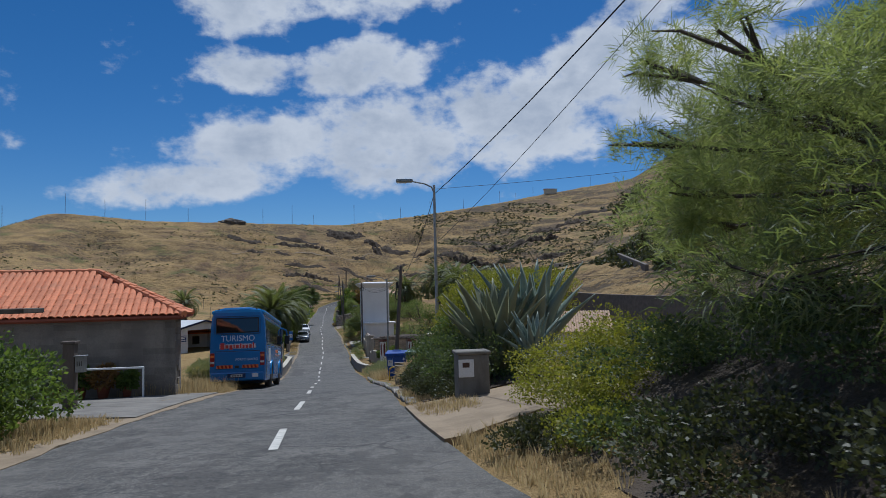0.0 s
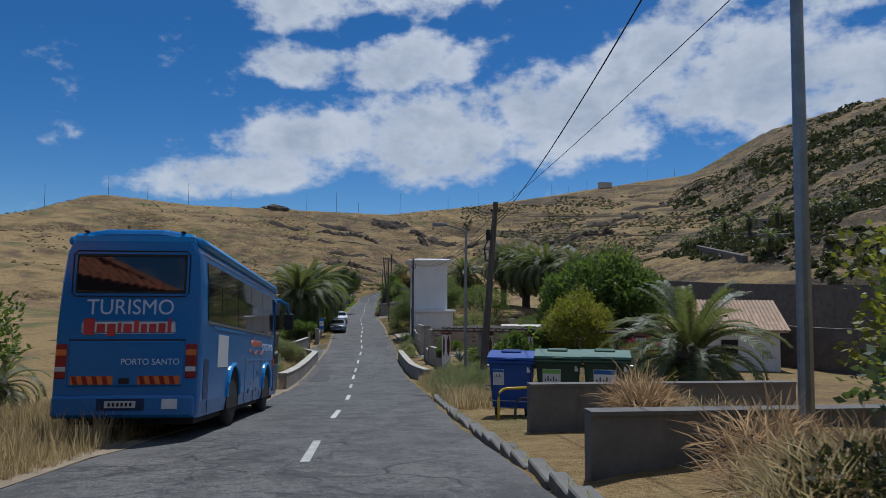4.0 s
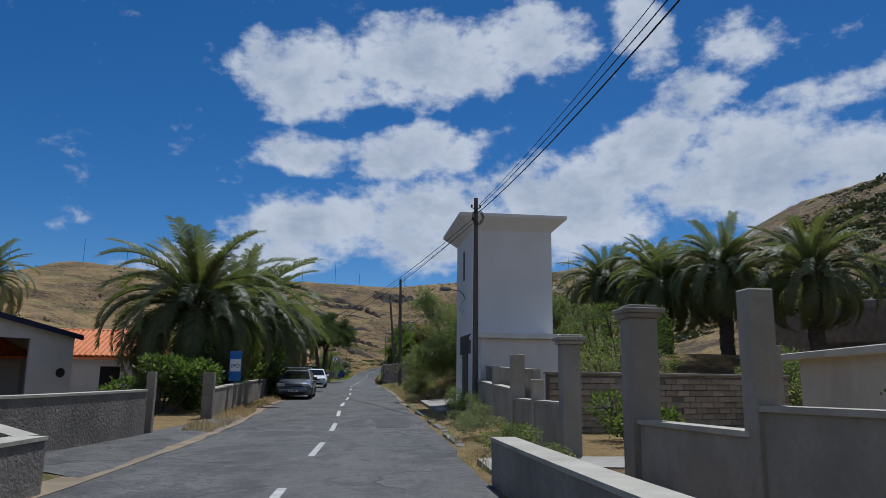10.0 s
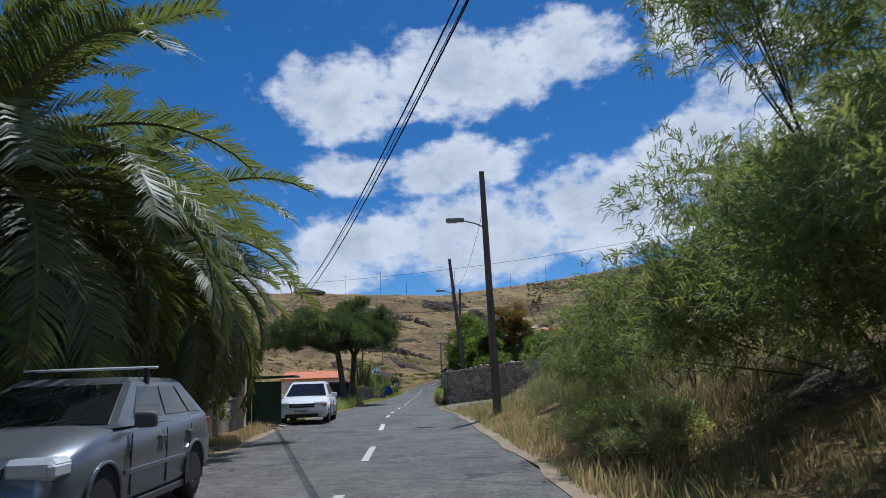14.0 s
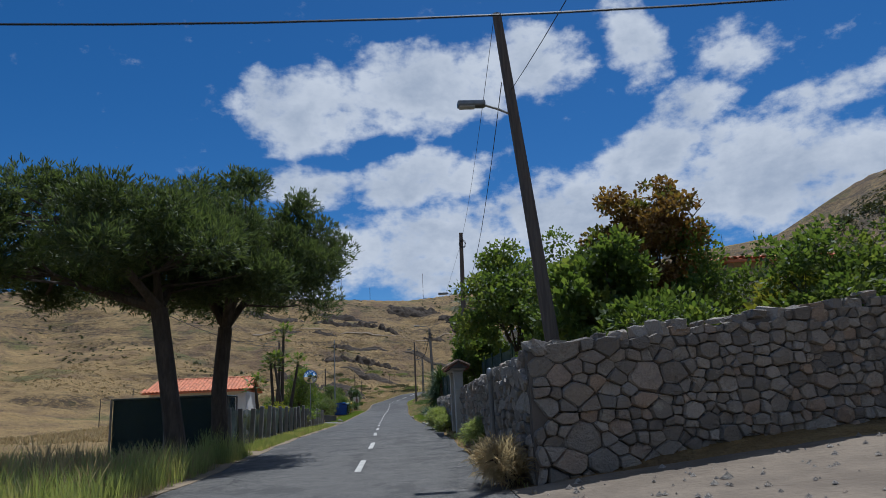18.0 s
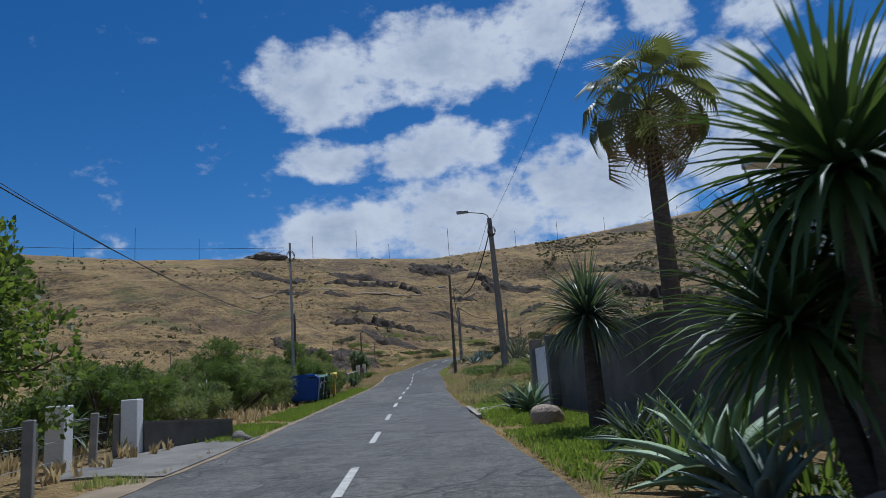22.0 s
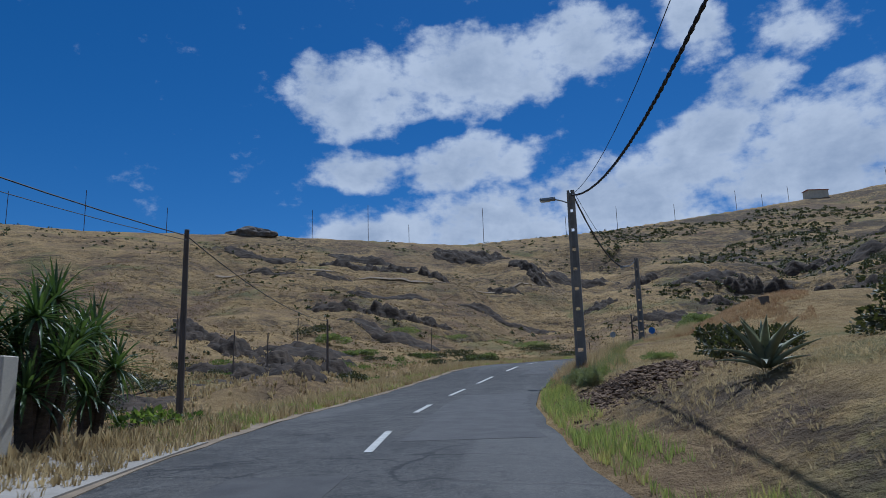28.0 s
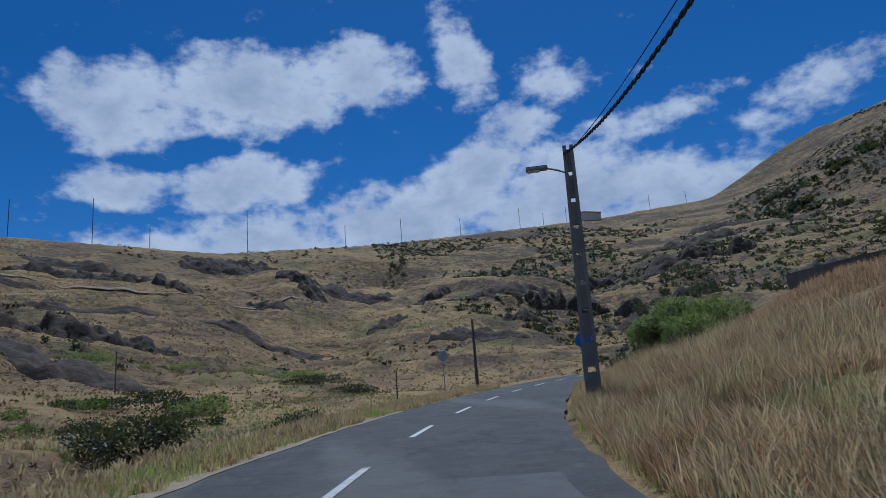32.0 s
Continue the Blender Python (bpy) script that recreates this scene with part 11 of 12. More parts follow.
for i, (s, d, w, h) in enumerate(((217.0, -8.6, 3.6, 2.0), (229.6, -7.0, 1.6, 1.7), (226.0, -11.0, 5.0, 2.0), (233.0, -16.0, 6.0, 2.0), (262.0, -17.0, 5.0, 1.6), (268.0, -20.0, 6.0, 1.8), (295.5, -11.0, 3.2, 1.7),
        (252.0, 8.6, 2.4, 0.9), (259.0, 7.6, 3.0, 1.1), (246.0, 12.0, 4.5, 1.5), (262.0, 14.0, 5.0, 1.6))):
    shrub("scrub", s, d, w, w * 1.2, h, M_SCRUB, "dark green scrub in dry grass", 1500, 0.12, 450 + i, 6, group="scrub in dry grass")
for i, (s, d) in enumerate(((246.3, -6.2), (247.6, -7.2), (252.6, -6.3))):
    shrub("flowering_plant", s, d, 1.5, 1.6, 0.8, M_MAROON if i == 1 else M_SHRUB, "low flowering plant beside the drive", 420, 0.12, 470 + i, 4)

shrub("tamarisk_scrub", 300.0, 5.9, 3.2, 3.4, 2.2, M_TAMARD, "dark green scrub at the top of the bank", 1100, 0.26, 480, 7, "spray", width=0.014, twigs=7, up=0.7)
rng = random.Random(77)
for i in range(34):
    s, d = rng.uniform(276, 312), rng.uniform(-32, -11)
    w = rng.uniform(1.2, 2.6)
    shrub("scrub", s, d, w, w * 1.3, 0.35 * w + 0.15, M_SCRUB if i % 3 else M_SHRUB, "low dark green scrub in the gully", 420, 0.10, 500 + i, 6, group="gully scrub", stem=False, lift=-0.15)

# ---- grass and low ground cover, as stuff ----
grass("tall_dry_grass", [(30, 52, -12, -4.3), (52, 66, -9, -4.7), (26, 31.5, -8.5, -5.0)], 5200, 0.62, M_STRAW, "tall dry straw-coloured grass", 1, 9)
grass("edge_weeds", [(13, 26, 1.9, 3.0), (28, 34, -5.5, -4.2), (-2, 10, 1.85, 3.0)], 2400, 0.20, M_STRAW, "dry weeds along the road edge", 22, 8)
grass("tall_dry_grass", [(39.5, 57, 2.1, 9.0), (57, 59.5, 2.8, 4.6)], 6500, 0.55, M_STRAW, "tall dry straw-coloured grass", 2, 9, 0.005, heads=True)
grass("grey_green_weeds", [(40.5, 57, 2.3, 9.0)], 2600, 0.42, M_OLIVE, "grey-green weeds among the straw", 32, 9, 0.004, 0.6)
grass("dry_verge_grass", [(27.8, 31, -6.4, -4.2), (8, 16, -6.0, -4.3), (82, 117, -5.0, -4.2)], 2600, 0.22, M_STRAW, "short dry grass on the verge", 3, 8)
grass("dry_bank_grass", [(97, 126, 1.95, 4.6), (104, 125, 4.6, 12)], 5200, 0.30, M_STRAW, "dry grass on the bank", 4, 9, 0.005, heads=True)
grass("bank_weeds", [(97, 126, 1.95, 4.6), (104, 125, 4.6, 12)], 2600, 0.36, M_OLIVE, "grey-green weeds among the dry grass", 33, 9, 0.005, 0.6)
grass("green_grass", [(122, 150, -5.2, -4.2), (122, 146, -14, -5)], 9000, 0.7, M_WEED, "green and dry meadow grass", 5, 9)
grass("dry_meadow", [(120, 146, -16, -4.6)], 4200, 0.75, M_STRAW, "dry meadow grass", 6, 9, heads=True)
grass("fence_weeds", [(147, 183, -5.0, -4.15)], 4200, 0.22, M_WEED, "green weeds along the net fence", 7, 8)
grass("lawn", [(180, 195, 1.95, 4.2), (195.5, 204, 2.0, 4.2)], 5200, 0.12, M_LAWN, "bright green ground cover by the road", 8, 8, 0.02)
grass("green_verge", [(189, 232, -5.6, -4.15)], 6800, 0.17, M_LAWN, "green grass verge beside the bins", 9, 8, 0.013)
grass("verge_weeds", [(198, 236, 1.95, 4.4)], 2600, 0.34, M_WEED, "weeds at the road edge", 10, 9)
grass("verge_dry_grass", [(198, 236, 1.95, 4.4)], 2600, 0.34, M_STRAW, "dry grass at the road edge", 34, 9, 0.007, heads=True)
grass("bank_grass", [(204, 243, 3.5, 16)], 7000, 0.42, M_STRAW, "dry grass on the bank", 11, 9, heads=True)
grass("mown_hay", [(238, 285, 2.7, 14)], 15000, 0.11, M_STRAW, "pale mown hay on the terrace", 37, 8, 0.005, 0.9)
grass("hay", [(284, 300, 2.1, 14), (262, 284, 2.1, 3.4)], 9000, 0.28, M_HAYRED, "reddish mown hay and dry grass", 12, 9, 0.0045, heads=True)
grass("tall_hay", [(264, 284, 2.0, 3.3), (284, 306, 2.0, 5.2)], 11500, 0.34, M_HAYRED, "tall reddish dry grass at the road edge", 13, 9, 0.004, 0.6, heads=True)
grass("seeding_grass", [(264, 284, 2.0, 4.0), (284, 306, 2.0, 7.0)], 6500, 0.55, M_STRAW, "pale seeding grass among the hay", 36, 5, 0.0035, 0.5, heads=True)
grass("hay_weeds", [(262, 306, 2.0, 4.6)], 2600, 0.36, M_OLIVE, "grey-green weeds among the hay", 38, 7, 0.005, 0.5)
grass("green_edge", [(236, 275, 1.9, 2.7)], 1500, 0.25, M_WEED, "green weeds along the kerb", 14, 8)
grass("verge_straw", [(226, 318, -6.2, -4.2), (300, 318, 2, 5)], 11000, 0.25, M_STRAW, "dry straw on the verge", 15, 9, 0.007, heads=True)
grass("gully_green", [(292, 332, -28, -9)], 4500, 0.2, M_TAMARD, "green weeds in the gully bottom", 35, 8, 0.010)
grass("edge_tufts", [(18, 57, 1.6, 2.05), (74, 300, 1.6, 2.05)], 2600, 0.16, M_WEED, "green tufts creeping over the asphalt edge", 51, 7, 0.007)
grass("edge_straw", [(18, 57, 1.6, 2.1), (74, 320, 1.6, 2.1), (88, 320, -4.4, -3.85)], 5200, 0.15, M_STRAW, "dry tufts creeping over the asphalt edge", 52, 7, 0.006)
grass("verge_green", [(250, 300, -5.4, -4.15)], 2600, 0.2, M_WEED, "green weeds in the verge", 16, 8)
grass("slope_grass", [(182, 300, -34, -5.5)], 12000, 0.34, M_STRAW, "dry grass on the gully slope", 17, 8, 0.02, heads=True)


# ---- shrubs scattered over the hillsides, as one stuff object ----
def hill_scrub(name, count, region, size, material, label, seed, leaves=26, cut=0.0):
    rg = np.random.default_rng(seed)
    x = rg.uniform(region[0], region[1], count)
    y = rg.uniform(region[2], region[3], count)
    s, d, far = to_sd(x, y)
    cl = np.array([noise.noise((a * 0.03, b * 0.03, seed)) for a, b in zip(x, y)])
    ok = (far > 20) & (cl > cut)
    x, y = x[ok], y[ok]
    z = land(x, y)
    n = len(x)
    rad = size * rg.uniform(0.5, 1.4, n)
    c = np.repeat(np.stack([x, y, z], 1), leaves, 0)
    rr = np.repeat(rad, leaves)[:, None]
    m = len(c)
    dv = unit(rg.normal(size=(m, 3)) * np.array([1, 1, 0.7]) + np.array([0, 0, 0.3]))
    c = c + dv * rr * rg.uniform(0.4, 1.0, m)[:, None] * np.array([1, 1, 0.8])
    ax = unit(rg.normal(size=(m, 3)) + dv)
    sd = unit(np.cross(ax, rg.normal(size=(m, 3))))
    ln = rr * 0.42
    v = np.stack([c - ax * ln, c + sd * ln * 0.6, c + ax * ln, c - sd * ln * 0.6], 1).reshape(-1, 3)
    return tagged(new(name, quick(name, v, np.arange(m)[:, None] * 4 + np.array([[0, 1, 2, 3]]), material)), label, "scrub", "", "stuff")


hill_scrub("hillside_tufts", 30000, (-140, 30, 245, 440), 0.30, M_TUFT, "tufts of coarse dry grass on the hillside", 9, 5, -0.35)
hill_scrub("hillside_tufts", 9000, (-150, 60, 250, 460), 0.26, M_SCRUB, "small dark weeds dotted over the dry slope", 10, 5, -0.2)
hill_scrub("hillside_scrub", 5200, (-260, 20, 230, 520), 0.6, M_SCRUB, "small dark shrubs dotted over the dry hillside", 3, 16, 0.10)
hill_scrub("hillside_scrub", 15000, (-20, 260, 260, 560), 0.85, M_SCRUB, "dark shrubs scattered over the rocky slope", 4, 18, -0.05)
hill_scrub("hillside_scrub", 6500, (35, 230, 60, 300), 1.2, M_SCRUB, "green shrubs on the terraced slope", 5, 26, 0.0)
hill_scrub("terrace_scrub", 2600, (46, 120, 120, 270), 1.1, M_SCRUB, "green shrubs and bushes on the terraces", 8, 40, -0.12)
hill_scrub("dark_hill_scrub", 2200, (120, 300, 340, 520), 2.2, M_SCRUB, "dark trees below the rocky crest", 6, 30, 0.0)
# ---- stone walls, stone by stone ----
def stone_library(count, seed):
    rg = random.Random(seed)
    lib = []
    for _ in range(count):
        bm = bmesh.new()
        bmesh.ops.create_cube(bm, size=1.0)
        bmesh.ops.bevel(bm, geom=list(bm.edges), offset=rg.uniform(0.12, 0.22), segments=1, affect="EDGES")
        for v in bm.verts:
            v.co += Vector((rg.uniform(-.13, .13), rg.uniform(-.1, .1), rg.uniform(-.13, .13)))
        lib.append(bm_mesh("stone", bm, M_STONE))
    return lib


STONES = stone_library(18, 3)


def stone_wall(name, a, b, top_a, top_b, thick, label, seed, limit=300, out=1, size=1.0):
    """A field-stone wall from a to b (s, d); tops over the road; out: the side that shows."""
    rg = random.Random(seed)
    pa, pb = place(*a, 0), place(*b, 0)
    za, zb = line_at(a[0])[0][2], line_at(b[0])[0][2]
    along = Vector((pb.x - pa.x, pb.y - pa.y, 0))
    ln = along.length
    ux = along.normalized()
    nrm = Vector((ux.y, -ux.x, 0)) * out
    ob = thing(name, pose(pa.x, pa.y, za, 0, 0, math.degrees(math.atan2(ux.y, ux.x))), label, "wall", "", "structure")
    sg = out
    dz = zb - za
    bm = bmesh.new()
    n = max(2, int(ln / 1.0))
    lows, tops = [], []
    for i in range(n + 1):
        u = i / n
        gp = pa.lerp(pb, u)
        gz = land1(gp.x + nrm.x * 0.3, gp.y + nrm.y * 0.3) - za
        lows.append(gz - 0.3)
        tops.append(top_a * (1 - u) + (dz + top_b) * u)
    q = []
    for i in range(n + 1):
        x = ln * i / n
        q.append([bm.verts.new(v) for v in ((x, sg * 0.03, lows[i]), (x, sg * (thick - 0.03), lows[i]), (x, sg * (thick - 0.03), tops[i] - 0.06), (x, sg * 0.03, tops[i] - 0.06))])
    for c, e in zip(q, q[1:]):
        for i in range(4):
            bm.faces.new((c[i], c[(i + 1) % 4], e[(i + 1) % 4], e[i]))
    bm.faces.new(q[0])
    bm.faces.new(q[-1])
    part("rubble_core", bm, M_STONE_D, ob)
    at = lambda q, x: float(np.interp(min(max(x / ln, 0), 1) * n, range(n + 1), q))
    low, high = min(lows), max(tops) + 0.2
    sx, sz, sr = np.full(4000, -99.0), np.full(4000, -99.0), np.zeros(4000)
    count = 0
    for _ in range(int(ln * (high - low) * 320)):
        x, z = rg.uniform(-0.2, ln + 0.2), rg.uniform(low, high)
        z = low + (round((z - low) / 0.185) + rg.uniform(-.25, .25)) * 0.185
        r = rg.choice((0.055, 0.07, 0.09, 0.115, 0.145)) * size * (1.55 if x < 2.2 + 0.6 * math.sin(z * 5) else 1.0)
        if count < 4000 and np.all(np.hypot((x - sx) / 1.3, z - sz) > 0.80 * (r + sr)):
            sx[count], sz[count], sr[count] = x, z, r
            count += 1
    polys = []
    for m in range(count):
        cx, cz, r = sx[m], sz[m], sr[m]
        cell = [(cx - 0.5, cz - 0.4), (cx + 0.5, cz - 0.4), (cx + 0.5, cz + 0.4), (cx - 0.5, cz + 0.4)]
        gap = np.hypot(sx - cx, sz - cz)
        gap[m] = 99
        for e in np.argsort(gap)[:14]:
            nx_, nz_ = (sx[e] - cx) / 1.69, sz[e] - cz
            dd = nx_ * nx_ * 1.69 + nz_ * nz_
            lim = 0.5 + 0.5 * (r * r - sr[e] * sr[e]) / dd
            side = [((a - cx) * nx_ + (b - cz) * nz_) / dd - lim for a, b in cell]
            cut = []
            for m0 in range(len(cell)):
                m1 = (m0 + 1) % len(cell)
                if side[m0] <= 0:
                    cut.append(cell[m0])
                if (side[m0] <= 0) != (side[m1] <= 0):
                    f = side[m0] / (side[m0] - side[m1])
                    cut.append((cell[m0][0] + f * (cell[m1][0] - cell[m0][0]), cell[m0][1] + f * (cell[m1][1] - cell[m0][1])))
            cell = cut
            if len(cell) < 3:
                break
        if len(cell) >= 3:
            polys.append(cell)
    made, rest_v, rest_f = 0, [], []
    rg.shuffle(polys)
    for poly in polys:
        cx, cz = sum(a for a, b in poly) / len(poly), sum(b for a, b in poly) / len(poly)
        if not (0 < cx < ln and at(lows, cx) + 0.06 < cz < at(tops, cx) - 0.02):
            continue
        poly = [(min(max(a, 0), ln) + rg.uniform(-.012, .012), min(b, at(tops, a) + 0.03) + rg.uniform(-.012, .012)) for a, b in poly]
        mx, mz = sum(a for a, b in poly) / len(poly), sum(b for a, b in poly) / len(poly)
        reach = max(math.hypot(a - mx, b - mz) for a, b in poly)
        if reach < 0.035:
            continue
        shrink = 1 - 0.010 / reach
        ring = []
        for m0 in range(len(poly)):
            (a, b), (a2, b2) = poly[m0], poly[(m0 + 1) % len(poly)]
            for w in (rg.uniform(0.06, 0.16), rg.uniform(0.84, 0.94)):
                ring.append((mx + (a + (a2 - a) * w - mx) * shrink, mz + (b + (b2 - b) * w - mz) * shrink))
        proud, tx, tz = rg.uniform(-0.01, 0.085), rg.uniform(-.22, .22), rg.uniform(-.22, .22)
        r_ = len(ring)
        vs = [(a - mx, sg * 0.12, b - mz) for a, b in ring] + [(a - mx, sg * (0.02 - proud * 0.5), b - mz) for a, b in ring]
        vs += [((a - mx) * 0.88, sg * (-0.012 - proud + tx * (a - mx) + tz * (b - mz) + rg.uniform(-.008, .008)), (b - mz) * 0.86) for a, b in ring] + [(0, sg * (-0.02 - proud + rg.uniform(-.012, .012)), 0)]
        fs = [(m0 + lv * r_, (m0 + 1) % r_ + lv * r_, (m0 + 1) % r_ + (lv + 1) * r_, m0 + (lv + 1) * r_) for lv in (0, 1) for m0 in range(r_)]
        fs += [(2 * r_ + m0, 2 * r_ + (m0 + 1) % r_, 3 * r_) for m0 in range(r_)]
        if made < limit:
            o = new("stone", mesh_of("stone", vs, fs, M_STONE))
            o.parent, o.matrix_basis = ob, pose(mx, 0, mz)
            made += 1
        else:
            k0 = len(rest_v)
            rest_v += [(a + mx, b, c + mz) for a, b, c in vs]
            rest_f += [tuple(k0 + m0 for m0 in f) for f in fs]
    if rest_v:
        tagged(part("stones", mesh_of("stones", rest_v, rest_f, M_STONE), None, ob), "", "", "", "stuff")
    spots = []
    for i in range(int(ln / 0.34)):
        u = (i + 0.5) / int(ln / 0.34)
        tp = np.interp(u * n, range(n + 1), tops)
        spots.append((u * ln, tp + rg.uniform(-0.05, 0.05), rg.uniform(0.14, 0.36), rg.uniform(0.08, 0.26), thick * rg.uniform(0.75, 0.95)))
    for x, zc, w, hh, dp in spots:
        o = new("capstone", STONES[rg.randrange(len(STONES))])
        o.parent = ob
        o.matrix_basis = pose(x, sg * (dp / 2 - 0.02 - rg.uniform(0, 0.03)), zc, rg.uniform(-8, 8), rg.uniform(-12, 12), rg.uniform(-10, 10)) @ Matrix.Diagonal((w, dp, hh, 1))
    return ob


stone_wall("stone_wall", (139.7, 2.15), (154.5, 2.4), 1.98, 1.55, 0.5, "tall dry-stone garden wall of grey field stones", 1, out=-1, size=1.05)
stone_wall("stone_wall", (139.6, 2.2), (140.4, 14.0), 2.1, 3.3, 0.5, "dry-stone wall along the rising drive", 2, out=1)
stone_wall("low_stone_wall", (157.4, 2.25), (167.6, 2.35), 1.3, 1.35, 0.4, "low dry-stone wall below the garden net", 3, out=-1, limit=230)
# ---- block courses ----
def courses(parent, x0, x1, z0, z1, bw, bh, material, seed, y=0.0, turn=0, limit=300, proud=0.018, wear=0.15):
    """Courses of blocks on a flat face: x along, z up; the face looks to -y of a frame turned by some degrees."""
    rg = random.Random(seed)
    lib = []
    for _ in range(5):
        bm = boxes((-0.5, 0.5, -0.5, 0.5, -0.5, 0.5))
        for v in bm.verts:
            v.co.x += rg.uniform(-.035, .035)
            v.co.z += rg.uniform(-.06, .06)
        lib.append(bm_mesh("block", bm, material))
    spin = pose(0, 0, 0, 0, 0, turn)
    k, row, z = 0, 0, z0
    vs, fs = [], []
    while z + bh * 0.5 < z1:
        x = x0 - (bw * 0.5 if row % 2 else 0)
        while x < x1:
            a, b = max(x, x0), min(x + bw, x1)
            if b - a > 0.08 and rg.random() > wear * 0.2:
                m = spin @ pose((a + b) / 2, y - proud * rg.uniform(0.3, 1.0) + 0.05, z + bh / 2) @ Matrix.Diagonal((b - a - 0.02, 0.1, min(bh, z1 - z) - 0.018, 1))
                me = lib[rg.randrange(5)]
                if k < limit:
                    o = new("block", me)
                    o.parent = parent
                    o.matrix_basis = m
                else:
                    k0 = len(vs)
                    vs += [tuple(m @ v.co) for v in me.vertices]
                    fs += [tuple(k0 + i for i in p.vertices) for p in me.polygons]
                k += 1
            x += bw
        z += bh
        row += 1
    if vs:
        tagged(part("blocks", mesh_of("blocks", vs, fs, material), None, parent), "", "", "", "stuff")


courses(hipped, -9.6, 0.0, -0.1, EAVE - 0.18, 0.74, 0.23, M_BLOCK, 1, limit=180, proud=0.014, wear=1.2)
courses(hipped, 0.0, 1.45, -0.1, EAVE - 0.18, 0.74, 0.23, M_BLOCK, 2, y=0.0, turn=94.7, limit=60, proud=0.014, wear=1.2)
brick_wall = thing("brick_wall", stand(83.0, 8.9, 13.4, 0), "unplastered tan brick wall at the back of the yard", "wall", "", "structure")
part("core", boxes((-4.2, 4.2, 0.03, 0.25, -0.6, 1.62)), M_MORTAR, brick_wall)
part("coping", boxes((-4.25, 4.25, -0.05, 0.3, 1.62, 1.69), bevel=0.01), M_CONC, brick_wall)
courses(brick_wall, -4.2, 4.2, 0.0, 1.62, 0.42, 0.17, M_BRICK, 3, limit=190)


# ---- rock showing through the slopes: broken, layered humps that dip under the ground all round ----
def outcrop(name, x, y, w, l, turn, h, seed, label, group, n=30):
    u, v = np.meshgrid(np.linspace(-1, 1, n), np.linspace(-1, 1, n), indexing="ij")
    u, v = u.ravel(), v.ravel()
    ca, sa = math.cos(radians(turn)), math.sin(radians(turn))
    px, py = x + ca * u * w / 2 - sa * v * l / 2, y + sa * u * w / 2 + ca * v * l / 2
    edge = np.clip(1 - (u * u + v * v) ** 0.9, -0.6, 1)
    lumps = fbm(px, py, 0.28 * max(w, l) ** 0.8, 5, seed * 3.1)
    rise = edge * 1.1 + lumps * 0.75 - 0.35
    rise = 0.45 * rise + 0.55 * np.round(rise * 3.0) / 3.0
    rise = rise + 0.14 * fbm(px, py, 0.9, 4, seed * 1.7) * np.clip(rise + 0.3, 0, 1)
    pz = land(px, py) + np.clip(rise, -0.5, 1.2) * h - 0.12
    z0 = land1(x, y)
    vs = np.stack([px - x, py - y, pz - z0], 1)
    k = np.arange(n * n).reshape(n, n)
    fs = np.stack([k[:-1, :-1].ravel(), k[1:, :-1].ravel(), k[1:, 1:].ravel(), k[:-1, 1:].ravel()], 1)
    solid(name, quick(name, vs, fs, M_CRAG), pose(x, y, z0), label, "rock", group)


for i, (s, d, w, l, h) in enumerate(((254, -10.5, 4, 8, 0.5), (258, -13.5, 4, 7, 0.5), (262, -11.0, 3, 5, 0.4), (266, -17.0, 5, 8, 0.6), (277, -19.0, 5, 9, 0.6), (268, -24.0, 6, 10, 0.8), (284, -18.0, 4, 8, 0.5), (290, -27.0, 6, 10, 0.7), (300, -34.0, 8, 12, 0.9), (256, -19.0, 5, 8, 0.6))):
    p = place(s, d)
    outcrop("rock_outcrop", p.x, p.y, w, l, 40 * i, h, i + 1, "dark brown layered rock outcrop in dry grass", "rock outcrops", 26)
for i, (x, y, w, l, turn, h) in enumerate(((-77, 307, 11, 5, -36, 1.3), (-69.5, 301, 10, 5, -36, 1.5), (-62.5, 296, 10, 5, -40, 1.6), (-55.5, 288.5, 8, 4, -45, 1.1), (-62, 285, 9, 5, -30, 1.2), (-52.5, 272.5, 7, 4, -40, 0.9), (-57, 278, 7, 4, -35, 1.0), (-60, 304, 7, 4, -30, 0.8),
        (-75, 352, 13, 5, 20, 2.1), (-67, 357, 13, 5, 30, 2.4), (-60, 361, 10, 4, 20, 1.6), (-96, 423, 15, 5, 30, 1.9), (-89, 428, 14, 5, 25, 1.8), (-81, 432, 14, 5, 10, 1.9), (-70, 423, 14, 5, -30, 2.0), (-107, 398, 16, 5, 10, 1.4), (-92, 402, 14, 4, 10, 1.4),
        (-71, 467, 18, 8, 5, 2.0), (-58, 471, 18, 8, -10, 2.2), (-45, 454, 16, 8, -40, 2.4), (-41, 444, 12, 7, -60, 2.2), (-51, 427, 12, 6, -20, 1.6), (12, 424, 14, 6, -8, 3.4), (20, 422, 13, 6, -12, 3.6), (26, 411, 10, 5, -40, 2.6), (1, 407, 13, 5, 15, 2.0), (58, 438, 16, 6, -15, 3.6), (67, 434, 14, 6, -20, 3.4), (-12, 440, 14, 7, 20, 2.2), (-26, 418, 12, 6, 40, 1.8), (36, 452, 18, 6, -10, 2.6))):
    outcrop("rock_outcrop", x, y, w, l, turn, h, i + 61, "dark weathered rock face in the dry slope", "rock faces", 30)
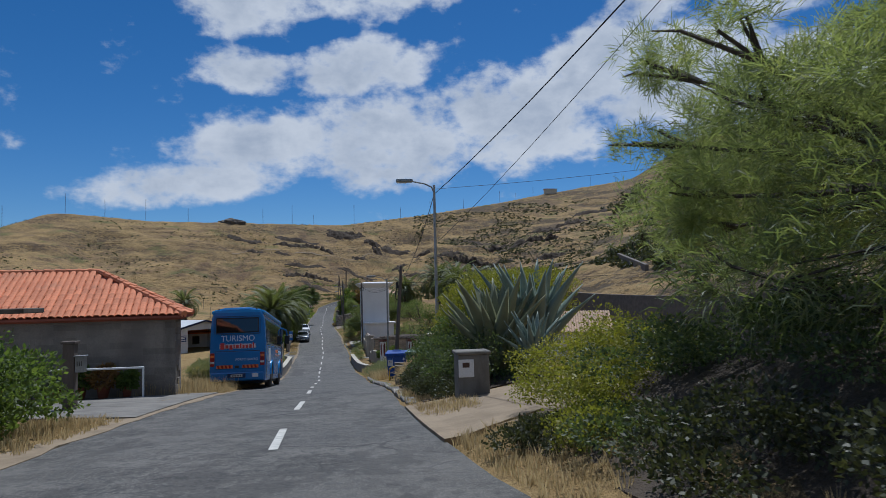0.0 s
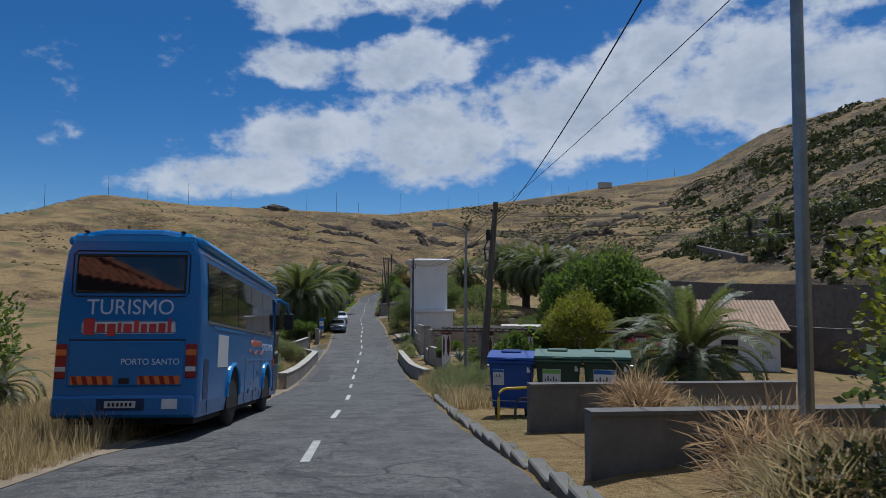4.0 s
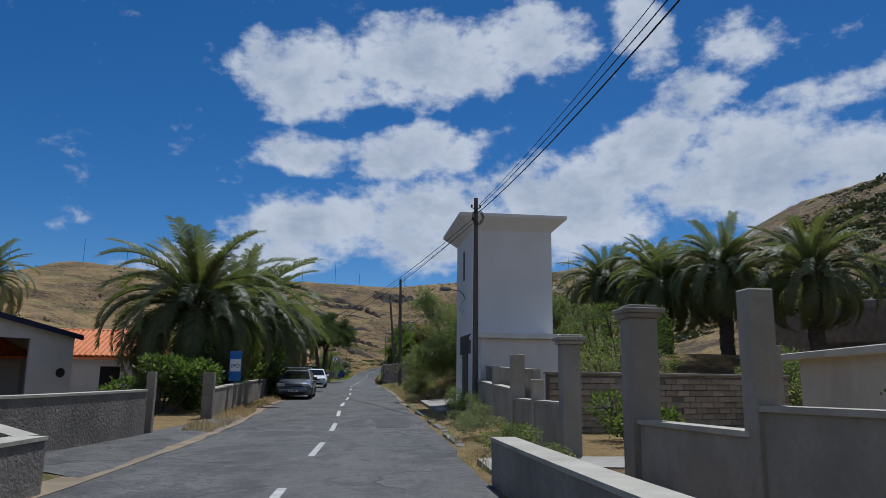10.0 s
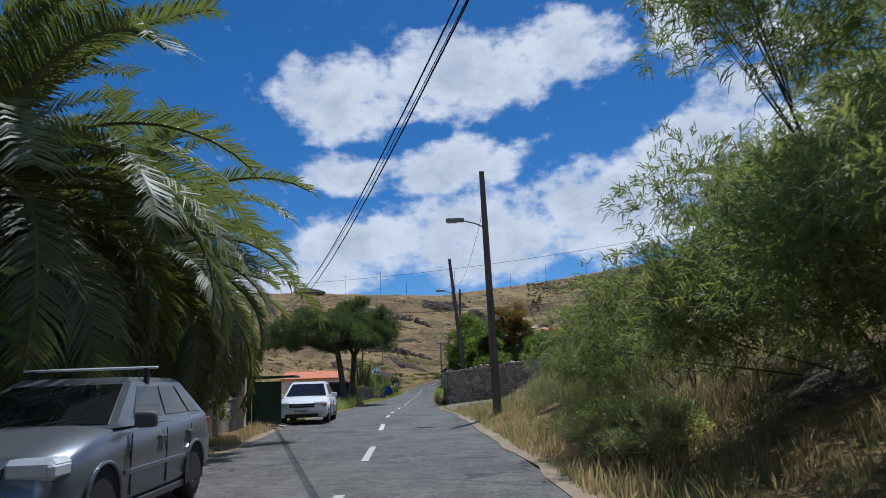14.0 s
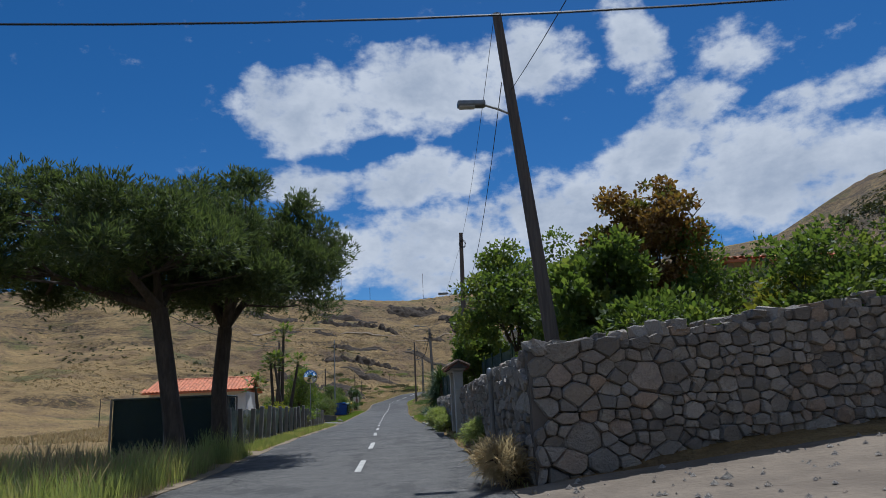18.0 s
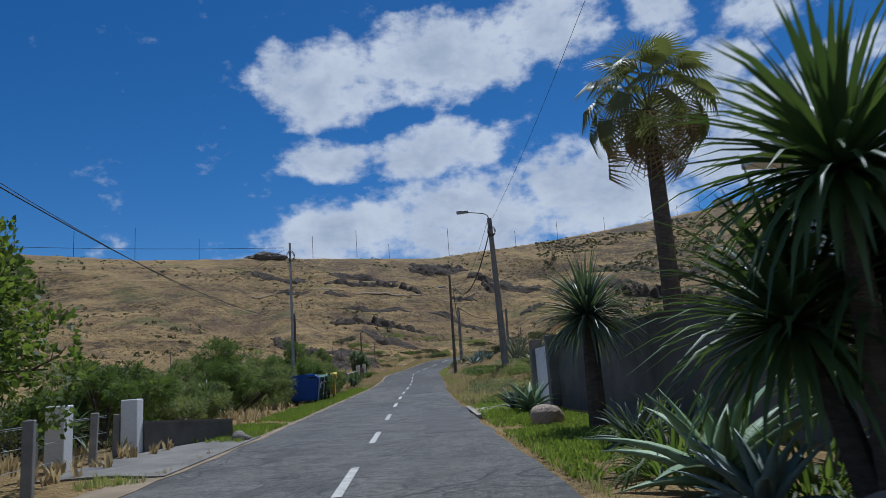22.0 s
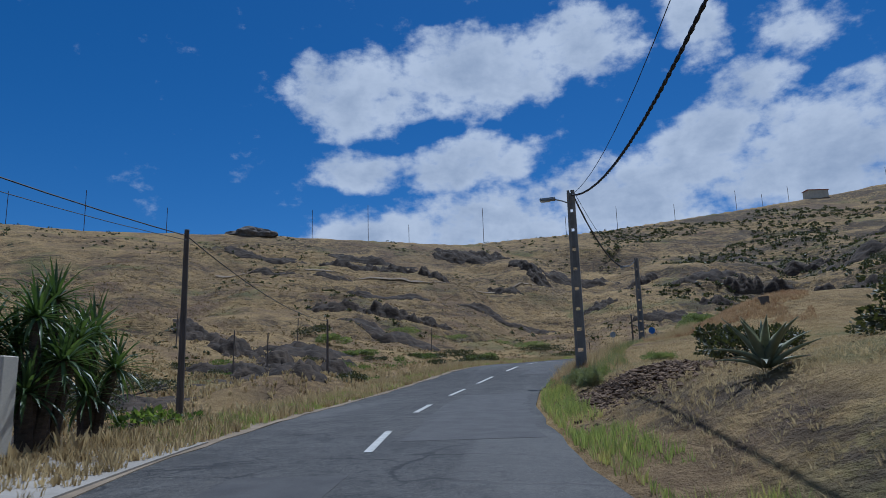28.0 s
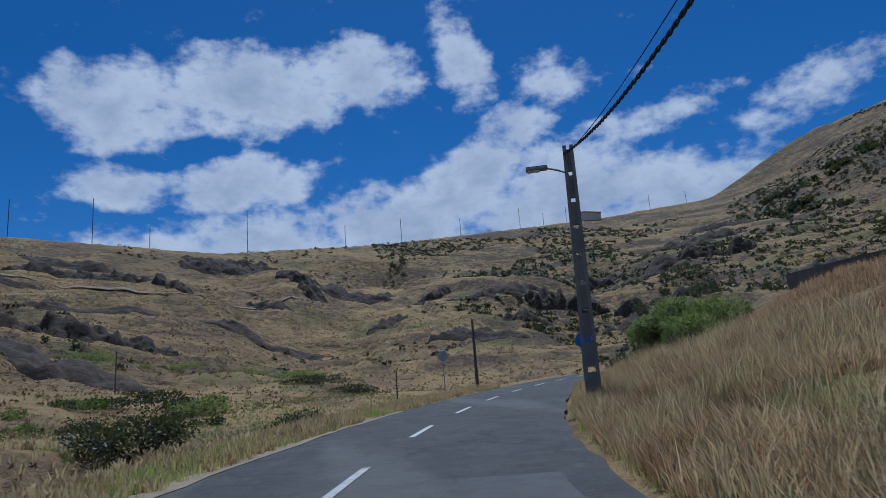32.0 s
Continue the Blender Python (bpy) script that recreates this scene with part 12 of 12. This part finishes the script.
for i, (x, y, w, l, h) in enumerate(((-62, 342, 26, 8, 1.6), (-92, 440, 34, 9, 1.9), (-66, 470, 30, 8, 1.8), (-30, 452, 30, 9, 1.9), (4, 430, 28, 10, 2.2), (30, 405, 26, 9, 2.2), (48, 440, 32, 10, 2.3), (22, 462, 28, 9, 1.9), (70, 462, 30, 10, 2.4), (90, 480, 28, 9, 2.3), (-120, 420, 30, 8, 1.7), (-10, 392, 22, 8, 1.7), (60, 395, 24, 9, 2.5), (-48, 398, 26, 7, 1.5), (110, 505, 34, 10, 2.4), (-75, 385, 28, 7, 1.6))):
    outcrop("rock_ledge", x, y, w, l, 14 * math.sin(i * 2.1), h, i + 31, "long dark rock ledge on the hillside", "rock ledges", 36)

# a pale track cut across the hillside, and the thicket in the gully below it
TRACK = catmull([(-118, 392, 0), (-104, 401, 0), (-92, 409, 0), (-80, 416, 0), (-66, 413, 0), (-50, 430, 0), (-42, 440, 0)], 10)
vs, fs = [], []
for q, r in zip(TRACK, TRACK[1:]):
    w = Vector((r[0] - q[0], r[1] - q[1], 0)).normalized()
    for e in (-0.5, 0.5):
        x, y = q[0] + w.y * e, q[1] - w.x * e
        z = max(land1(x, y), land1(x + 0.7, y), land1(x, y + 0.7), land1(x, y - 0.7)) + 0.08
        vs += [(x, y, z), (x, y, z - 0.1)]
for i in range(len(vs) // 4 - 1):
    a, b = i * 4, i * 4 + 4
    fs += [(a, a + 2, b + 2, b), (a + 1, a, b, b + 1), (a + 2, a + 3, b + 3, b + 2)]
tagged(new("track", mesh_of("track", vs, fs, M_DIRT)), "pale dirt track cut across the hillside", "track", "", "structure")
for i, (x, y, w, l, h, mat) in enumerate(((-63, 348, 6, 4, 1.1, M_TAMARD), (-57, 356, 7, 5, 1.2, M_TAMARD), (-50, 362, 8, 5, 1.3, M_TAMARD), (-43, 358, 7, 6, 1.3, M_TAMARD), (-40, 349, 6, 5, 1.3, M_SCRUB), (-36, 344, 5, 5, 1.2, M_SCRUB), (-49, 319, 4.5, 4, 2.0, M_SCRUB), (-46.5, 318, 3.6, 3.4, 1.5, M_TAMARD), (-54, 321, 5, 3, 0.9, M_SCRUB), (-68, 320, 5, 5, 2.0, M_SCRUB), (-64.5, 316, 4.5, 4, 1.5, M_TAMARD), (-60, 313, 4, 3, 0.8, M_TAMARD),
        (27, 404, 7, 6, 4.2, M_SCRUB), (28, 396, 7, 6, 3.8, M_SCRUB), (31, 389, 7, 6, 3.6, M_TAMARD), (22, 399, 6, 6, 2.8, M_SCRUB), (36, 398, 7, 6, 4.0, M_SCRUB), (44, 420, 8, 7, 4.0, M_SCRUB))):
    bush("thicket", pose(x, y, land1(x, y) - 0.1), heap(random.Random(600 + i), w, l, h, 9, 0.3), mat, "dark green thicket in the fold of the hill", 1100, 0.17 if h < 2.5 else 0.26, 600 + i, group="thickets in the gully", stem=False)
# pipe that stands before the stone wall
pipe = thing("steel_pipe", stand(143.15, 2.0, h=0), "capped grey steel pipe standing before the stone wall", "pipe")
part("pipe", tubes([(0, 0, -0.3), (0.01, 0, 1.86)], 0.05, 12), M_POLEC, pipe)
cap_bm = bmesh.new()
lathe(cap_bm, [(0.062, 1.70), (0.064, 1.86), (0.055, 1.92), (0.03, 1.95), (0.002, 1.96)], 14)
part("cap", cap_bm, M_STEEL, pipe, "", True)
for i, (s, d, w, h) in enumerate(((259.4, 3.1, 0.9, 0.5), (260.2, 3.5, 0.7, 0.4), (257.6, 3.2, 0.4, 0.55), (262.4, 5.6, 0.8, 0.22))):
    shrub("grey_weed", s, d, w, w * 1.2, h, M_OLIVE if i % 2 == 0 else M_TAMARD, "bushy grey-green weed beside the rubble", 420, 0.09, 700 + i, 8, "spray", "weed", "weeds beside the rubble", width=0.0045, twigs=9, droop=0.1, up=0.6, stem=False, inner=0.1)
